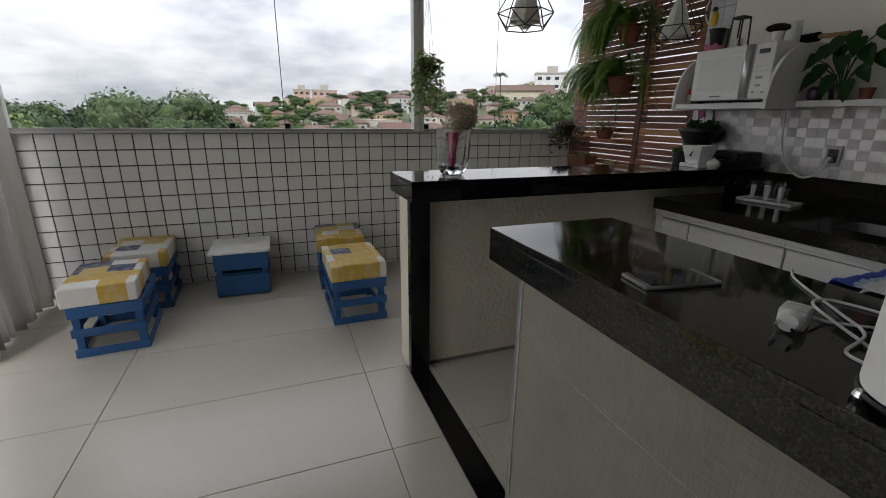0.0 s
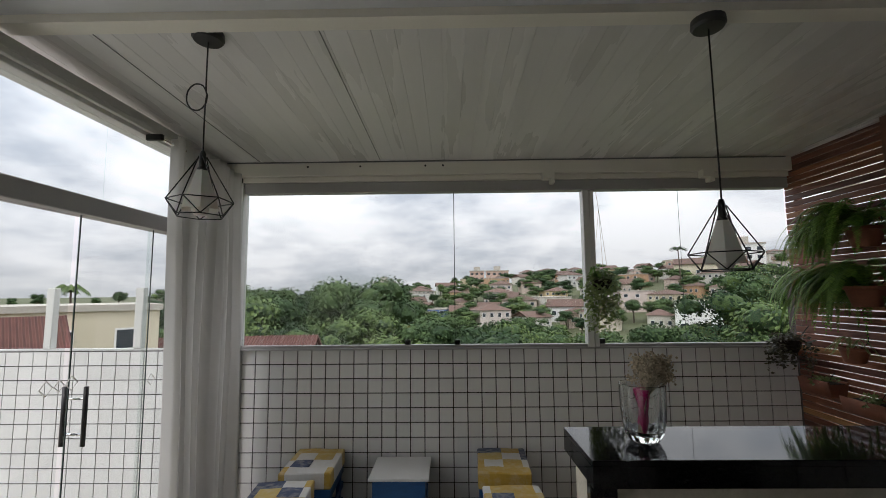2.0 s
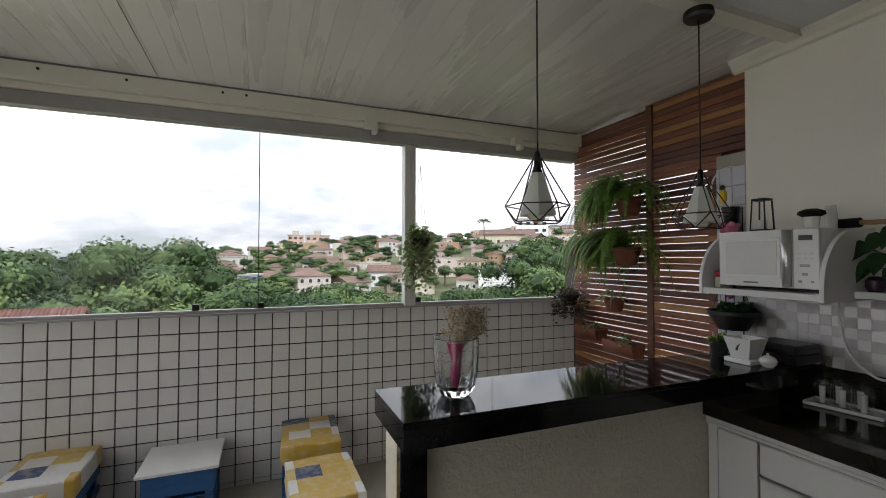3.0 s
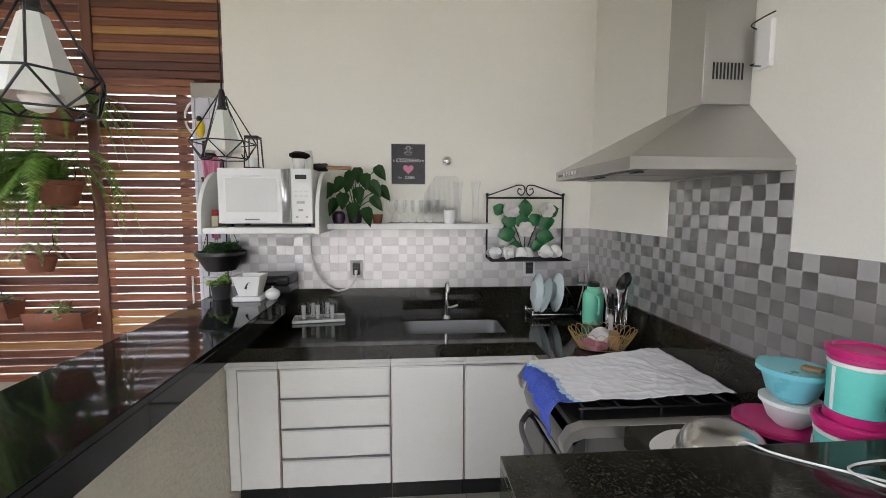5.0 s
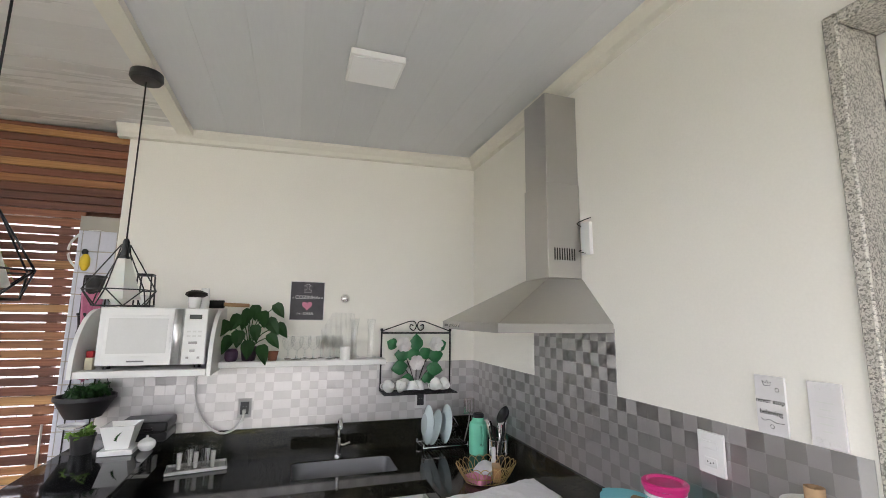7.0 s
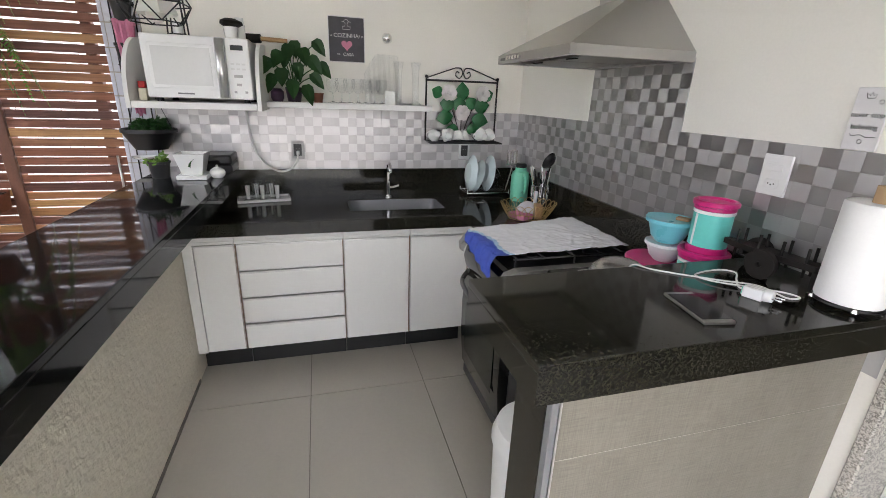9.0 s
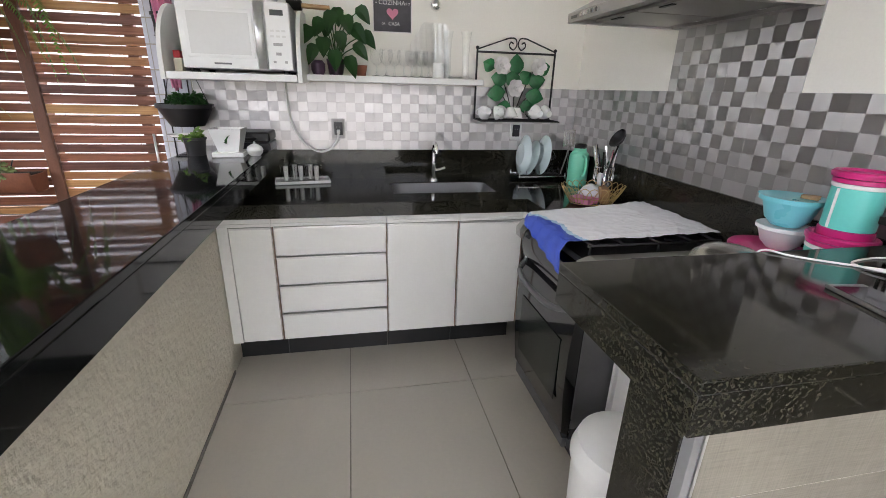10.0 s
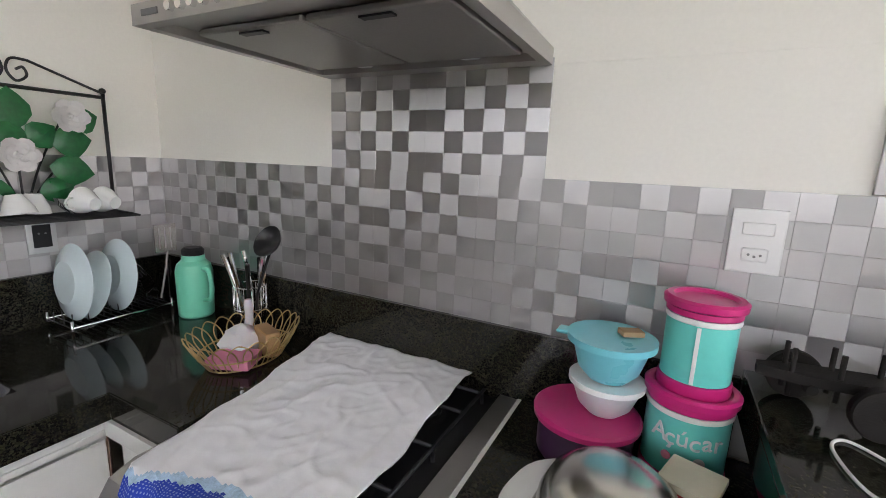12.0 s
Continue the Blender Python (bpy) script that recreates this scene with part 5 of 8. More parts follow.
def trailing(origin, n, down, out, rg):
    res = []
    for _ in range(n):
        a = rg.uniform(0, 6.28)
        r, dn = out * rg.uniform(0.3, 1.0), down * rg.uniform(0.25, 1.0)
        res.append(curve_points([origin, Vector(origin) + Vector((r * 0.7 * math.cos(a), r * 0.7 * math.sin(a), 0.05 * rg.random())), Vector(origin) + Vector((r * math.cos(a), r * math.sin(a), -dn * 0.5)),
                                 Vector(origin) + Vector((r * 0.95 * math.cos(a), r * 0.95 * math.sin(a), -dn))], 7))
    return res


wall_pot((2.540, 3.560, 1.130), 0.085, 0.090, "dark pot with trailing maroon foliage in the corner", leafy(bmesh.new(), trailing((-0.02, -0.02, 0.09), 30, 0.26, 0.16, rg), rg, 0.035), M_MAROON_LEAF, rg, pot_mat=M_SOIL)
for y, z, ln in ((3.38, 0.865, 0.26), (3.02, 0.800, 0.30)):
    t = thing("plant_trough", "terracotta trough with a small green plant on the screen", "planter", (2.615, y, z), group="troughs on the slatted screen")
    bm = bmesh.new()
    prism(bm, [(-0.05, 0.0), (0.05, 0.0), (0.072, 0.10), (0.060, 0.10), (0.055, 0.085), (-0.055, 0.085), (-0.060, 0.10), (-0.072, 0.10)], "y", -ln / 2, ln / 2)
    part("trough", bm, M_TERRA, t)
    part("soil", boxes((-0.054, 0.054, -ln / 2 + 0.01, ln / 2 - 0.01, 0.08, 0.088)), M_SOIL, t)
    part("foliage", leafy(bmesh.new(), trailing((0, 0, 0.09), 9, 0.02, 0.10, rg), rg, 0.03), M_PALE_LEAF, t, smooth=False)
    part("hook", bars([[(0.05, 0, 0.09), (0.09, 0, 0.14)]], 0.003, 5), M_BLACK_METAL, t)

# hanging planter by the window mullion
hp = thing("hanging_planter", "coconut-fibre hanging planter with trailing pale green vines", "hanging planter", (1.160, 3.540, 1.600))
part("bowl", turned([(0, 0), (0.040, 0.004), (0.066, 0.035), (0.076, 0.080), (0.068, 0.080), (0.058, 0.060), (0, 0.058)], 20), M_SOIL, hp, "brown fibre bowl")
part("cord", bars([[(0.07 * math.cos(a), 0.07 * math.sin(a), 0.078), (0, 0, 0.62)] for a in (0.4, 2.5, 4.6)] + [[(0, 0, 0.62), (0, 0.06, 0.80)]], 0.0013, 4), M_DRY, hp)
part("vines", leafy(bmesh.new(), trailing((0, 0, 0.08), 52, 0.44, 0.13, rg), rg, 0.042), M_PALE_LEAF, hp, smooth=False)
part("upright_leaves", leafy(bmesh.new(), trailing((0, 0, 0.08), 16, -0.12, 0.07, rg), rg, 0.032), M_FERN, hp, smooth=False)

# ---- kitchen: fitted furniture ----
TOP = 0.842
worktop = thing("sink_worktop", "polished black granite worktop with an upstand along both walls", "worktop", (2.35, 1.0, TOP))
def local(rows, o):
    return [(a - o[0], b - o[0], c - o[1], d - o[1], e - o[2], f - o[2]) for a, b, c, d, e, f in rows]


O = (2.35, 1.0, TOP)
for row in local([(2.055, 2.221, 0.03, 1.940, 0.790, TOP), (2.499, 2.628, 0.03, 1.940, 0.790, TOP), (2.221, 2.499, 0.03, 0.601, 0.790, TOP), (2.221, 2.499, 1.139, 1.940, 0.790, TOP),
                           (1.800, 2.0548, 0.03, 0.500, 0.790, TOP)], O):
    part("slab", boxes(row), M_GRANITE, worktop)
part("front_edge", boxes(*local([(2.050, 2.0545, 0.504, 1.940, 0.778, TOP - 0.001), (1.800, 2.0495, 0.5005, 0.505, 0.778, TOP - 0.001)], O), bev=0.001), M_GRANITE, worktop)
part("upstand", boxes(*local([(2.6285, 2.646, 0.022, 1.940, 0.80, 1.002)], O), bev=0.002), M_GRANITE, worktop)
part("upstand", boxes(*local([(0.836, 2.628, 0.005, 0.0215, 0.80, 1.002)], O), bev=0.002), M_GRANITE, worktop)
# rounded steel basin
bm = bmesh.new()
loops = []
for z, g in ((-0.004, 0.004), (-0.006, -0.002), (-0.012, -0.004), (-0.120, -0.018), (-0.140, -0.040), (-0.145, -0.09)):
    ring = []
    for i in range(48):
        a = 2 * math.pi * i / 48
        c, s = math.cos(a), math.sin(a)
        k = 0.28
        ring.append(bm.verts.new((2.360 + (0.139 + g) * math.copysign(abs(c) ** k, c), 0.870 + (0.269 + g) * math.copysign(abs(s) ** k, s), TOP + z)))
    loops.append(ring)
for p, q in zip(loops, loops[1:]):
    for i in range(48):
        bm.faces.new((p[i], p[(i + 1) % 48], q[(i + 1) % 48], q[i]))
bm.faces.new(loops[-1])
basin = solid("sink_basin", bm, M_BASIN, "rounded stainless steel sink basin set in the worktop", "sink")
part("drain", turned([(0, 0.004), (0.028, 0.004), (0.036, 0.0015), (0.038, 0.0)], 24, (2.36, 0.87, TOP - 0.145)), M_CHROME, basin)
tap = thing("faucet", "chrome sink faucet with swan neck and side lever", "faucet", (2.565, 0.880, TOP))
part("column", turned([(0, 0), (0.026, 0), (0.026, 0.008), (0.016, 0.014), (0.014, 0.09), (0.016, 0.095), (0.0, 0.10)], 20), M_CHROME, tap)
part("spout", tube(bmesh.new(), curve_points([(0, 0, 0.09), (0, 0, 0.165), (-0.020, 0.0, 0.200), (-0.055, 0.0, 0.205), (-0.080, 0, 0.180), (-0.084, 0, 0.160)], 6), 0.0105, 12), M_CHROME, tap)
part("lever", tube(bmesh.new(), [(0, 0, 0.055), (-0.01, -0.030, 0.058), (-0.02, -0.065, 0.072)], 0.008, 10), M_CHROME, tap)


def front(unit, name, x, y0, y1, z0, z1, o, handle=True):
    """A white door or drawer front with an aluminium pull along its top."""
    f = part(name, boxes((x - o[0], x + 0.018 - o[0], y0 - o[1], y1 - o[1], z0 + 0.005 - o[2], z1 - 0.012 - o[2]), bev=0.0015), M_WHITE_MDF, unit)
    if handle:
        part("handle", boxes((x - 0.004 - o[0], x + 0.0175 - o[0], y0 - o[1], y1 - o[1], z1 - 0.0115 - o[2], z1 - 0.002 - o[2]), bev=0.001), M_ALU, f, "aluminium edge pull")
    return f


def unit(name, label, y0, y1):
    o = (2.10, (y0 + y1) / 2, 0.0)
    t = thing(name, label, "kitchen cabinet", o, group="kitchen base cabinets")
    part("body", boxes((0.004, 0.50, y0 - o[1] + 0.001, y1 - o[1] - 0.001, 0.142, 0.735)), M_WHITE_MDF, t)
    part("kickboard", boxes((0.092, 0.110, y0 - o[1] + 0.001, y1 - o[1] - 0.001, 0.0, 0.1415)), M_BLACK_PLASTIC, t, "black kickboard")
    part("edge_band", boxes((-0.014, 0.003, y0 - o[1] - 0.0005, y0 - o[1] + 0.003, 0.145, 0.733)), M_EDGE_BAND, t, "thin brown edge band")
    part("top_channel", boxes((-0.030, 0.003, y0 - o[1] + 0.0005, y1 - o[1] - 0.0005, 0.7365, 0.777), (-0.034, -0.0305, y0 - o[1] + 0.0005, y1 - o[1] - 0.0005, 0.7375, 0.752)), M_ALU_WHITE, t, "pale aluminium channel under the worktop")
    return t, o


t, o = unit("base_cabinet", "narrow white base cabinet with plain door", 1.702, 1.936)
front(t, "door", 2.082, 1.708, 1.886, 0.145, 0.733, o)
part("filler", boxes((-0.016, 0.003, 1.890 - o[1], 1.9355 - o[1], 0.145, 0.733)), M_WHITE_MDF, t)
t, o = unit("drawer_cabinet", "white base cabinet with four drawers and aluminium pulls", 1.188, 1.701)
for i in range(4):
    z1 = 0.733 - i * 0.1475
    front(t, "drawer", 2.082, 1.194, 1.697, z1 - 0.1455, z1, o)
t, o = unit("base_cabinet", "white base cabinet with a single plain door", 0.836, 1.187)
front(t, "door", 2.082, 0.842, 1.184, 0.145, 0.733, o)
t, o = unit("base_cabinet", "white base cabinet with a single plain door", 0.50, 0.835)
front(t, "door", 2.082, 0.506, 0.831, 0.145, 0.733, o)
t = thing("corner_cabinet", "white corner panel beside the stove", "kitchen cabinet", (1.94, 0.25, 0), group="kitchen base cabinets")
part("body", boxes((-0.135, 0.136, -0.22, 0.228, 0.142, 0.735)), M_WHITE_MDF, t)
part("top_channel", boxes((-0.135, 0.1358, 0.229, 0.262, 0.7365, 0.777)), M_ALU_WHITE, t, "pale aluminium channel")
part("kickboard", boxes((-0.135, 0.136, 0.10, 0.12, 0, 0.1415)), M_BLACK_PLASTIC, t)

# low counter between stove and peninsula
side_top = thing("side_worktop", "polished speckled black granite counter beside the stove", "worktop", (0.96, 0.24, TOP - 0.05))
part("slab", boxes((-0.279, 0.286, -0.21, 0.232, 0, 0.05)), M_GRANITE, side_top)
part("front_edge", boxes((-0.279, 0.286, 0.2325, 0.237, -0.012, 0.049), bev=0.001), M_GRANITE, side_top)
t = thing("side_cabinet", "white cabinet with two doors under the side counter", "kitchen cabinet", (0.96, 0.22, 0), group="kitchen base cabinets")
part("body", boxes((-0.278, 0.284, -0.21, 0.205, 0.142, 0.735)), M_WHITE_MDF, t)
part("top_channel", boxes((-0.278, 0.284, 0.206, 0.240, 0.7365, 0.777), (-0.278, 0.284, 0.2405, 0.244, 0.7375, 0.752)), M_ALU_WHITE, t, "pale aluminium channel")
part("side_panel", boxes((0.2845, 0.297, -0.19, 0.236, 0.0, 0.838)), M_WHITE_MDF, t)
part("kickboard", boxes((-0.278, 0.284, 0.10, 0.12, 0, 0.1415)), M_BLACK_PLASTIC, t)
for x0, x1 in ((0.006, 0.281), (-0.276, 0.002)):
    d = part("door", boxes((x0, x1, 0.2065, 0.224, 0.145, 0.721), bev=0.0015), M_WHITE_MDF, t)
    part("handle", boxes((x0, x1, 0.207, 0.228, 0.7215, 0.731), bev=0.001), M_ALU, d, "aluminium edge pull")
part("edge_band", boxes((0.0025, 0.0055, 0.2065, 0.2235, 0.145, 0.733)), M_EDGE_BAND, t, "thin brown edge band")

# ---- stove and hood ----
SX, SY = 1.525, 0.325
stove = thing("stove", "grey steel and black glass cooker with cloth over the burners", "stove", (SX, SY, 0))
part("body", boxes((-0.258, 0.258, -0.295, 0.255, 0.06, 0.800), bev=0.006, seg=2), M_STOVE_GREY, stove)
part("plinth", boxes((-0.245, 0.245, -0.27, 0.225, 0.0, 0.0595)), M_BLACK_PLASTIC, stove)
bm = bmesh.new()
prism(bm, [(0.2555, 0.120), (0.285, 0.135), (0.300, 0.300), (0.302, 0.480), (0.292, 0.640), (0.2555, 0.655)], "x", -0.250, 0.250)
door = part("oven_door", bm, M_OVEN_GLASS, stove, "bowed black glass oven door")
part("window", boxes((-0.185, 0.185, 0.3025, 0.304, 0.24, 0.50)), M_DISPLAY, door)
part("handle", tube(bmesh.new(), curve_points([(-0.235, 0.285, 0.645), (-0.16, 0.338, 0.622), (0, 0.350, 0.614), (0.16, 0.338, 0.622), (0.235, 0.285, 0.645)], 6), 0.011, 10), M_STOVE_GREY, door, "bowed dark grey handle")
part("drawer_front", boxes((-0.250, 0.250, 0.256, 0.276, 0.062, 0.117), bev=0.004), M_STOVE_GREY, stove)
bm = bmesh.new()
prism(bm, [(0.2555, 0.660), (0.292, 0.668), (0.305, 0.720), (0.292, 0.770), (0.2555, 0.800)], "x", -0.252, 0.252)
panel = part("control_panel", bm, M_OVEN_GLASS, stove, "curved black control panel")
bm = bmesh.new()
prof = [(-0.295, 0.8005), (0.268, 0.8005), (0.300, 0.790), (0.318, 0.760), (0.312, 0.745), (0.326, 0.752), (0.330, 0.785), (0.305, 0.822), (0.262, 0.836), (-0.295, 0.836)]
bm.free()
for x0, x1 in ((-0.266, -0.224), (0.224, 0.266)):
    part("side_rail", prism(bmesh.new(), prof, "x", x0, x1), M_STEEL, stove, "polished steel side rail")
part("cooktop", boxes((-0.2235, 0.2235, -0.293, 0.285, 0.801, 0.826), bev=0.008, seg=2), M_BLACK_PLASTIC, stove, "black enamel cooktop")
for sx in (-0.105, 0.105):
    for sy in (-0.145, 0.120):
        part("burner", turned([(0, 0.842), (0.030, 0.842), (0.034, 0.838), (0.034, 0.830), (0.046, 0.826)], 24, (sx, sy, 0)), M_BLACK_METAL, stove)
for sx in (-0.105, 0.105):
    p = [[(sx - 0.09, y, 0.857), (sx + 0.09, y, 0.857)] for y in (-0.24, -0.145, -0.012, 0.120, 0.235)] + [[(x, -0.26, 0.857), (x, 0.255, 0.857)] for x in (sx - 0.09, sx, sx + 0.09)]
    p += [[(sx + a, y, 0.857), (sx + a, y, 0.826)] for a in (-0.09, 0.09) for y in (-0.25, -0.012, 0.245)]
    part("pan_support", bars(p, 0.0045, 5), M_BLACK_METAL, stove, "black wire pan support")

# cloth over the stove: white top with wrinkles, blue dotted end hanging over the front
bm = bmesh.new()
uv = bm.loops.layers.uv.new("weave")
NX, NY = 84, 124
grid, place = {}, {}
FLAT = 0.600
for i in range(NX + 1):
    for j in range(NY + 1):
        u, v = i / NX, j / NY
        # the length of cloth that hangs over the front edge grows towards the peninsula
        reach = 0.655 + 0.088 * (1 - u)
        s = reach * v
        x = (1.380 - 0.030 * v) * (1 - u) + (1.838 - 0.128 * v) * u + 0.006 * math.sin(9 * v) + 0.004 * math.sin(23 * v)
        fold = 1 - min(1.0, abs(noise.noise((x * 7 + s * 4 + 3, s * 5 - x * 3, 7))) * 6)
        fine = 1 - min(1.0, abs(noise.noise((x * 15 - s * 5, s * 13 + 4, 1))) * 5)
        wr = 0.0038 * fold ** 1.5 + 0.0024 * fine ** 1.5 + 0.0035 * noise.noise((x * 11, s * 9, 0)) + 0.0018 * noise.noise((x * 40, s * 34, 9))
        y, z = 0.024 + s, 0.868 + wr
        if s > FLAT:
            e = s - FLAT
            y, z = 0.024 + FLAT + min(0.036, e * 0.6) + 0.004 * math.sin(30 * u), 0.868 + wr - max(0.0, e - 0.03) * 0.95 - 0.3 * min(e, 0.03)
        grid[i, j] = bm.verts.new((x, y, z))
        place[i, j] = (x, s)
for i in range(NX):
    for j in range(NY):
        corners = ((i, j), (i + 1, j), (i + 1, j + 1), (i, j + 1))
        f = bm.faces.new([grid[c] for c in corners])
        for loop, c in zip(f.loops, corners):
            loop[uv].uv = place[c]
        u, s = (i + 0.5) / NX, place[i, j][1]
        hem = 0.527 + 0.062 * u + 0.016 * math.sin(7.5 * u + 0.6) + 0.008 * abs(math.sin(26 * u))
        f.material_index = 1 if s > hem + 0.020 else 2 if s > hem else 0
towel = solid("dish_towel", bm, M_TOWEL, "wrinkled white cloth with royal blue dotted end over the stove", "towel")
towel.data.materials.append(M_BLUE_DOTS)
towel.data.materials.append(surf("pale_blue_lace", (0.42, 0.58, 0.74), 0.9, var=0.25, scale=60, fine=300, bump=0.4))
sm = towel.modifiers.new("thickness", "SOLIDIFY")
sm.thickness, sm.offset = 0.0022, 1.0

hood = thing("range_hood", "stainless steel pyramid chimney hood over the stove", "range hood", (1.550, 0.0, 1.585))
hw, hd = 0.300, 0.492
bm = bmesh.new()
a = [bm.verts.new(p) for p in ((-hw, 0.002, 0.034), (hw, 0.002, 0.034), (hw, hd, 0.034), (-hw, hd, 0.034))]
cx0, cx1, cy = -0.117, 0.076, 0.168
b = [bm.verts.new(p) for p in ((cx0, 0.002, 0.222), (cx1, 0.002, 0.222), (cx1, cy, 0.222), (cx0, cy, 0.222))]
for i in range(4):
    bm.faces.new((a[i], a[(i + 1) % 4], b[(i + 1) % 4], b[i]))
bm.faces.new(b), bm.faces.new(a[::-1])
part("canopy", bm, M_STEEL, hood)
part("rim", boxes((-hw - 0.001, hw + 0.001, hd - 0.022, hd + 0.001, 0.0, 0.0335), (-hw - 0.001, -hw + 0.020, 0.002, hd - 0.0225, 0.0, 0.0335), (hw - 0.020, hw + 0.001, 0.002, hd - 0.0225, 0.0, 0.0335), (-hw + 0.0205, hw - 0.0205, 0.002, 0.05, 0.0, 0.0335)), M_STEEL, hood)
part("underside", boxes((-hw + 0.021, hw - 0.021, 0.051, hd - 0.023, 0.016, 0.030)), M_STEEL, hood)
for x0, x1 in ((-0.262, -0.004), (0.004, 0.262)):
    f = part("grease_filter", boxes((x0, x1, 0.085, 0.400, 0.004, 0.0155), bev=0.003), M_STEEL_DARK, hood, "mesh grease filter")
    part("latch", boxes(((x0 + x1) / 2 - 0.03, (x0 + x1) / 2 + 0.03, 0.375, 0.390, 0.0005, 0.0038)), M_BLACK_PLASTIC, f)
for x in (-0.14, 0.14):
    part("lamp", turned([(0, 0.010), (0.022, 0.010), (0.026, 0.013), (0.027, 0.0158)], 20, (x, 0.0675, 0)), M_DIFFUSER, hood, "small round hood lamp")
for i in range(5):
    x = 0.075 + 0.028 * i
    part("button", tube(bmesh.new(), [(x, hd + 0.001, 0.018), (x, hd + 0.010, 0.018)], 0.008, 12), M_CHROME, hood)
part("badge", boxes((0.225, 0.270, hd + 0.0012, hd + 0.003, 0.012, 0.022)), M_GREY_PRINT, hood)
part("chimney", boxes((cx0, cx1, 0.002, cy, 0.2225, 0.640), bev=0.002), M_STEEL, hood)
part("upper_chimney", boxes((cx0 + 0.004, cx1 - 0.004, 0.002, cy - 0.004, 0.6405, 1.058), bev=0.002), M_STEEL, hood)
for i in range(9):
    y = 0.034 + 0.0122 * i
    part("vent_slot", boxes((cx0 - 0.0012, cx0 - 0.0002, y, y + 0.006, 0.300, 0.352)), M_BLACK_PLASTIC, hood)
cover = solid("cable_cover", boxes((1.352, 1.408, 0.0005, 0.018, 1.905, 2.045), bev=0.004, seg=2), M_WHITE_PLASTIC, "white cable cover on the wall beside the chimney", "cable cover")
part("wire", bars([curve_points([(1.408, 0.010, 2.03), (1.417, 0.030, 2.045), (1.385, 0.022, 2.055), (1.345, 0.012, 2.060)], 5)], 0.0022, 5), M_DISPLAY, cover)
part("wire", bars([curve_points([(1.408, 0.010, 1.93), (1.417, 0.025, 1.925), (1.380, 0.020, 1.912)], 5)], 0.0018, 5), M_DISPLAY, cover)
ceil_lamp = thing("ceiling_lamp", "square white surface ceiling lamp, switched off", "ceiling lamp", (1.625, 0.90, ceil_z(0.90) - 0.004))
part("frame", boxes((-0.115, 0.115, -0.115, 0.115, -0.030, 0.0), bev=0.004), M_WHITE_PLASTIC, ceil_lamp)
part("diffuser", boxes((-0.103, 0.103, -0.103, 0.103, -0.0335, -0.0302), bev=0.001), M_DIFFUSER, ceil_lamp)

# ---- shelf wall ----
shelf = solid("wall_shelf", boxes((2.468, 2.6485, 0.636, 1.534, 1.356, 1.386), bev=0.002), M_WHITE_MDF, "white wall shelf holding glasses and a plant", "shelf")
mws = thing("microwave_shelf", "white wall bracket shelf with curved sides under the microwave", "shelf", (2.45, 1.82, 1.346))
part("board", boxes((-0.195, 0.198, -0.264, 0.266, 0, 0.030), bev=0.002), M_WHITE_MDF, mws)
for y0 in (-0.285, 0.267):
    bm = bmesh.new()
    prism(bm, [(-0.200, -0.002)] + [(-0.200 + 0.235 * (1 - math.cos(a)) , 0.050 + 0.262 * math.sin(a)) for a in [radians(9 * i) for i in range(11)]] + [(0.198, 0.325), (0.198, -0.002)], "y", y0, y0 + 0.018)
    part("side_panel", bm, M_WHITE_MDF, mws)
mw = thing("microwave", "white microwave oven on the wall shelf", "microwave", (2.46, 1.80, 1.3765))
part("casing", boxes((-0.140, 0.165, -0.225, 0.225, 0.016, 0.290), bev=0.006, seg=2), M_WHITE_PLASTIC, mw)
for sx in (-0.11, 0.13):
    for sy in (-0.19, 0.19):
        part("foot", turned([(0, 0), (0.016, 0), (0.014, 0.0158), (0, 0.0158)], 12, (sx, sy, 0)), M_BLACK_PLASTIC, mw)
d = part("door", boxes((-0.160, -0.1405, -0.120, 0.225, 0.018, 0.288), bev=0.006, seg=2), M_WHITE_PLASTIC, mw)
part("window_frame", boxes((-0.1630, -0.1602, -0.070, 0.200, 0.060, 0.252), bev=0.001), M_WHITE_PLASTIC, d)
part("window", boxes((-0.1645, -0.1631, -0.056, 0.186, 0.074, 0.238)), M_MW_WINDOW, d, "pale grey window")
bm = bmesh.new()
prism(bm, [(-0.162, -0.118), (-0.178, -0.112), (-0.180, -0.086), (-0.162, -0.078)], "z", 0.022, 0.284)
part("handle", bm, M_ALU, d, "curved silver handle")
part("maker_mark", boxes((-0.1618, -0.1602, 0.030, 0.100, 0.034, 0.041)), M_GREY_PRINT, d)
pn = part("control_panel", boxes((-0.160, -0.1405, -0.225, -0.1215, 0.018, 0.288), bev=0.004), M_WHITE_PLASTIC, mw)
part("display", boxes((-0.1618, -0.1602, -0.200, -0.145, 0.236, 0.258)), M_DISPLAY, pn)
for z in (0.172, 0.150):
    for y in (-0.196, -0.172, -0.148):
        part("button", boxes((-0.1615, -0.1602, y - 0.008, y + 0.008, z, z + 0.008)), M_ALU_WHITE, pn)
part("button", boxes((-0.1622, -0.1602, -0.188, -0.150, 0.116, 0.128)), M_ALU_GREY, pn)
part("button", boxes((-0.1622, -0.1602, -0.180, -0.158, 0.078, 0.090)), M_ALU_GREY, pn)
for y in (-0.198, -0.150):
    part("button", boxes((-0.1622, -0.1602, y - 0.006, y + 0.006, 0.046, 0.056)), M_ALU_GREY, pn)
sp = solid("spice_box", boxes((-0.02, 0.02, -0.016, 0.016, 0, 0.055), bev=0.002), M_CREAM, "small cream and red packet beside the microwave", "packet", (2.345, 2.055, 1.3765))
part("lid", boxes((-0.018, 0.018, -0.014, 0.014, 0.0555, 0.085), bev=0.002), M_RED, sp)

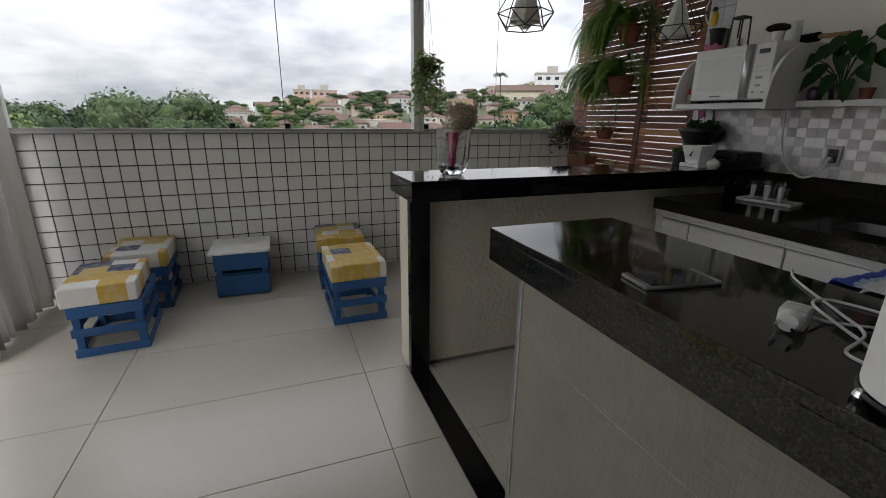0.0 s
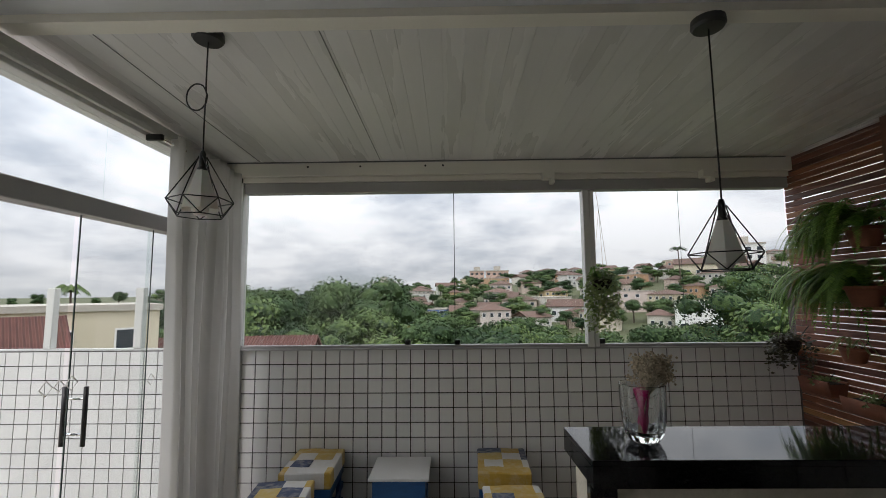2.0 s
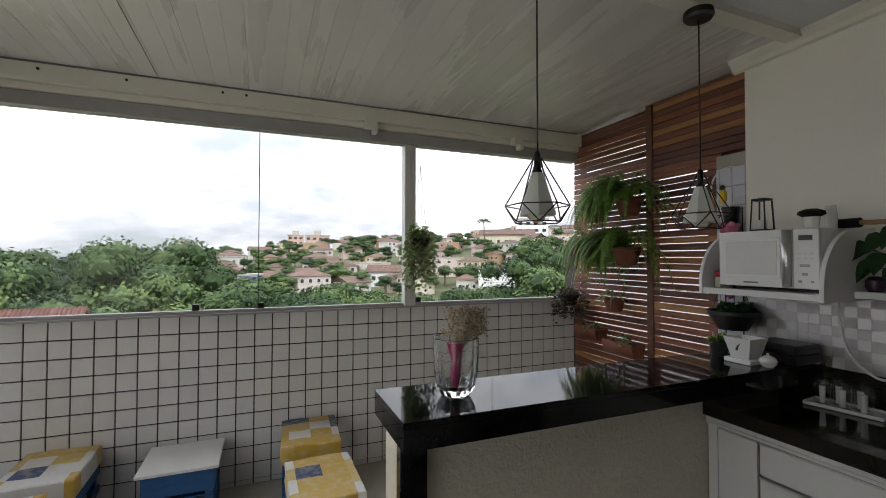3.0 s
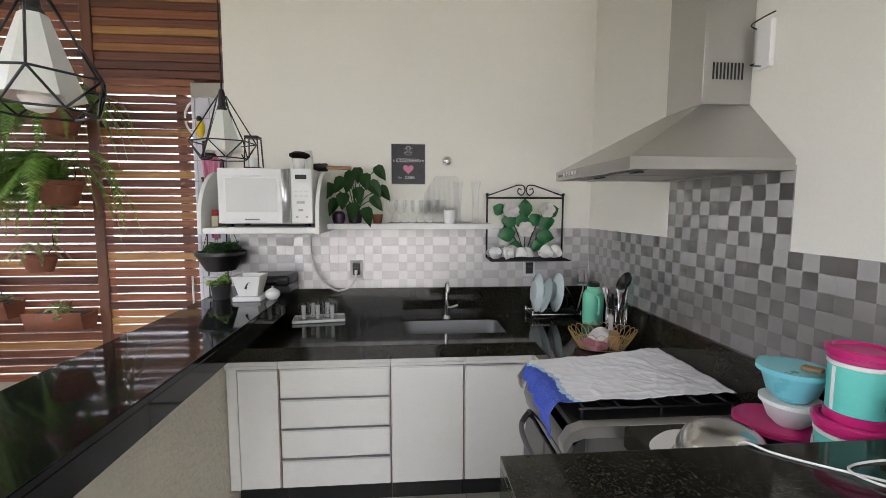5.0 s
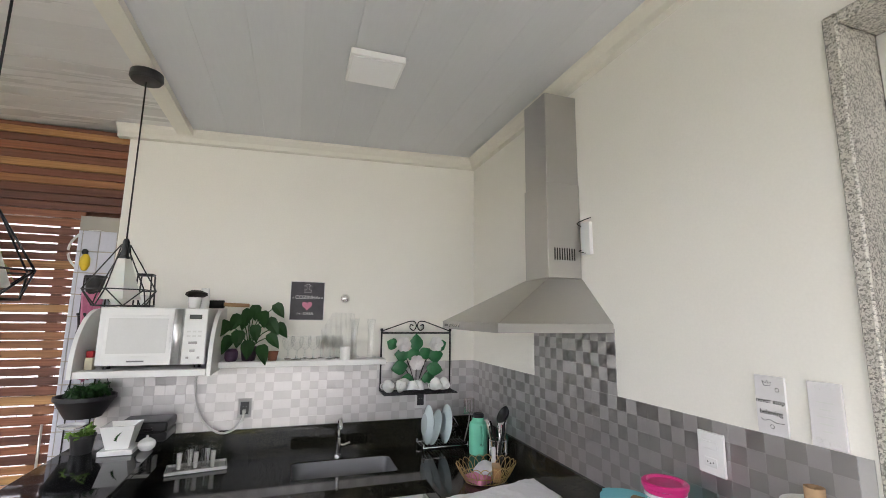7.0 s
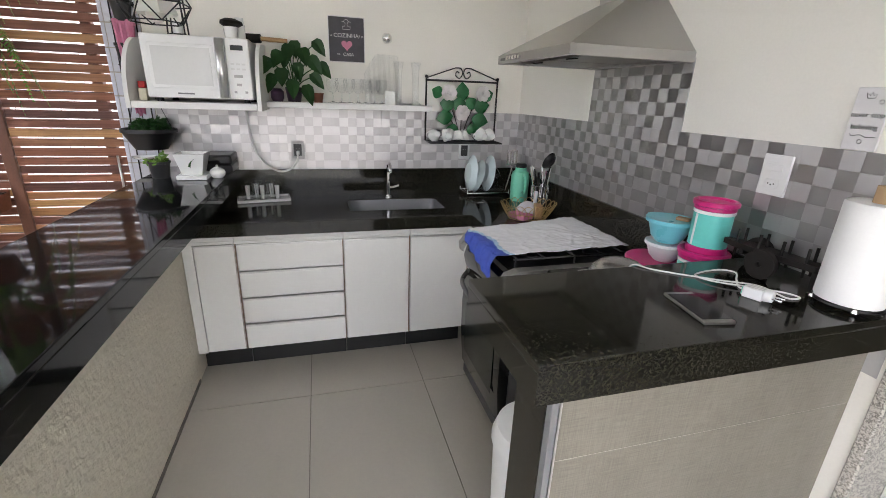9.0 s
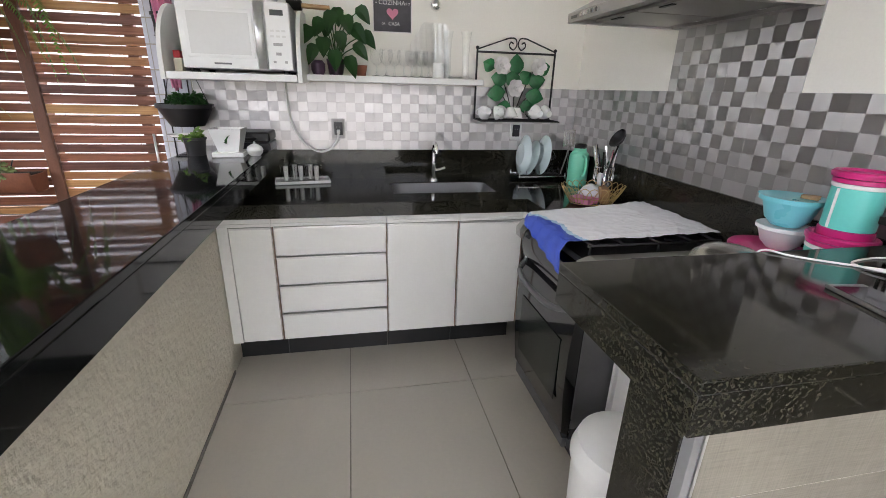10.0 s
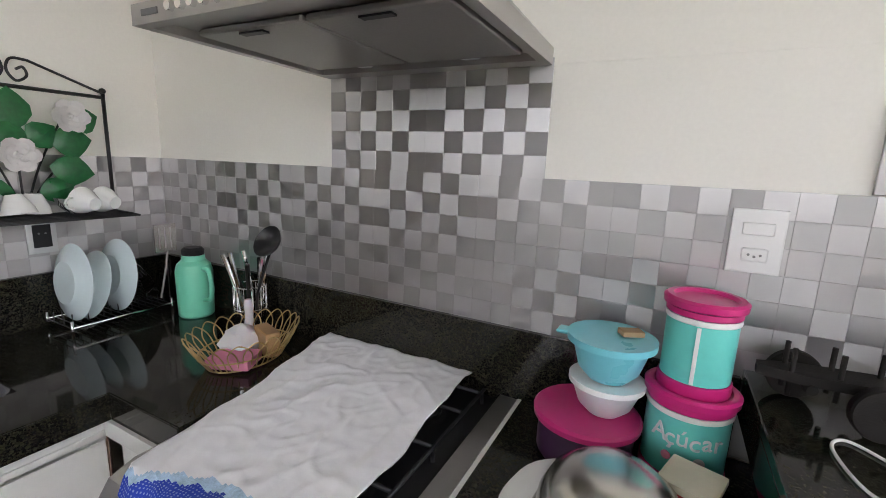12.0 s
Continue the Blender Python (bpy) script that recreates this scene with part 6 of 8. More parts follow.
lantern = thing("candle_lantern", "black metal lantern with glass sides on the microwave", "lantern", (2.44, 1.895, 1.667))
part("base", boxes((-0.040, 0.040, -0.040, 0.040, 0, 0.012), bev=0.003), M_BLACK_METAL, lantern)
part("top", boxes((-0.034, 0.034, -0.034, 0.034, 0.158, 0.170), bev=0.003), M_BLACK_METAL, lantern)
for sx in (-1, 1):
    for sy in (-1, 1):
        part("post", bars([[(sx * 0.036, sy * 0.036, 0.012), (sx * 0.030, sy * 0.030, 0.158)]], 0.0045, 4), M_BLACK_METAL, lantern)
part("candle", turned([(0, 0.0125), (0.022, 0.0125), (0.022, 0.06), (0, 0.062)], 16), M_CERAMIC, lantern)
cup = thing("coffee_cup", "white cup with dark rim on the microwave", "cup", (2.41, 1.660, 1.667))
part("cup_body", turned([(0, 0), (0.026, 0), (0.033, 0.055), (0.030, 0.055), (0.024, 0.006), (0, 0.006)], 22), M_CERAMIC, cup)
part("ornament", turned([(0, 0.056), (0.034, 0.056), (0.050, 0.066), (0.046, 0.080), (0.020, 0.092), (0, 0.094)], 16, wave=lambda a, z: 1 + 0.18 * math.sin(3 * a)), M_DARK_WOOD, cup, "dark carved figure")
canister = solid("white_shaker", turned([(0, 0), (0.024, 0), (0.024, 0.075), (0.020, 0.084), (0.020, 0.108), (0, 0.110)], 20), M_CERAMIC, "white ceramic shaker on the microwave", "shaker", (2.50, 1.630, 1.667))
pin = thing("rolling_pin", "light wooden rolling pin on top of the microwave", "rolling pin", (2.54, 1.56, 1.690))
part("roller", tube(bmesh.new(), [(0.01, 0.10, 0), (0.0, -0.02, 0.002)], 0.022, 14), M_DARK_WOOD, pin)
part("handle", tube(bmesh.new(), curve_points([(0, -0.02, 0.002), (0, -0.06, 0.0), (0, -0.13, -0.002), (0, -0.15, -0.002)], 4), 0.011, 10), M_LIGHT_WOOD, pin, "light wooden handle")

# plant and glassware on the shelf
rg = random.Random(14)
plant = thing("shelf_plant", "potted plant with large dark green heart-shaped leaves on the shelf", "potted plant", (2.545, 1.395, 1.3865))
part("pot", turned([(0, 0), (0.034, 0), (0.046, 0.075), (0.042, 0.075), (0.036, 0.066), (0, 0.064)], 20), M_PURPLE, plant, "dark pot")
STEMS = [(-0.05, 0.120, 0.20), (-0.06, 0.060, 0.235), (-0.07, 0.010, 0.265), (-0.05, -0.060, 0.255), (-0.03, -0.130, 0.300), (-0.06, -0.100, 0.215), (-0.08, -0.03, 0.180), (-0.09, 0.050, 0.150), (-0.07, -0.110, 0.135), (-0.09, 0.000, 0.095),
         (-0.05, 0.100, 0.120), (-0.02, -0.020, 0.290), (-0.08, -0.070, 0.070), (-0.04, -0.150, 0.190), (0.0, 0.03, 0.24)]
for dx, dy, dz in STEMS:
    tip = Vector((dx, dy, dz))
    st = part("stem", tube(bmesh.new(), curve_points([(rg.uniform(-.012, .012), rg.uniform(-.012, .012), 0.06), (dx * 0.4, dy * 0.4, dz * 0.75), tip], 5), 0.0028, 5), M_DEEP_LEAF, plant)
    ln, wd = rg.uniform(0.080, 0.105), rg.uniform(0.030, 0.038)
    d = Vector((-0.35 + rg.uniform(-.2, .2), dy * 3.5 + rg.uniform(-.2, .2), -0.75)).normalized()
    s = d.cross(Vector((-1, 0, 0.15))).normalized()
    n = s.cross(d)
    bm = bmesh.new()
    outline = [(-0.12, 0.0), (-0.20, 0.55), (0.02, 0.98), (0.30, 0.92), (0.62, 0.58), (0.86, 0.22), (1.0, 0.0)]
    mid = [bm.verts.new(tip + d * ln * f - n * 0.006 * math.sin(3 * f)) for f, _ in outline]
    for side in (-1, 1):
        rim = [bm.verts.new(tip + d * ln * f + s * side * wd * w + n * (0.008 * w)) for f, w in outline[1:-1]]
        edge = [mid[0]] + rim + [mid[-1]]
        for k in range(len(edge) - 1):
            q = [mid[k], mid[k + 1], edge[k + 1], edge[k]]
            q = [v for i, v in enumerate(q) if v not in q[:i]]
            if len(q) > 2:
                bm.faces.new(q)
    part("leaf", bm, M_DEEP_LEAF, plant)
solid("purple_jar", turned([(0, 0), (0.026, 0), (0.034, 0.02), (0.034, 0.05), (0.022, 0.066), (0, 0.068)], 22), M_PURPLE, "small dark purple round jar on the shelf", "jar", (2.515, 1.480, 1.3865))
solid("terracotta_pot", turned([(0, 0), (0.022, 0), (0.030, 0.045), (0.032, 0.05), (0.028, 0.05), (0.024, 0.04), (0, 0.04)], 20), M_TERRA, "small terracotta pot on the shelf", "pot", (2.520, 1.270, 1.3865))
glass = thing("wine_glass", "stemmed clear drinking glass on the shelf", "glass", (2.56, 1.19, 1.3865), group="stemmed glasses on the shelf")
part("bowl", turned([(0.004, 0.052), (0.018, 0.060), (0.030, 0.080), (0.034, 0.102), (0.031, 0.132)], 24), M_FINE_GLASS, glass)
part("stem", turned([(0, 0), (0.028, 0.0), (0.028, 0.003), (0.006, 0.008), (0.004, 0.03), (0.004, 0.0515), (0, 0.0515)], 20), M_CAST_GLASS, glass)
for i, (x, y) in enumerate(((2.53, 1.142), (2.585, 1.096), (2.545, 1.050), (2.59, 1.004), (2.535, 0.958), (2.580, 0.914))):
    copy_thing(glass, pose(x, y, 1.3865))
solid("candle_jar", turned([(0, 0), (0.028, 0), (0.030, 0.004), (0.030, 0.072), (0.026, 0.074), (0, 0.066)], 24), M_CERAMIC, "white candle in a jar on the shelf", "candle", (2.515, 0.872, 1.3865))
swirl = lambda a, z: 1 + 0.16 * math.sin(12 * a + 26 * z)
dish = thing("glass_dish", "large fluted clear glass dish leaning against the wall", "glass dish", (2.610, 0.890, 1.3865))
bm = bmesh.new()
rim = []
for i in range(29):
    u = -0.115 + 0.0075 * i
    top = 0.270 * min(1.0, 0.35 + (1 - abs(i / 2 - 9) / 12))
    x = -0.007 + 0.0022 * math.sin(i * math.pi / 2)
    rim.append([bm.verts.new(p) for p in ((x, -u, 0.0), (x - 0.004, -u * 0.95 + 0.012, top), (x, -u * 0.95 + 0.012, top), (x + 0.004, -u, 0.0))])
for r0, r1 in zip(rim, rim[1:]):
    for k in range(4):
        bm.faces.new((r0[k], r1[k], r1[(k + 1) % 4], r0[(k + 1) % 4]))
bm.faces.new(rim[0][::-1]), bm.faces.new(rim[-1])
bmesh.ops.recalc_face_normals(bm, faces=bm.faces)
part("dish_body", bm, M_CRYSTAL, dish)
tall = lambda a, z: 1 + 0.10 * math.sin(z * 230)
for y, h in ((0.815, 0.235), (0.715, 0.235)):
    solid("tall_glass", turned([(0, 0), (0.034, 0.0), (0.034, 0.006), (0.020, 0.018), (0.019, 0.10), (0.021, 0.19), (0.032, h)], 28, wave=tall), M_CRYSTAL, "tall ribbed clear glass vase on the shelf", "vase", (2.57, y, 1.3865), group="tall vases on the shelf")
solid("trinket_dish", turned([(0, 0), (0.03, 0), (0.042, 0.010), (0.038, 0.010), (0.028, 0.004), (0, 0.004)], 20), M_CHROME, "small metal dish on the shelf", "dish", (2.52, 0.780, 1.3865))
ball = thing("wall_hook", "round chrome ball hook on the kitchen wall", "wall hook", (2.6495, 0.875, 1.742))
part("stem", bars([[(0, 0, 0), (-0.02, 0, 0)]], 0.006, 8), M_CHROME, ball)
part("ball", turned([(0, -0.030), (0.012, -0.0275), (0.0212, -0.0212), (0.0275, -0.012), (0.030, 0), (0.0275, 0.012), (0.0212, 0.0212), (0.012, 0.0275), (0, 0.030)], 24, (-0.036, 0, 0)), M_CHROME, ball)

# sign above the shelf
sign = thing("kitchen_sign", "dark square sign with white words and a pink heart", "sign", (2.6495, 1.0975, 1.7245))
part("board", boxes((-0.006, 0, -0.0965, 0.0965, -0.1135, 0.1135), bev=0.001), M_SLATE, sign)
part("border", boxes((-0.0055, 0, -0.1005, -0.0967, -0.1175, 0.1175), (-0.0055, 0, 0.0967, 0.1005, -0.1175, 0.1175), (-0.0055, 0, -0.0966, 0.0966, 0.1137, 0.1175), (-0.0055, 0, -0.0966, 0.0966, -0.1175, -0.1137)), M_PRINT_WHITE, sign, "narrow white border")
face = Matrix(((0, 0, -1, 0), (-1, 0, 0, 0), (0, 1, 0, 0), (0, 0, 0, 1)))
letters("words", "COZINHA", 0.030, M_PRINT_WHITE, sign, Matrix.Translation((-0.0065, 0.002, 0.020)) @ face)
letters("words", "A", 0.015, M_PRINT_WHITE, sign, Matrix.Translation((-0.0065, 0.083, 0.018)) @ face)
letters("words", "É O", 0.015, M_PRINT_WHITE, sign, Matrix.Translation((-0.0065, -0.080, 0.018)) @ face)
letters("words", "DA", 0.014, M_PRINT_WHITE, sign, Matrix.Translation((-0.0065, 0.047, -0.078)) @ face)
letters("words", "CASA", 0.024, M_PRINT_WHITE, sign, Matrix.Translation((-0.0065, -0.008, -0.077)) @ face)
bm = bmesh.new()
heart = []
for i in range(28):
    a = 2 * math.pi * i / 28
    heart.append((0.0019 * 16 * math.sin(a) ** 3, -0.028 + 0.0019 * (13 * math.cos(a) - 5 * math.cos(2 * a) - 2 * math.cos(3 * a) - math.cos(4 * a))))
prism(bm, heart, "x", -0.0075, -0.0062)
part("heart", bm, M_PRINT_PINK, sign)
part("hat_outline", bars([arc((-0.0066, 0.018, 0.078), 0.013, 60, 290, 8, "yz"), arc((-0.0066, 0.0, 0.086), 0.015, 10, 170, 8, "yz"), arc((-0.0066, -0.018, 0.078), 0.013, -110, 120, 8, "yz"),
                          [(-0.0066, 0.022, 0.066), (-0.0066, 0.020, 0.052), (-0.0066, -0.020, 0.052), (-0.0066, -0.022, 0.066)]], 0.0011, 4), M_PRINT_WHITE, sign)

# flower rack on the wall
rack = thing("flower_rack", "black wrought-iron wall rack with white metal roses and green leaves", "wall rack", (2.60, 0.410, 1.180))
YL, YR, ZT = 0.228, -0.228, 0.365
part("frame", bars([[(0.02, YL, 0), (0.02, YL, ZT)], [(0.02, YR, 0), (0.02, YR, ZT)], [(0.02, YL, ZT - 0.012), (0.02, YR, ZT - 0.012)]], 0.0055, 8), M_BLACK_METAL, rack)
part("crest", bars([[(0.02, YL, ZT), (0.02, 0.05, ZT + 0.062)], [(0.02, YR, ZT), (0.02, -0.05, ZT + 0.062)]]
                   + [curve_points([(0.02, s * 0.05, ZT + 0.062), (0.02, s * 0.015, ZT + 0.060), (0.02, s * 0.004, ZT + 0.030), (0.02, s * 0.022, ZT + 0.004), (0.02, s * 0.046, ZT + 0.020), (0.02, s * 0.040, ZT + 0.042), (0.02, s * 0.024, ZT + 0.034)], 5) for s in (-1, 1)], 0.0038, 6), M_BLACK_METAL, rack)
for y in (YL, YR):
    part("finial", turned([(0, -0.010), (0.008, -0.006), (0.010, 0), (0.008, 0.006), (0, 0.010)], 12, (0.02, y, ZT + 0.008)), M_BLACK_METAL, rack)
shelf_bars = [[(0.02, YL, 0), (0.02, YR, 0)], [(-0.125, YL, -0.004), (-0.125, YR, -0.004)], [(0.02, YL, 0), (-0.125, YL, -0.004)], [(0.02, YR, 0), (-0.125, YR, -0.004)]]
shelf_bars += [[(0.02 - 0.0242 * k, YL, -0.0007 * k), (0.02 - 0.0242 * k, YR, -0.0007 * k)] for k in range(1, 6)]
part("shelf_grid", bars(shelf_bars, 0.0032, 6), M_BLACK_METAL, rack)
part("stalk", bars([curve_points([(0.012, 0, 0.005), (0.008, y * 0.4, z * 0.5), (0.002, y, z)], 6) for y, z in ((0.115, 0.285), (-0.110, 0.285), (0.005, 0.185), (0.13, 0.20), (-0.13, 0.19))], 0.003, 5), M_BLACK_METAL, rack)


def tin_leaf(y, z, ang, ln, wd):
    bm = bmesh.new()
    a = radians(ang)
    d, s = Vector((0, -math.cos(a), math.sin(a))), Vector((0, math.sin(a), math.cos(a)))
    o = Vector((-0.004, y, z))
    prof = [(0.0, 0.0), (0.15, 0.55), (0.38, 0.95), (0.6, 0.92), (0.82, 0.5), (1.0, 0.0)]
    mid = [bm.verts.new(o + d * ln * f + Vector((-0.012 * math.sin(math.pi * f), 0, 0))) for f, _ in prof]
    for k in (-1, 1):
        rim = [mid[0]] + [bm.verts.new(o + d * ln * f + s * k * 1.3 * wd * w) for f, w in prof[1:-1]] + [mid[-1]]
        for i in range(len(prof) - 1):
            q = [mid[i], mid[i + 1], rim[i + 1], rim[i]]
            q = [v for j, v in enumerate(q) if v not in q[:j]]
            bm.faces.new(q)
    return part("leaf", bm, M_METAL_LEAF, rack, "green painted tin leaf")


for row in ((0.005, 0.235, 92, 0.115, 0.036), (0.130, 0.270, 155, 0.075, 0.030), (-0.120, 0.265, 20, 0.080, 0.032), (0.05, 0.215, 175, 0.100, 0.036), (-0.07, 0.205, 8, 0.105, 0.038), (0.06, 0.150, 190, 0.110, 0.036),
            (-0.060, 0.140, -12, 0.115, 0.036), (0.03, 0.170, 80, 0.100, 0.038), (0.02, 0.060, 170, 0.085, 0.030), (-0.03, 0.060, 15, 0.090, 0.030), (-0.02, 0.20, 40, 0.085, 0.032)):
    tin_leaf(*row)
for y, z in ((0.095, 0.285), (-0.120, 0.285), (0.008, 0.170)):
    rose = part("rose", turned([(0, 0), (0.010, 0), (0.014, 0.010), (0.008, 0.020), (0, 0.020)], 12, (-0.016, y, z - 0.010)), M_ROSE, rack, "white metal rose")
    for ring, (n, r, tilt) in enumerate(((6, 0.040, 0.012), (5, 0.028, 0.024), (3, 0.016, 0.034))):
        for i in range(n):
            a = 2 * math.pi * (i + 0.5 * ring) / n
            bm = bmesh.new()
            c = Vector((-0.012 - tilt * 0.6, y + r * 0.62 * math.cos(a), z + r * 0.62 * math.sin(a)))
            u, v = Vector((0, math.cos(a), math.sin(a))), Vector((0, -math.sin(a), math.cos(a)))
            k = r * 0.62
            ctr = bm.verts.new(c + Vector((0.004, 0, 0)))
            rim = [bm.verts.new(c + u * k * math.cos(b) + v * k * 0.95 * math.sin(b) + Vector((-0.008 * math.cos(b) - 0.003 * math.sin(2 * b), 0, 0))) for b in [2 * math.pi * j / 10 for j in range(10)]]
            for j in range(10):
                bm.faces.new((ctr, rim[j], rim[(j + 1) % 10]))
            part("petal", bm, M_ROSE, rose)


def teacup(at, turn, tilt, label="white china cup with gilt pattern lying on the wire rack"):
    t = thing("teacup", label, "cup", at, group="cups on the wall rack", turn=turn)
    bm = turned([(0, 0), (0.018, 0), (0.020, 0.004), (0.036, 0.036), (0.040, 0.052), (0.037, 0.052), (0.032, 0.034), (0.016, 0.007), (0, 0.006)], 26)
    bmesh.ops.rotate(bm, verts=bm.verts, cent=(0, 0, 0.026), matrix=Matrix.Rotation(radians(tilt), 3, "Y"))
    part("cup_body", bm, M_CERAMIC, t)
    bm = tube(bmesh.new(), arc((0, 0.048, 0.026), 0.016, -110, 110, 10, "yz"), 0.0032, 6)
    part("cup_handle", bm, M_CERAMIC, t)
    return t


for x, y, tn, ti in ((2.545, 0.590, 10, 105), (2.520, 0.520, 60, 100), (2.575, 0.500, -20, 95), (2.530, 0.455, 200, 170), (2.555, 0.410, 40, 175)):
    teacup((x, y, 1.1955), tn, ti)
for x, y in ((2.500, 0.305), (2.505, 0.250)):
    teacup((x, y, 1.1955), 15, 80, "small white cup lying on the wire rack")
solid("steel_bowl", turned([(0, 0), (0.030, 0.0), (0.052, 0.022), (0.060, 0.045), (0.057, 0.045), (0.048, 0.024), (0, 0.004)], 30), M_CHROME, "small shiny steel bowl on the wire rack", "bowl", (2.565, 0.300, 1.186))

# sockets
def socket(at, mat, label, inner):
    t = thing("power_socket", label, "socket", at)
    part("plate", boxes((-0.008, 0, -0.036, 0.036, -0.052, 0.052), bev=0.003, seg=2), mat, t)
    part("insert", boxes((-0.0105, -0.0082, -0.022, 0.022, -0.034, 0.034), bev=0.001), inner, t)
    for dy in (-0.008, 0.008):
        part("pin_hole", bars([[(-0.0112, dy, 0.008), (-0.0106, dy, 0.008)]], 0.003, 8), M_GREY_PRINT, t)
    return t


s1 = socket((2.6455, 1.402, 1.116), M_ALU_GREY, "black power socket in a metal plate with a plug", M_BLACK_PLASTIC)
part("plug", boxes((-0.032, -0.0108, -0.009, 0.009, -0.026, -0.004), bev=0.003), M_ALU_WHITE, s1, "pale plug")
socket((2.6455, 0.372, 1.114), M_ALU, "power socket with black insert below the rack", M_BLACK_PLASTIC)
solid("power_cable", bars([curve_points([(2.605, 1.402, 1.100), (2.600, 1.408, 1.060), (2.600, 1.450, 1.010), (2.602, 1.520, 1.000), (2.605, 1.600, 1.060), (2.606, 1.640, 1.150), (2.600, 1.652, 1.250), (2.600, 1.655, 1.345)], 8)], 0.0058, 8), M_ALU_WHITE, "white power cable hanging from the microwave to the socket", "cable")
sw = thing("switch_plate", "white wall plate with a switch and a socket", "switch", (0.8515, 0.0055, 1.261))
part("plate", boxes((-0.0415, 0.0415, 0, 0.009, -0.058, 0.058), bev=0.003, seg=2), M_WHITE_PLASTIC, sw)
part("rocker", boxes((-0.024, 0.024, 0.0092, 0.012, 0.012, 0.034), bev=0.001), M_WHITE_PLASTIC, sw)
ins = part("socket_insert", boxes((-0.020, 0.020, 0.0092, 0.0115, -0.036, -0.012), bev=0.002), M_WHITE_PLASTIC, sw)
for dx, dz in ((-0.009, -0.024), (0.009, -0.024), (0, -0.027)):
    part("pin_hole", bars([[(dx, 0.0116, dz), (dx, 0.0122, dz)]], 0.0024, 8), M_GREY_PRINT, ins)

# plaques
pl = thing("wall_plaque", "small white plaque with handwritten black words", "plaque", (0.6705, 0.0008, 1.4265), group="white plaques on the wall")
part("board", boxes((-0.0375, 0.0375, 0, 0.008, -0.0725, 0.0725), bev=0.001), M_PRINT_WHITE, pl)
turn_s = Matrix(((-1, 0, 0, 0), (0, 0, 1, 0), (0, 1, 0, 0), (0, 0, 0, 1)))
letters("words", "never stop", 0.0165, M_DISPLAY, pl, Matrix.Translation((0, 0.0084, 0.010)) @ turn_s)
letters("words", "believing", 0.0165, M_DISPLAY, pl, Matrix.Translation((0, 0.0084, -0.018)) @ turn_s)
part("flourish", bars([curve_points([(0.026, 0.0086, -0.034), (0.020, 0.0086, -0.040), (0.004, 0.0086, -0.036), (-0.010, 0.0086, -0.041), (-0.030, 0.0086, -0.040)], 5), arc((0.0, 0.0086, -0.052), 0.005, 0, 330, 10, "xz"),
                       [(0.012, 0.0086, 0.048), (0.016, 0.0086, 0.060), (0.008, 0.0086, 0.054), (0.004, 0.0086, 0.062), (0.001, 0.0086, 0.054), (-0.006, 0.0086, 0.058), (-0.003, 0.0086, 0.048), (0.012, 0.0086, 0.048)], arc((-0.020, 0.0086, 0.040), 0.005, 0, 330, 6, "xz")], 0.0007, 4), M_DISPLAY, pl)
pl2 = thing("wall_plaque", "small white plaque with faint grey lines of writing", "plaque", (0.546, 0.0008, 1.4275), group="white plaques on the wall")
part("board", boxes((-0.035, 0.035, 0, 0.008, -0.0725, 0.0725), bev=0.001), M_PRINT_WHITE, pl2)
for i in range(5):
    w = (0.018, 0.012, 0.020, 0.014, 0.010)[i]
    part("text_line", boxes((-w, w, 0.0082, 0.0086, 0.026 - 0.016 * i, 0.029 - 0.016 * i)), M_ALU_WHITE, pl2)
for x, z, r in ((0.020, -0.058, 0.006), (0.006, -0.062, 0.008), (-0.016, -0.060, 0.006), (0.012, 0.060, 0.006), (-0.010, 0.062, 0.005)):
    part("flower_motif", bars([arc((x, 0.0085, z), r, 0, 340, 8, "xz")], 0.0006, 4), M_ALU_WHITE, pl2)

# ---- on the worktop ----
tray = thing("glass_tray", "white tray of glass mugs on the worktop", "tray", (2.535, 1.600, TOP + 0.0005), turn=8)
bm = boxes((-0.062, 0.062, -0.135, 0.135, 0.0, 0.008), (-0.068, -0.0622, -0.14, 0.14, 0.002, 0.018), (0.0622, 0.068, -0.14, 0.14, 0.002, 0.018), (-0.062, 0.062, -0.141, -0.1352, 0.002, 0.018), (-0.062, 0.062, 0.1352, 0.141, 0.002, 0.018), bev=0.002)
part("tray_base", bm, M_CERAMIC, tray)
mug = thing("glass_mug", "clear glass mug on the white tray", "mug", (2.51, 1.680, TOP + 0.0095), group="glass mugs on the tray")
part("mug_body", turned([(0, 0), (0.028, 0), (0.030, 0.003), (0.034, 0.108)], 26), M_FINE_GLASS, mug)
part("mug_handle", tube(bmesh.new(), arc((0, -0.032, 0.055), 0.026, -100, 100, 10, "yz")[::-1], 0.0042, 8), M_FINE_GLASS, mug)
part("base", turned([(0, 0.0055), (0.010, 0.0055), (0.013, 0.082), (0, 0.084)], 18), M_CERAMIC, mug, "pale contents")
for x, y, a in ((2.515, 1.605, 20), (2.560, 1.640, -15), (2.510, 1.525, 40), (2.560, 1.560, 180)):
    copy_thing(mug, pose(x, y, TOP + 0.0095, 0, 0, a))

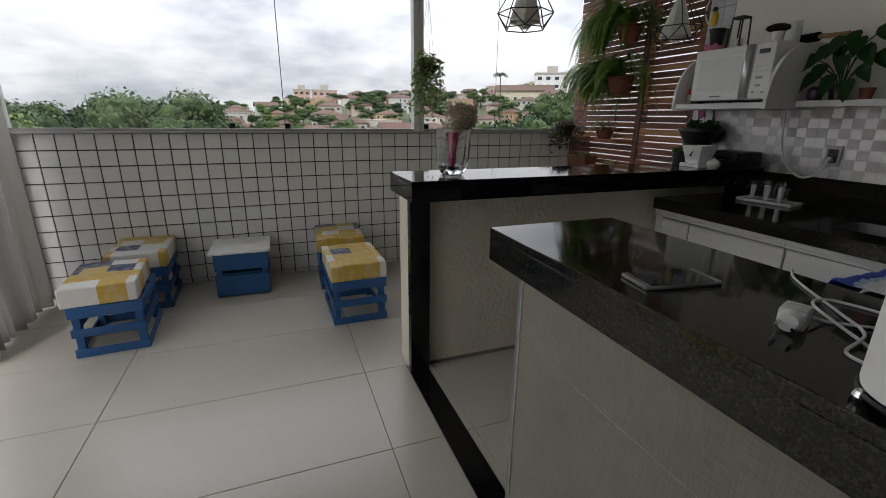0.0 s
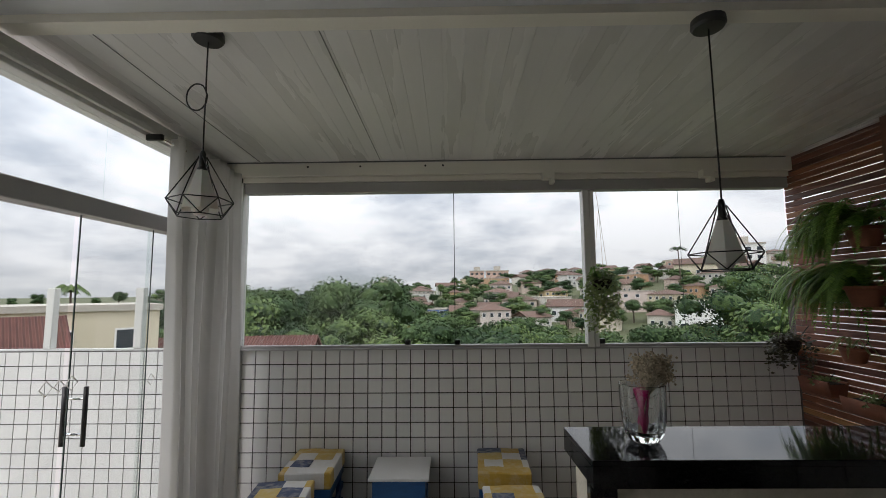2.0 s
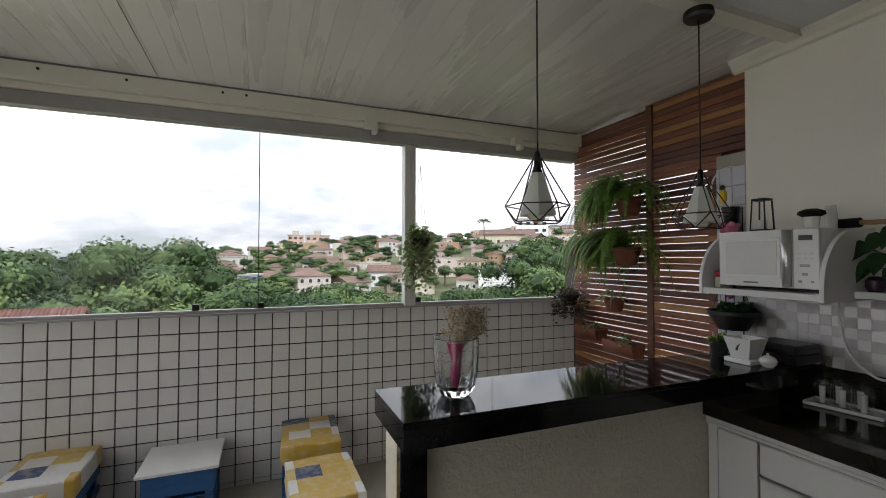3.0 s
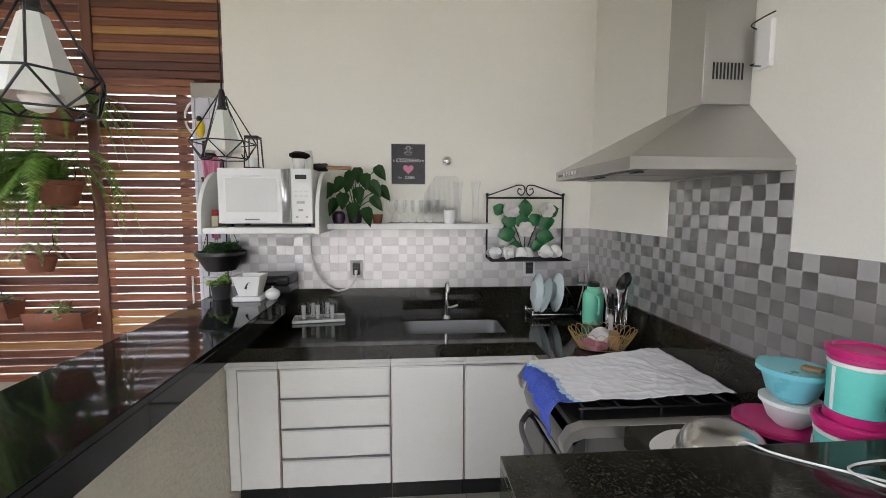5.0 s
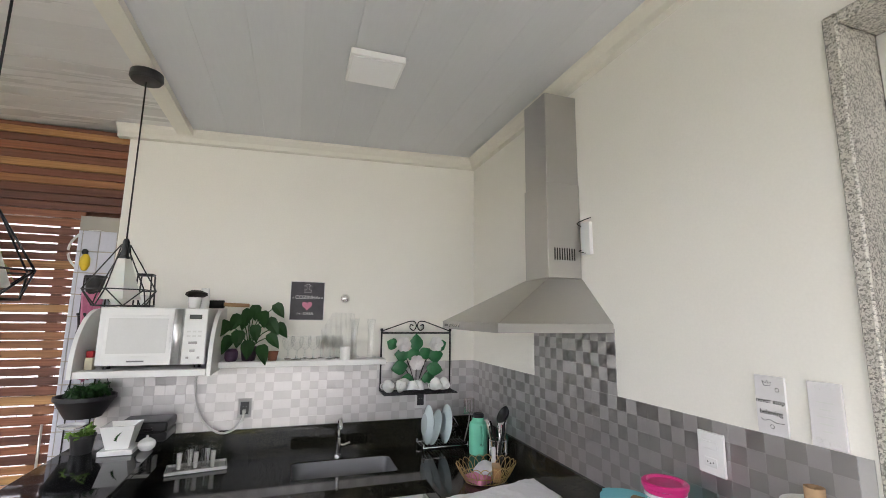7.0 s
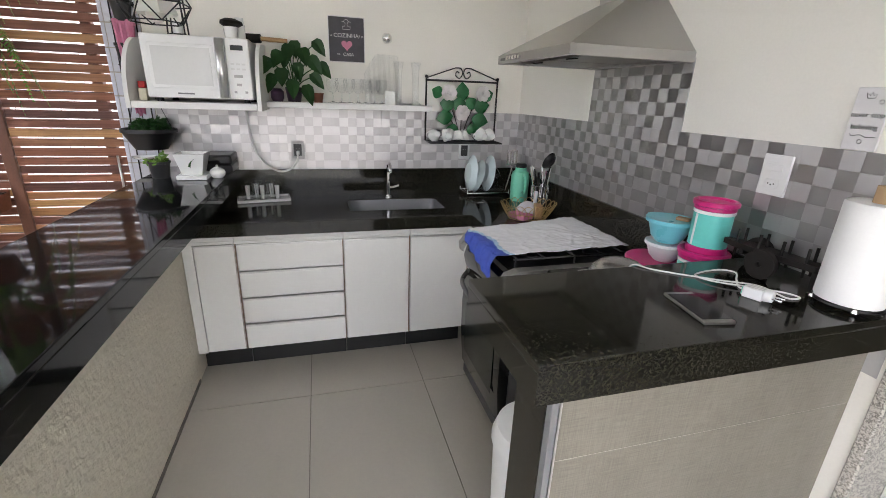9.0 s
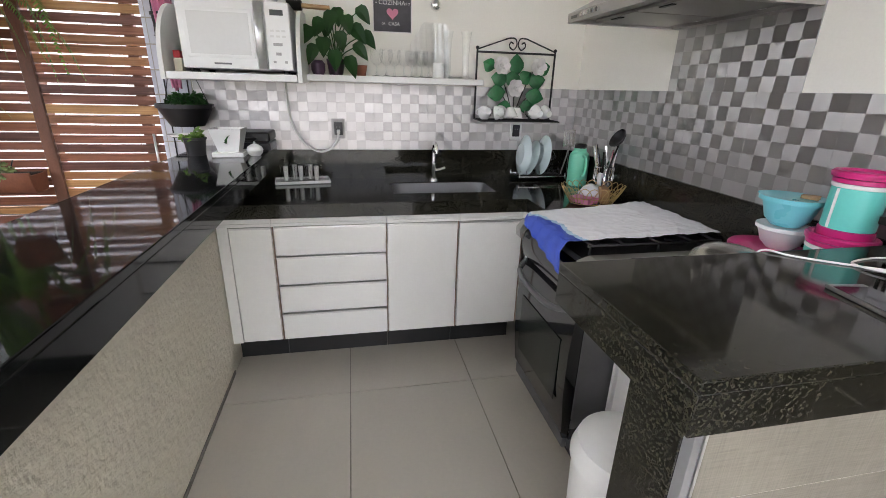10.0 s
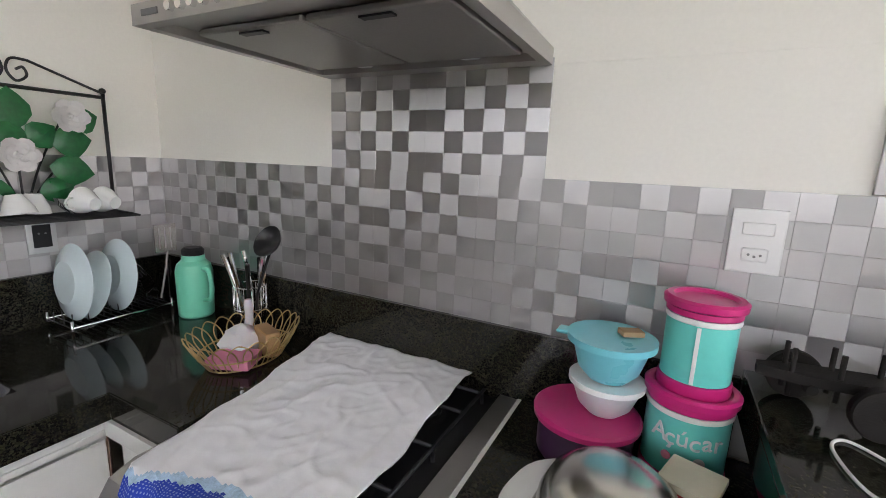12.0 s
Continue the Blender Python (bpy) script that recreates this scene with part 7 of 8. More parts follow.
# on the bar
pot = thing("white_planter", "white square tapered planter with leaf print on a saucer", "planter", (2.270, 1.875, 1.0225))
bm = bmesh.new()
q = [[bm.verts.new((sx * r, sy * r, z)) for sx, sy in ((-1, -1), (1, -1), (1, 1), (-1, 1))] for r, z in ((0.043, 0.0225), (0.066, 0.122), (0.060, 0.122), (0.040, 0.04))]
for a, b in zip(q, q[1:]):
    for i in range(4):
        bm.faces.new((a[i], a[(i + 1) % 4], b[(i + 1) % 4], b[i]))
bm.faces.new(q[0]), bm.faces.new(q[-1])
part("pot", bm, M_CERAMIC, pot)
part("saucer", boxes((-0.066, 0.066, -0.066, 0.066, 0.0, 0.022), bev=0.003), M_CERAMIC, pot)
bm = bmesh.new()
for i in range(7):
    a = radians(30 + 14 * i)
    c = Vector((-0.0565, -0.002, 0.058 + 0.004 * i))
    s = Vector((-0.004, 0.026 * math.cos(a) - 0.010, 0.020 * math.sin(a)))
    bm.faces.new([bm.verts.new(v) for v in (c, c + s * 0.5 + Vector((-0.003, 0.004, 0)), c + s + Vector((-0.003, 0, 0)), c + s * 0.5 + Vector((-0.003, -0.004, 0.004)))])
part("leaf_print", bm, M_DEEP_LEAF, pot, smooth=False)
bp = thing("black_pot", "small black plastic pot with a succulent on the bar", "plant pot", (2.300, 2.030, 1.0225))
part("pot", turned([(0, 0), (0.038, 0), (0.046, 0.068), (0.050, 0.069), (0.050, 0.078), (0.045, 0.078), (0.042, 0.069), (0, 0.067)], 24), M_BLACK_PLASTIC, bp)
part("foliage", leafy(bmesh.new(), trailing((0, 0, 0.072), 10, -0.030, 0.05, rg), rg, 0.026), M_FERN, bp, smooth=False)
sb = thing("sugar_bowl", "small white ceramic lidded bowl on the bar", "bowl", (2.270, 1.772, 1.0225))
part("bowl", turned([(0, 0), (0.022, 0), (0.034, 0.014), (0.036, 0.026)], 24), M_CERAMIC, sb)
part("lid", turned([(0.037, 0.0265), (0.032, 0.040), (0.014, 0.052), (0.005, 0.055), (0.006, 0.062), (0, 0.066)], 24), M_CERAMIC, sb)
gr = thing("sandwich_press", "black plastic sandwich press at the back of the bar", "appliance", (2.500, 1.840, 1.0225))
part("base", boxes((-0.10, 0.10, -0.115, 0.105, 0.0, 0.042), bev=0.014, seg=3), M_BLACK_PLASTIC, gr)
part("lid", boxes((-0.10, 0.10, -0.115, 0.105, 0.0425, 0.092), bev=0.020, seg=3), M_BLACK_PLASTIC, gr)
part("handle", bars([curve_points([(-0.095, -0.05, 0.060), (-0.125, -0.04, 0.064), (-0.125, 0.04, 0.064), (-0.095, 0.05, 0.060)], 5)], 0.008, 8), M_BLACK_PLASTIC, gr)
hb = thing("hanging_bowl", "black hanging bowl planter with small green succulents", "hanging planter", (2.545, 2.125, 1.130))
part("bowl", turned([(0, 0), (0.075, 0.0), (0.100, 0.045), (0.122, 0.085), (0.128, 0.086), (0.128, 0.104), (0.120, 0.104), (0.112, 0.085), (0, 0.080)], 30), M_BLACK_PLASTIC, hb)
part("foliage", leafy(bmesh.new(), trailing((0, 0, 0.09), 26, -0.075, 0.095, rg), rg, 0.034), M_DEEP_LEAF, hb, smooth=False)
part("hanger", bars([[(0.11 * math.cos(a), 0.11 * math.sin(a), 0.10), (0.02, 0.012, 0.42)] for a in (0.5, 2.6, 4.7)] + [[(0.02, 0.012, 0.42), (0.09, 0.01, 0.47)]], 0.0018, 5), M_BLACK_METAL, hb)

# strip between wall and screen: tiled pier and hung cloth
pier = structure("wall_pier", boxes((2.655, 2.79, 2.112, 2.290, 0, 2.155)), M_CONCRETE, "pale lilac tiled pier at the end of the kitchen wall", "wall")
for i in range(18):
    part("tile", boxes((2.6505, 2.6545, 2.116, 2.190, 0.01 + 0.115 * i, 0.119 + 0.115 * i), bev=0.001), M_LILAC_TILE, pier)
    part("tile", boxes((2.6505, 2.6545, 2.272, 2.289, 0.01 + 0.115 * i, 0.119 + 0.115 * i), bev=0.001), M_LILAC_TILE, pier)
    part("tile", boxes((2.6505, 2.6545, 2.194, 2.268, 0.01 + 0.115 * i, 0.119 + 0.115 * i), bev=0.001), M_LILAC_TILE, pier)
rack = thing("wall_planter_rack", "black wire rack hung on the pier for flower pots", "planter rack", (2.650, 2.185, 1.05))
for y in (-0.055, 0.050):
    part("upright", bars([[(-0.004, y, -0.20), (-0.004, y, 0.78)]], 0.0035, 6), M_BLACK_METAL, rack)
for z in (0.02, 0.486, 0.583, 0.680):
    part("rung", bars([[(-0.004, -0.055, z), (-0.004, 0.050, z)], [(-0.004, -0.055, z), (-0.075, -0.030, z)], [(-0.004, 0.050, z), (-0.075, 0.030, z)], [(-0.075, -0.030, z), (-0.075, 0.030, z)]], 0.0025, 5), M_BLACK_METAL, rack)
for z, y, mat, label in ((1.734, 2.170, M_BLACK_PLASTIC, "small black pot in the wire wall rack"), (1.637, 2.170, M_PINK_CLOTH, "small pink pot in the wire wall rack"), (1.540, 2.182, M_BLACK_PLASTIC, "small black pot in the wire wall rack")):
    fp = thing("flower_pot", label, "flower pot", (2.605, y, z), group="pots in the wall rack")
    part("pot_body", turned([(0, 0), (0.030, 0), (0.034, 0.006), (0.044, 0.082), (0.048, 0.083), (0.048, 0.096), (0.042, 0.096), (0.040, 0.078), (0, 0.074)], 24), mat, fp)
    part("soil", turned([(0, 0.080), (0.038, 0.078), (0.038, 0.076)], 16), M_SOIL, fp)
hoop = thing("bird_ornament", "wire hoop ornament with a yellow and black wooden bird", "ornament", (2.660, 2.214, 1.965))
bm = bmesh.new()
strip = []
for k in range(19):
    f = k / 18
    row = []
    for i in range(13):
        g = i / 12
        row.append(bm.verts.new((2.560 + 0.010 * math.sin(18 * g + 2 * f) + 0.012 * f, 2.118 + 0.020 * f + (0.085 - 0.045 * f) * g, 1.735 - 0.435 * f + 0.008 * math.sin(9 * g))))
    strip.append(row)
for p, q in zip(strip, strip[1:]):
    for i in range(12):
        bm.faces.new((p[i], p[i + 1], q[i + 1], q[i]))
pink = solid("hanging_cloth", bm, M_PINK_CLOTH, "pink pleated cloth hanging beside the wall rack", "cloth")
sm = pink.modifiers.new("thickness", "SOLIDIFY")
sm.thickness = 0.0025
part("hook", bars([[(2.562, 2.160, 1.733), (2.6495, 2.160, 1.750)]], 0.003, 6), M_BLACK_METAL, pink)
solid("white_dish", turned([(0, 0), (0.045, 0), (0.060, 0.012), (0.056, 0.013), (0.043, 0.004), (0, 0.004)], 28), M_CERAMIC, "shallow white dish on the wire wall rack", "dish", (2.588, 2.182, 1.0735))
solid("latch_rod", bars([[(2.690, 2.346, 0.80), (2.690, 2.346, 1.075)]], 0.006, 8), M_ALU, "pale metal bolt rod on the slatted screen", "bolt")
part("hoop", bars([arc((0, 0, 0), 0.115, 0, 350, 28, "yz")], 0.006, 6), M_ALU_WHITE, hoop)
part("bird", turned([(0, -0.055), (0.012, -0.05), (0.024, -0.02), (0.022, 0.015), (0.012, 0.035), (0, 0.042)], 16, (-0.01, 0.03, -0.055)), M_YELLOW, hoop, "yellow bird body")
part("bird_head", turned([(0, -0.016), (0.014, -0.008), (0.015, 0.006), (0.008, 0.016), (0, 0.018)], 14, (-0.012, 0.035, -0.008)), M_BLACK_PLASTIC, hoop, "black bird head")

# draining corner
dr = thing("dish_rack", "small black wire dish rack in the corner", "dish rack", (2.525, 0.270, TOP))
for sx in (-0.075, 0.075):
    part("rail", bars([[(sx, -0.15, 0.03), (sx, 0.13, 0.03)]], 0.004, 6), M_CHROME, dr)
    for sy in (-0.15, 0.13):
        part("foot", bars([[(sx, sy, 0.0), (sx, sy, 0.05)]], 0.004, 6), M_CHROME, dr)
part("wire_grid", bars([[(-0.075, -0.15 + 0.02 * i, 0.03), (0.075, -0.15 + 0.02 * i, 0.03)] for i in range(15)] + [[(s, -0.15 + 0.02 * i, 0.03), (s, -0.15 + 0.02 * i, 0.058)] for i in range(15) for s in (-0.03, 0.03)], 0.0017, 5), M_BLACK_METAL, dr)
def dinner_plate(y, tilt, r, label):
    bm = turned([(0, 0), (r * 0.55, 0), (r * 0.62, 0.006), (r * 0.97, 0.020), (r, 0.023), (r * 0.96, 0.0245), (r * 0.6, 0.010), (0, 0.005)], 40)
    bmesh.ops.rotate(bm, verts=bm.verts, cent=(0, 0, 0), matrix=Matrix.Rotation(radians(90 + tilt), 3, "X"))
    return solid("plate", bm, M_ICE_CERAMIC, label, "plate", (2.525, y, TOP + 0.034 + r * math.cos(radians(tilt))), group="plates in the dish rack")


for y, ti, r in ((0.378, 6, 0.114), (0.332, 16, 0.104), (0.262, 8, 0.114)):
    dinner_plate(y, ti, r, "pale blue-white plate standing in the dish rack")
lid = thing("pot_lid", "steel pot lid with black knob leaning in the corner", "lid", (2.560, 0.165, TOP + 0.036))
bm = turned([(0, 0.022), (0.05, 0.018), (0.085, 0.004), (0.092, 0.0), (0.085, 0.0005), (0, 0.014)], 36)
bmesh.ops.rotate(bm, verts=bm.verts, cent=(0, 0, 0), matrix=Matrix.Rotation(radians(62), 3, "X"))
bmesh.ops.translate(bm, verts=bm.verts, vec=(0, 0, 0.082))
part("disc", bm, M_CHROME, lid)
bm = turned([(0, 0.020), (0.04, 0.017), (0.070, 0.004), (0.077, 0.0), (0.070, 0.0005), (0, 0.013)], 36)
bmesh.ops.rotate(bm, verts=bm.verts, cent=(0, 0, 0), matrix=Matrix.Rotation(radians(66), 3, "X"))
lid2 = thing("pot_lid", "small shiny steel pot lid leaning against another", "lid", (2.535, 0.205, TOP + 0.110))
part("disc", bm, M_BOWL_STEEL, lid2)
part("knob", turned([(0, 0), (0.008, 0), (0.006, 0.010), (0.013, 0.018), (0.010, 0.024), (0, 0.025)], 16), M_BLACK_PLASTIC, lid2).matrix_basis = pose(0, 0, 0, 66, 0, 0) @ pose(0, 0, 0.020)
spat = thing("slotted_turner", "steel slotted turner standing in the dish rack", "turner", (2.520, 0.085, TOP + 0.034))
part("handle", tube(bmesh.new(), [(0, 0.03, 0), (0.004, 0.0, 0.11), (0.006, -0.008, 0.165)], 0.004, 8), M_STEEL_DARK, spat)
bm = bmesh.new()
for y0, y1 in ((-0.036, -0.022), (-0.016, -0.003), (0.003, 0.016), (0.022, 0.036)):
    box(bm, -0.003, 0.001, y0, y1, 0.172, 0.245)
box(bm, -0.003, 0.001, -0.036, 0.036, 0.160, 0.172)
box(bm, -0.003, 0.001, -0.036, 0.036, 0.245, 0.256)
part("blade", bm, M_BOWL_STEEL, spat, "slotted steel blade")
th = thing("thermos", "mint green thermos jug with black stopper", "thermos", (2.366, 0.088, TOP))
part("body", turned([(0, 0), (0.050, 0), (0.054, 0.006), (0.056, 0.15), (0.050, 0.175), (0.036, 0.188), (0.034, 0.205), (0, 0.205)], 34), M_MINT, th)
part("stopper", turned([(0.033, 0.2055), (0.034, 0.222), (0.026, 0.230), (0, 0.231)], 26), M_BLACK_PLASTIC, th, "black stopper")
part("handle", tube(bmesh.new(), curve_points([(-0.054, 0.004, 0.165), (-0.086, 0.006, 0.160), (-0.096, 0.006, 0.11), (-0.086, 0.006, 0.070), (-0.054, 0.004, 0.060)], 6), 0.0075, 8), M_MINT, th)
cut = thing("cutlery_holder", "chrome wire holder with knives and ladles", "cutlery holder", (2.100, 0.086, TOP))
for z in (0.008, 0.075, 0.145):
    part("ring", bars([arc((0, 0, z), 0.045, 0, 345, 24)], 0.002, 5), M_CHROME, cut)
for a in [2 * math.pi * i / 12 for i in range(12)]:
    part("upright", bars([[(0.0468 * math.cos(a), 0.0468 * math.sin(a), 0.0), (0.0468 * math.cos(a), 0.0468 * math.sin(a), 0.145)]], 0.002, 5), M_CHROME, cut)
for i in range(8):
    a = 2 * math.pi * i / 8
    part("utensil", tube(bmesh.new(), [(0.02 * math.cos(a), 0.02 * math.sin(a), 0.01), (0.036 * math.cos(a), 0.036 * math.sin(a), 0.13), (0.075 * math.cos(a), 0.050 * math.sin(a) + 0.012, 0.225 + 0.016 * (i % 3))], 0.0055, 7, taper=1.2), M_CHROME if i % 3 else M_DARK_WOOD, cut)
bm = bmesh.new()
lathe(bm, [(0, 0.0), (0.028, 0.002), (0.041, 0.012), (0.047, 0.023), (0.042, 0.017), (0.026, 0.007), (0, 0.004)], 24)
bmesh.ops.rotate(bm, verts=bm.verts, cent=(0, 0, 0), matrix=Matrix.Rotation(radians(-58), 3, "X"))
bmesh.ops.translate(bm, verts=bm.verts, vec=(-0.118, 0.012, 0.288))
tube(bm, [(-0.105, 0.010, 0.265), (-0.045, 0.010, 0.13), (-0.020, 0.0, 0.02)], 0.0045, 7)
part("skimmer", bm, M_BLACK_PLASTIC, cut, "black skimmer")
part("brush_handle", turned([(0, 0), (0.012, 0), (0.014, 0.05), (0.010, 0.08), (0.013, 0.11), (0.010, 0.125), (0, 0.128)], 14, (-0.06, 0.055, 0.0)), M_FROST, cut, "pale brush handle")
bk = thing("wire_basket", "gold wire basket with packets and sponges", "basket", (1.950, 0.224, TOP))
ell = lambda rx, ry, z, n=36: [(rx * math.cos(2 * math.pi * i / n), ry * math.sin(2 * math.pi * i / n), z) for i in range(n)]
part("base_wire", bars([ell(0.075, 0.105, 0.006), ell(0.092, 0.125, 0.035)], 0.0022, 5, closed=True), M_GOLD_WIRE, bk)
loops = []
for i in range(22):
    a0, a1 = 2 * math.pi * i / 22, 2 * math.pi * (i + 1.5) / 22
    am = (a0 + a1) / 2
    loops.append(curve_points([(0.075 * math.cos(a0), 0.105 * math.sin(a0), 0.006), (0.105 * math.cos(a0), 0.140 * math.sin(a0), 0.060), (0.116 * math.cos(am), 0.155 * math.sin(am), 0.088), (0.105 * math.cos(a1), 0.140 * math.sin(a1), 0.060), (0.075 * math.cos(a1), 0.105 * math.sin(a1), 0.006)], 5))
part("loop_border", bars(loops, 0.0018, 5), M_GOLD_WIRE, bk)
solid("folded_cloth", boxes((-0.055, 0.055, -0.04, 0.04, 0, 0.026), bev=0.006, seg=2), M_PRINT_PINK, "pink folded cloth in the wire basket", "cloth", (1.932, 0.275, TOP + 0.009), turn=25)
solid("wooden_box", boxes((-0.045, 0.045, -0.020, 0.020, 0, 0.068), bev=0.004), M_LIGHT_WOOD, "small wooden box in the wire basket", "box", (1.915, 0.185, TOP + 0.011), turn=-20)
bm = turned([(0, 0), (0.045, 0), (0.055, 0.03), (0.035, 0.06), (0.012, 0.075), (0, 0.078)], 18, wave=lambda a, z: 1 + 0.16 * math.sin(5 * a + 60 * z))
solid("plastic_bag", bm, M_FROST, "crumpled clear plastic bag in the wire basket", "bag", (1.980, 0.215, TOP + 0.009))

# beside the stove
tin = thing("cake_tin", "dark round tin with a magenta lid on the counter", "tin", (1.088, 0.150, TOP + 0.0005))
part("body", turned([(0, 0), (0.086, 0), (0.088, 0.003), (0.088, 0.062), (0.084, 0.070), (0, 0.070)], 40), M_PURPLE, tin)
part("lid", turned([(0.086, 0.0705), (0.098, 0.072), (0.099, 0.082), (0.094, 0.087), (0.050, 0.088), (0, 0.086)], 44), M_PINK, tin, "magenta lid")
fb = thing("plastic_bowl", "frosted plastic bowl with a white lid on the cake tin", "bowl", (1.060, 0.142, TOP + 0.0885))
part("bowl", turned([(0, 0), (0.030, 0), (0.048, 0.018), (0.062, 0.056), (0.058, 0.056), (0, 0.05)], 36), M_FROST, fb)
part("lid", turned([(0.063, 0.0565), (0.068, 0.058), (0.068, 0.068), (0.050, 0.066), (0, 0.064)], 36), M_WHITE_PLASTIC, fb, "white snap lid")
bb = thing("plastic_bowl", "sky blue lidded plastic bowl stacked on top", "bowl", (1.060, 0.142, TOP + 0.157))
part("bowl", turned([(0, 0), (0.036, 0), (0.054, 0.020), (0.068, 0.068), (0.064, 0.068), (0, 0.06)], 36), M_SKYBLUE, bb)
part("lid", turned([(0.070, 0.0685), (0.078, 0.070), (0.078, 0.082), (0.062, 0.080), (0, 0.078)], 40), M_SKYBLUE, bb)
part("tab", boxes((0.070, 0.098, -0.016, 0.016, 0.070, 0.078), bev=0.003), M_SKYBLUE, bb)
solid("matchbox", boxes((-0.020, 0.020, -0.013, 0.013, 0, 0.010), bev=0.001), M_CARD, "small matchbox on the blue lid", "matchbox", (1.030, 0.120, TOP + 0.238), turn=30)


def food_canister(at, r, h, label, word=None):
    t = thing("food_canister", label, "canister", at, group="turquoise canisters")
    part("base_band", turned([(0, 0), (r, 0), (r + 0.002, 0.004), (r + 0.002, 0.022), (r, 0.024)], 44), M_PINK, t, "magenta foot band")
    part("body", turned([(r - 0.001, 0.0242), (r - 0.001, h - 0.040)], 44), M_TEAL, t, "turquoise printed body")
    part("white_band", turned([(r, h - 0.0398), (r + 0.0015, h - 0.038), (r + 0.0015, h - 0.030), (r, h - 0.0295)], 44), M_WHITE_PLASTIC, t)
    part("pink_band", turned([(r, h - 0.029), (r + 0.002, h - 0.027), (r + 0.002, h - 0.018), (r, h - 0.0175)], 44), M_PINK, t)
    part("lid", turned([(r + 0.001, h - 0.017), (r + 0.007, h - 0.015), (r + 0.008, h - 0.004), (r + 0.003, h), (r - 0.006, h), (r - 0.010, h - 0.006), (0, h - 0.006)], 44), M_PINK, t, "magenta lid")
    return t


c1 = food_canister((0.922, 0.122, TOP + 0.0005), 0.068, 0.172, "large turquoise canister with magenta lid and the word for sugar")
m = Matrix(((-1, 0, 0, 0), (0, 0, 1, 0), (0, 1, 0, 0), (0, 0, 0, 1)))
for i, ch in enumerate("Açúcar"):
    a = radians(90 - 38 + 16 * i)
    rot = Matrix.Rotation(a - radians(90), 4, "Z")
    letters("letter", ch, 0.042, M_PRINT_WHITE, c1, rot @ Matrix.Translation((0, 0.0680, 0.100 - 0.003 * (i % 2))) @ m, 0.0012)
for a, z, r in ((108, 0.062, 0.010), (84, 0.048, 0.011), (66, 0.062, 0.008), (96, 0.040, 0.007)):
    rot = Matrix.Rotation(radians(a - 90), 4, "Z")
    bm = turned([(0, 0.0), (r, 0.0), (r, 0.0015), (0, 0.002)], 14)
    o = part("sweet_motif", bm, M_PRINT_PINK if a % 4 else M_PRINT_WHITE, c1)
    o.matrix_basis = rot @ Matrix.Translation((0, 0.0674, z)) @ Matrix.Rotation(radians(-90), 4, "X")
c2 = food_canister((0.922, 0.118, TOP + 0.1665), 0.056, 0.166, "smaller turquoise canister with magenta lid stacked on top")
part("seam_stripe", boxes((0.004, 0.010, 0.0545, 0.0572, 0.026, 0.124)), M_WHITE_PLASTIC, c2)
red = thing("butter_box", "small red plastic box with a cream lid", "box", (0.914, 0.262, TOP + 0.0005), turn=-18)
part("box_body", boxes((-0.034, 0.034, -0.034, 0.034, 0, 0.072), bev=0.008, seg=2), M_RED, red)
part("lid", boxes((-0.040, 0.040, -0.040, 0.040, 0.0725, 0.086), bev=0.005, seg=2), M_CREAM, red, "cream lid")
jar = thing("sauce_jar", "small jar with a yellow cap", "jar", (0.878, 0.392, TOP + 0.0005))
part("glass", turned([(0, 0), (0.024, 0), (0.026, 0.004), (0.026, 0.055), (0.020, 0.064), (0, 0.064)], 26), M_DARK_WOOD, jar)
part("cap", turned([(0.0225, 0.0645), (0.0235, 0.066), (0.0235, 0.092), (0.021, 0.095), (0, 0.095)], 30, wave=lambda a, z: 1 + 0.012 * math.sin(26 * a)), M_YELLOW, jar, "ribbed yellow cap")
sv = solid("serving_plate", turned([(0, 0), (0.09, 0), (0.11, 0.006), (0.150, 0.018), (0.152, 0.021), (0.146, 0.0215), (0.105, 0.009), (0, 0.006)], 48, wave=lambda a, z: 1 + 0.012 * math.sin(8 * a)), M_CERAMIC, "white scalloped serving plate on the counter", "plate", (1.026, 0.352, TOP + 0.0005))
solid("mixing_bowl", turned([(0.118, 0.0), (0.122, 0.002), (0.121, 0.006), (0.114, 0.012), (0.110, 0.045), (0.094, 0.080), (0.066, 0.104), (0.040, 0.110), (0, 0.111), (0, 0.108), (0.040, 0.107), (0.090, 0.078), (0.107, 0.044), (0.111, 0.010), (0.118, 0.0)], 48), M_BOWL_STEEL, "stainless steel mixing bowl upside down on a plate", "bowl", (1.018, 0.346, TOP + 0.0115)).scale = (0.94, 0.94, 0.93)

# ---- on the peninsula ----
PT = 1.0162
phone = thing("mobile_phone", "champagne-coloured mobile phone lying face up", "phone", (0.576, 0.486, PT), turn=-9)
part("case", boxes((-0.0735, 0.0735, -0.0355, 0.0355, 0, 0.0078), bev=0.0035, seg=3), M_SILVER_PHONE, phone)
part("screen", boxes((-0.062, 0.060, -0.0335, 0.0335, 0.0079, 0.0085)), M_SCREEN, phone, "dark glass screen")
part("home_button", boxes((0.0635, 0.0695, -0.009, 0.009, 0.0079, 0.0086), bev=0.0003), M_SILVER_PHONE, phone)
ch = thing("phone_charger", "white plug-in phone charger with two pins", "charger", (0.598, 0.300, PT), turn=200)
part("body", boxes((-0.022, 0.022, -0.016, 0.016, 0.0, 0.027), bev=0.006, seg=3), M_WHITE_PLASTIC, ch)
part("nose", turned([(0, 0), (0.015, 0), (0.012, 0.016), (0, 0.016)], 18), M_WHITE_PLASTIC, ch).matrix_basis = pose(0.022, 0, 0.0145, 0, 90, 0)
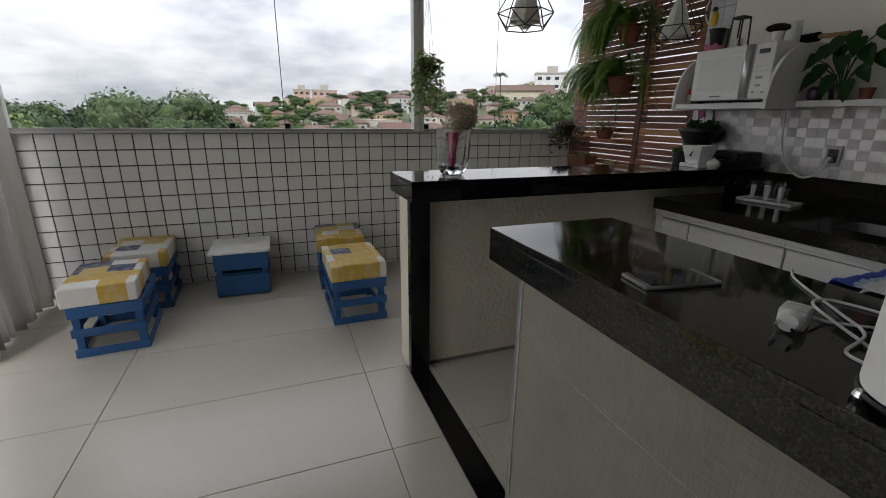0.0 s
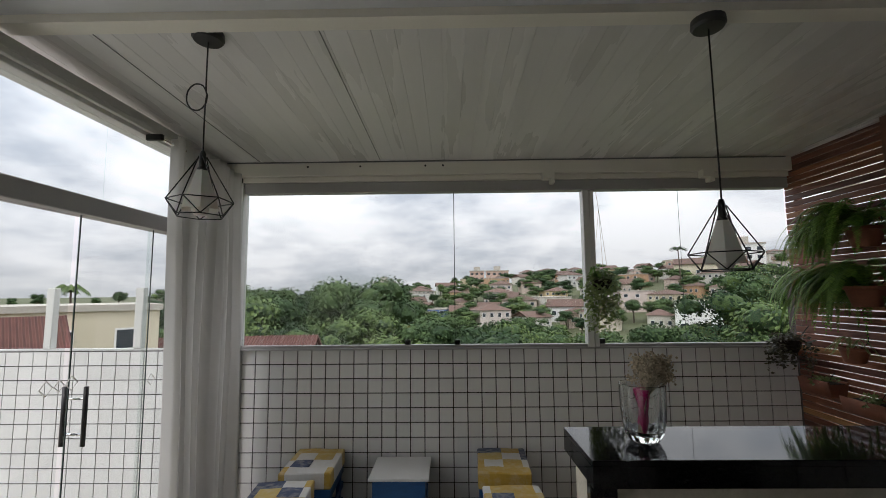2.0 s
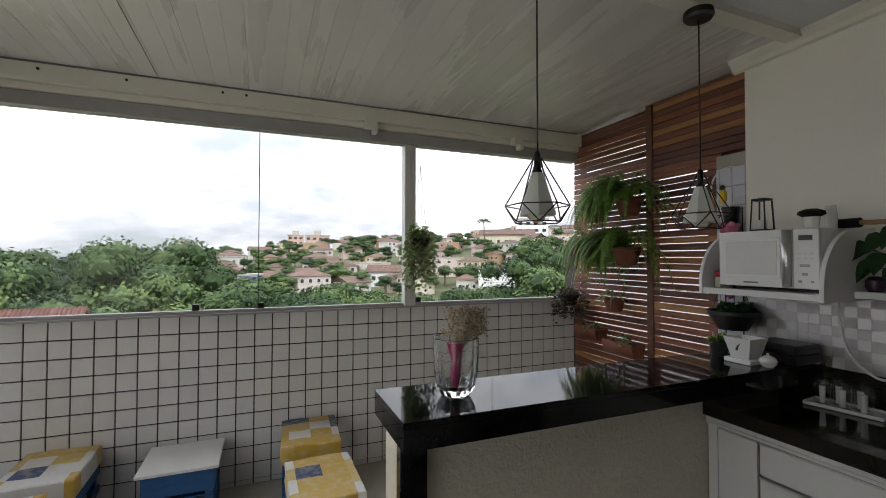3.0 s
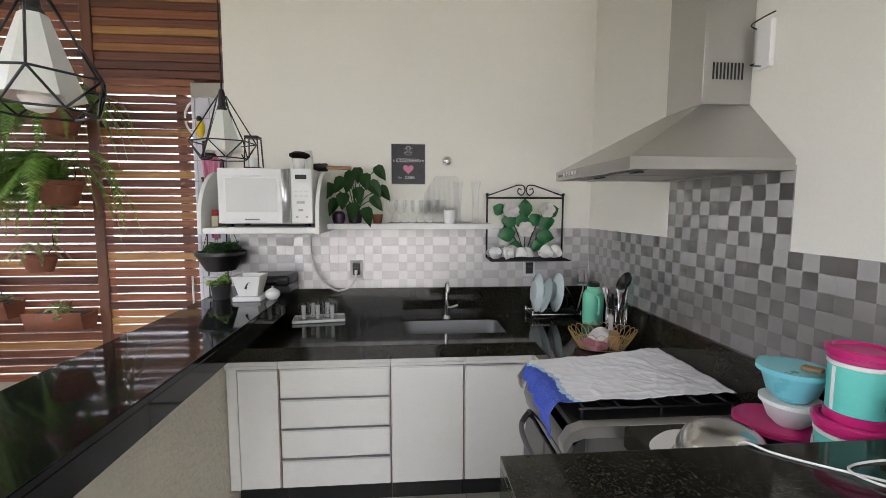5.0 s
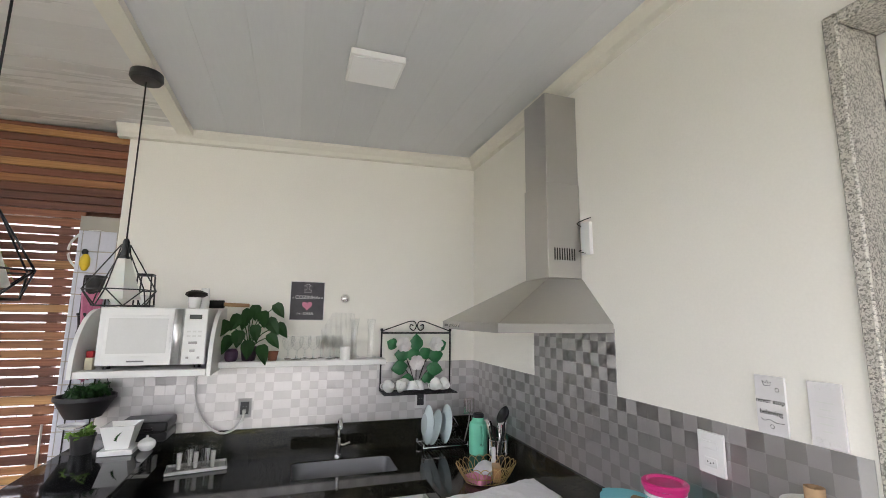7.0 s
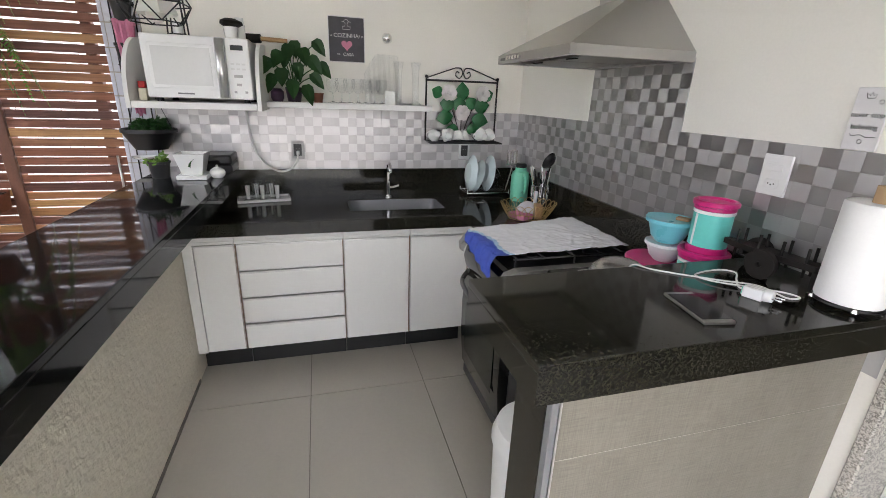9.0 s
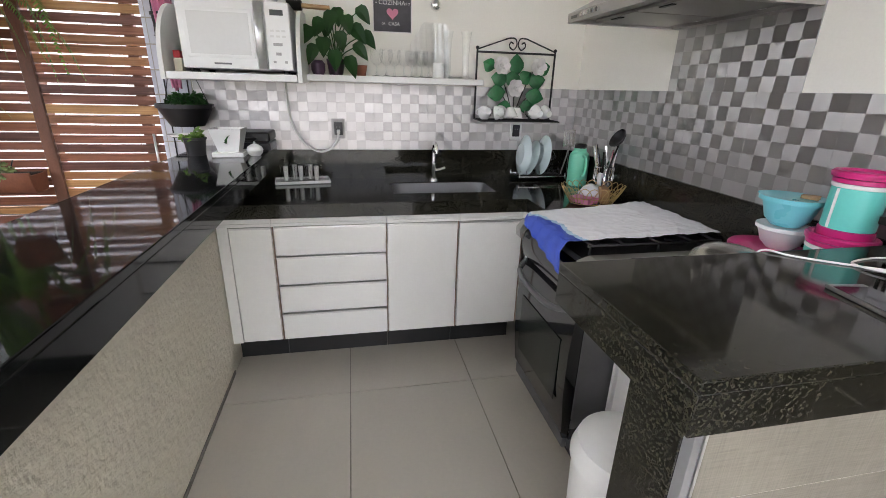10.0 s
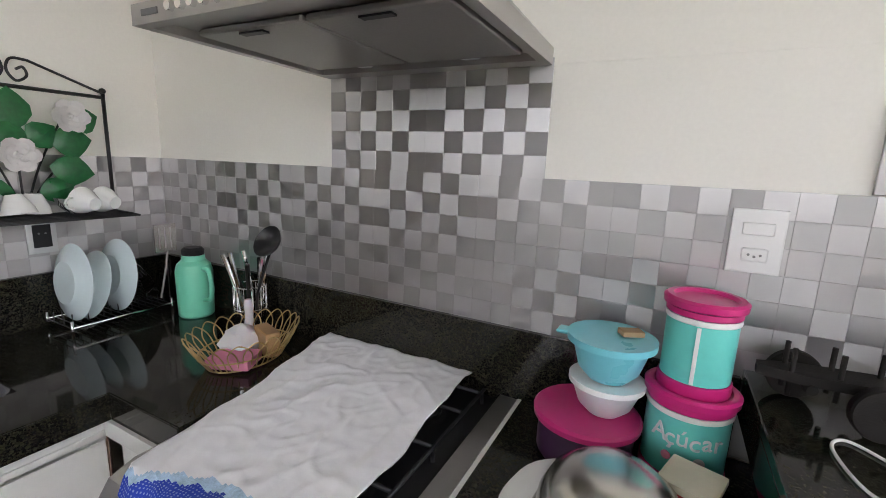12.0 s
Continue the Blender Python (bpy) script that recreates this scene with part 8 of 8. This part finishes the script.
for y in (-0.0095, 0.0095):
    part("pin", bars([[(0.036, y, 0.0145), (0.058, y, 0.0145)]], 0.0024, 8), M_CHROME, ch)
for i in range(5):
    part("rib", boxes((-0.012 + 0.007 * i, -0.009 + 0.007 * i, -0.0145, 0.0145, 0.0272, 0.0282), bev=0.0003), M_ALU_WHITE, ch)
part("green_end", boxes((-0.0245, -0.0222, -0.012, 0.012, 0.004, 0.023)), M_MINT, ch)
z = PT + 0.0026
solid("charger_cable", bars([curve_points([(0.622, 0.292, PT + 0.012), (0.650, 0.285, z), (0.690, 0.250, z), (0.735, 0.205, z), (0.760, 0.240, z), (0.744, 0.330, z), (0.690, 0.330, z + 0.004), (0.640, 0.270, z + 0.005), (0.600, 0.200, z), (0.570, 0.190, z), (0.575, 0.225, z), (0.640, 0.240, z + 0.005),
                                           (0.700, 0.300, z), (0.760, 0.380, z), (0.800, 0.425, z), (0.838, 0.450, z), (0.853, 0.452, z - 0.030), (0.856, 0.440, 0.90), (0.862, 0.430, TOP + 0.004)], 8)], 0.0022, 7), M_WHITE_PLASTIC, "thin white charging cable looped on the worktop", "cable")
orn = thing("wooden_ornament", "dark wooden cart-shaped ornament with discs and upright pegs", "ornament", (0.715, 0.125, PT), turn=6)
bm = bmesh.new()
prism(bm, [(-0.140, -0.006), (-0.120, -0.022), (-0.030, -0.030), (0.070, -0.026), (0.125, -0.010), (0.128, 0.010), (0.070, 0.026), (-0.030, 0.030), (-0.120, 0.022), (-0.140, 0.006)], "z", 0.052, 0.068)
part("deck", bm, M_DARK_WOOD, orn)
for x, y in ((-0.015, 0.045), (0.060, -0.040)):
    d = part("disc", turned([(0, 0), (0.038, 0), (0.040, 0.003), (0.040, 0.015), (0.038, 0.018), (0.008, 0.018), (0.006, 0.012), (0, 0.012)], 32), M_DARK_WOOD, orn, "round dark wooden wheel")
    d.matrix_basis = pose(x, y, 0.0405, -90 if y > 0 else 90, 0, 0)
part("axle", bars([[(-0.015, 0.045, 0.047), (-0.015, -0.030, 0.047)], [(0.060, 0.03, 0.047), (0.060, -0.04, 0.047)]], 0.008, 8), M_DARK_WOOD, orn)
for i in range(4):
    for s in (-1, 1):
        part("peg", bars([[(-0.095 + 0.060 * i, s * 0.016, 0.030), (-0.095 + 0.060 * i, s * 0.016, 0.105)]], 0.0038, 8), M_DARK_WOOD, orn)
part("foot", boxes((-0.135, -0.115, -0.02, 0.02, 0.0, 0.052), bev=0.002), M_DARK_WOOD, orn)
pt = thing("paper_towel_holder", "black wire paper towel stand with chrome balls", "paper towel holder", (0.520, 0.115, PT))
part("base", bars([arc((0, 0, 0.012), 0.064, 0, 348, 30)], 0.0035, 6), M_BLACK_METAL, pt)
for i in range(4):
    a = radians(45 + 90 * i)
    part("ball_foot", turned([(0, 0), (0.006, 0.002), (0.008, 0.008), (0.006, 0.014), (0, 0.016)], 12, (0.064 * math.cos(a), 0.064 * math.sin(a), 0)), M_CHROME, pt)
part("cross_bar", bars([[(-0.064, 0, 0.012), (0.064, 0, 0.012)], [(0, -0.064, 0.012), (0, 0.064, 0.012)], [(0, 0, 0.012), (0, 0, 0.27)]], 0.003, 6), M_BLACK_METAL, pt)
roll = thing("paper_towel_roll", "roll of white paper towel on the stand", "paper towel", (0.520, 0.115, PT + 0.017))
part("paper", turned([(0.019, 0), (0.064, 0), (0.065, 0.004), (0.064, 0.222), (0.062, 0.226), (0.019, 0.226)], 44, wave=lambda a, z: 1 + 0.006 * math.sin(3 * a + 9 * z)), M_PAPER, roll)
part("core", turned([(0.0185, 0.0), (0.0185, 0.262), (0.016, 0.262), (0.016, 0.0)], 24), M_CARD, roll, "brown cardboard core")
bin_ = thing("waste_bin", "white plastic bin with a domed lid on the kitchen floor", "bin", (0.835, 0.690, 0))
part("body", turned([(0, 0), (0.105, 0), (0.112, 0.006), (0.128, 0.455), (0.0, 0.455)], 40), M_WHITE_PLASTIC, bin_)
part("lid", turned([(0.130, 0.4555), (0.134, 0.460), (0.134, 0.475), (0.120, 0.515), (0.080, 0.540), (0, 0.548)], 40), M_WHITE_PLASTIC, bin_)

# ---- pieces of floors, walls and the screen ----
def pieces(name, me, parent, places):
    for p in places:
        o = new(name, me)
        o.parent, o.location = parent, p


# floor tiles
def floor_grid(parent, xs, ys, skip=None):
    shared = {}
    for x0, x1 in zip(xs, xs[1:]):
        for y0, y1 in zip(ys, ys[1:]):
            key = (round(x1 - x0, 3), round(y1 - y0, 3))
            if key not in shared:
                w, d = key
                shared[key] = data("tile", boxes((0.0015, w - 0.0015, 0.0015, d - 0.0015, -0.012, 0.0), bev=0.0012), M_FLOOR, smooth=False)
            pieces("tile", shared[key], parent, [(x0, y0, 0)])


ROWS_Y = [1.389 + 0.585 * k for k in range(-9, 4)] + [3.706]
floor_grid(floor, [-2.053 + 0.0, -0.883, 0.285, 0.509], ROWS_Y[:-3])
floor_grid(floor, [-2.053 + 0.0, -0.883, 0.285, 1.451, 2.62], [ROWS_Y[-4], 2.559, 3.144, 3.706])
KITCHEN_Y = [-4.1, -3.25, -2.66, -2.08, -1.5, -0.93, -0.35, 0.229, 0.809, 1.388, 1.968]
floor_grid(floor, [0.613, 0.647, 1.815, 2.70], KITCHEN_Y)
floor_grid(outer_floor, [-9.0 + 0.0, -8.06, -6.89, -5.72, -4.55, -3.38, -2.21, -2.053], ROWS_Y)

# parapet tiles
PITCH, JOINT = 0.1117, 0.0075
tile_me = data("tile", boxes((JOINT / 2, PITCH - JOINT / 2, -0.006, 0.003, JOINT / 2, PITCH - JOINT / 2), bev=0.0015), M_WTILE, smooth=False)
near, far = [], []
for i in range(-66, 40):
    x = -1.652 + PITCH * i
    if x + PITCH > 2.78 or x < -8.99:
        continue
    for k in range(10):
        z = 1.149 - PITCH * (k + 1)
        (near if -1.70 < x < 2.2 and k < 9 else far).append((x, NORTH + 0.006, z))
near.sort(key=lambda p: (p[2] < 0.2, abs(p[0])))
pieces("tile", tile_me, parapet, near[:300])
bm = bmesh.new()
for x, y, z in near[300:] + far:
    box(bm, x + JOINT / 2, x + PITCH - JOINT / 2, y - 0.006, y + 0.003, z + JOINT / 2, z + PITCH - JOINT / 2)
for i in range(-66, 40):
    x = -1.652 + PITCH * i
    if -8.99 < x < 2.78 - PITCH:
        box(bm, x + JOINT / 2, x + PITCH - JOINT / 2, NORTH, NORTH + 0.009, 0.002, 0.0305)
rest = part("tile_field", bm, M_WTILE_FAR, parapet, "white glazed square tiles", smooth=False)
tagged(rest, kind="stuff")

# brushed steel mosaic behind the sink and the stove
STEP = 0.0500
def mosaic(parent, axis, u_start, u_end, z_start, z_end, plane, mats, odd=0):
    cut = {}
    def mesh_for(k, w, h):
        key = (k, round(w, 4), round(h, 4))
        if key not in cut:
            g = 0.00012
            b = boxes((g, w - g, 0.0, 0.002, g, h - g), bev=0.0003) if axis == "x" else boxes((-0.002, 0.0, g, w - g, g, h - g), bev=0.0003)
            cut[key] = data("tile", b, mats[k], smooth=False)
        return cut[key]
    todo = []
    z, row = z_end, 0
    while z > z_start + 0.004:
        h = min(STEP, z - z_start)
        u, col = u_start, 0
        while u < u_end - 0.004:
            w = min(STEP, u_end - u)
            # sheets of six by six tiles repeat the check, so that two equal tiles meet at some sheet edges
            k = (col + row + col // 6 + odd) % 2
            todo.append((u, z - h, k, w, h))
            u += w
            col += 1
        z -= h
        row += 1
    return todo, mesh_for


M_BRUSH_XH = brushed("steel_brushed_across_x", (1, 0, 0))
# upright brushing has a darker base: its duller reflection is put into the colour
M_BRUSH_XV = brushed("steel_brushed_up", (0, 0, 1), (0.46, 0.445, 0.435), 0.46)
# same steel on the east wall, toned paler to carry its brighter reflections
M_BRUSH_YH = brushed("steel_brushed_across_y", (0, 1, 0), (0.57, 0.55, 0.545), 0.46, 0.55)
M_BRUSH_YV = brushed("steel_brushed_up_east", (0, 0, 1), (0.49, 0.47, 0.465), 0.48, 0.55)
splash_south = structure("splash_south", boxes((0.47, EAST - 0.001, 0.0, 0.0008, 0.83, 1.352), (1.246, 1.846, 0.0, 0.0008, 1.352, 1.60)), M_MOSAIC_BACK, "brushed steel mosaic splashback in a light and dark check", "splashback")
splash_east = structure("splash_east", boxes((EAST - 0.0008, EAST, 0.001, 2.108, 0.83, 1.352)), M_MOSAIC_BACK, "brushed steel mosaic splashback in a light and dark check", "splashback")
for u0, u1, z0, z1, odd in ((1.246, 1.846, 1.352, 1.60, 0), (0.50, 2.644, 1.002, 1.352, 1)):
    todo, get = mosaic(splash_south, "x", u0, u1, z0, z1, 0.0, (M_BRUSH_XH, M_BRUSH_XV), odd)
    for u, z, k, w, h in todo:
        o = new("tile", get(k, w, h))
        o.parent, o.location = splash_south, (u, 0.001, z)
todo, get = mosaic(splash_east, "y", 0.006, 2.106, 1.002, 1.352, 0.0, (M_BRUSH_YH, M_BRUSH_YV), 0)
for u, z, k, w, h in todo:
    o = new("tile", get(k, w, h))
    o.parent, o.location = splash_east, (EAST - 0.001, u, z)

# tiles of the neighbouring wall beyond the slats
bm = bmesh.new()
for i in range(46):
    for k in range(14):
        y, z = 0.9 + PITCH * i, 1.815 - PITCH * (k + 1)
        box(bm, 4.700, 4.712, y + JOINT / 2, y + PITCH - JOINT / 2, z + JOINT / 2, z + PITCH - JOINT / 2)
tagged(part("tile_field", bm, M_WTILE_FAR, wall_side, "white glazed square tiles", smooth=False), kind="stuff")

# slats: boards of several widths, each its own piece, set out panel by panel
rng = random.Random(5)
slat_cut = {}
for y0, y1, closed in ((2.120, 2.8145, 2.15), (2.8705, 3.695, 2.42)):
    z = 0.45 + rng.uniform(0, 0.02)
    while z < 2.66:
        upper = z > closed
        h = rng.choice((0.038, 0.042, 0.046)) if upper else rng.choice((0.038, 0.040, 0.043))
        gap = 0.003 if upper else rng.uniform(0.005, 0.0085)
        a = 2.292 if not upper and y0 < 2.2 else y0
        top = min(z + h, ceil_z(y1) - 0.004)
        if top - z > 0.012:
            key = (round(y1 - a, 3), round(top - z, 3))
            if key not in slat_cut:
                slat_cut[key] = data("slat", boxes((-0.008, 0.008, 0.001, key[0] - 0.001, 0, key[1]), bev=0.0025), M_SLAT, smooth=False)
            o = new("slat", slat_cut[key])
            o.parent, o.location = screen, (2.716 + rng.uniform(-0.003, 0.003), a, z + rng.uniform(-0.0015, 0.0015))
        z += h + gap
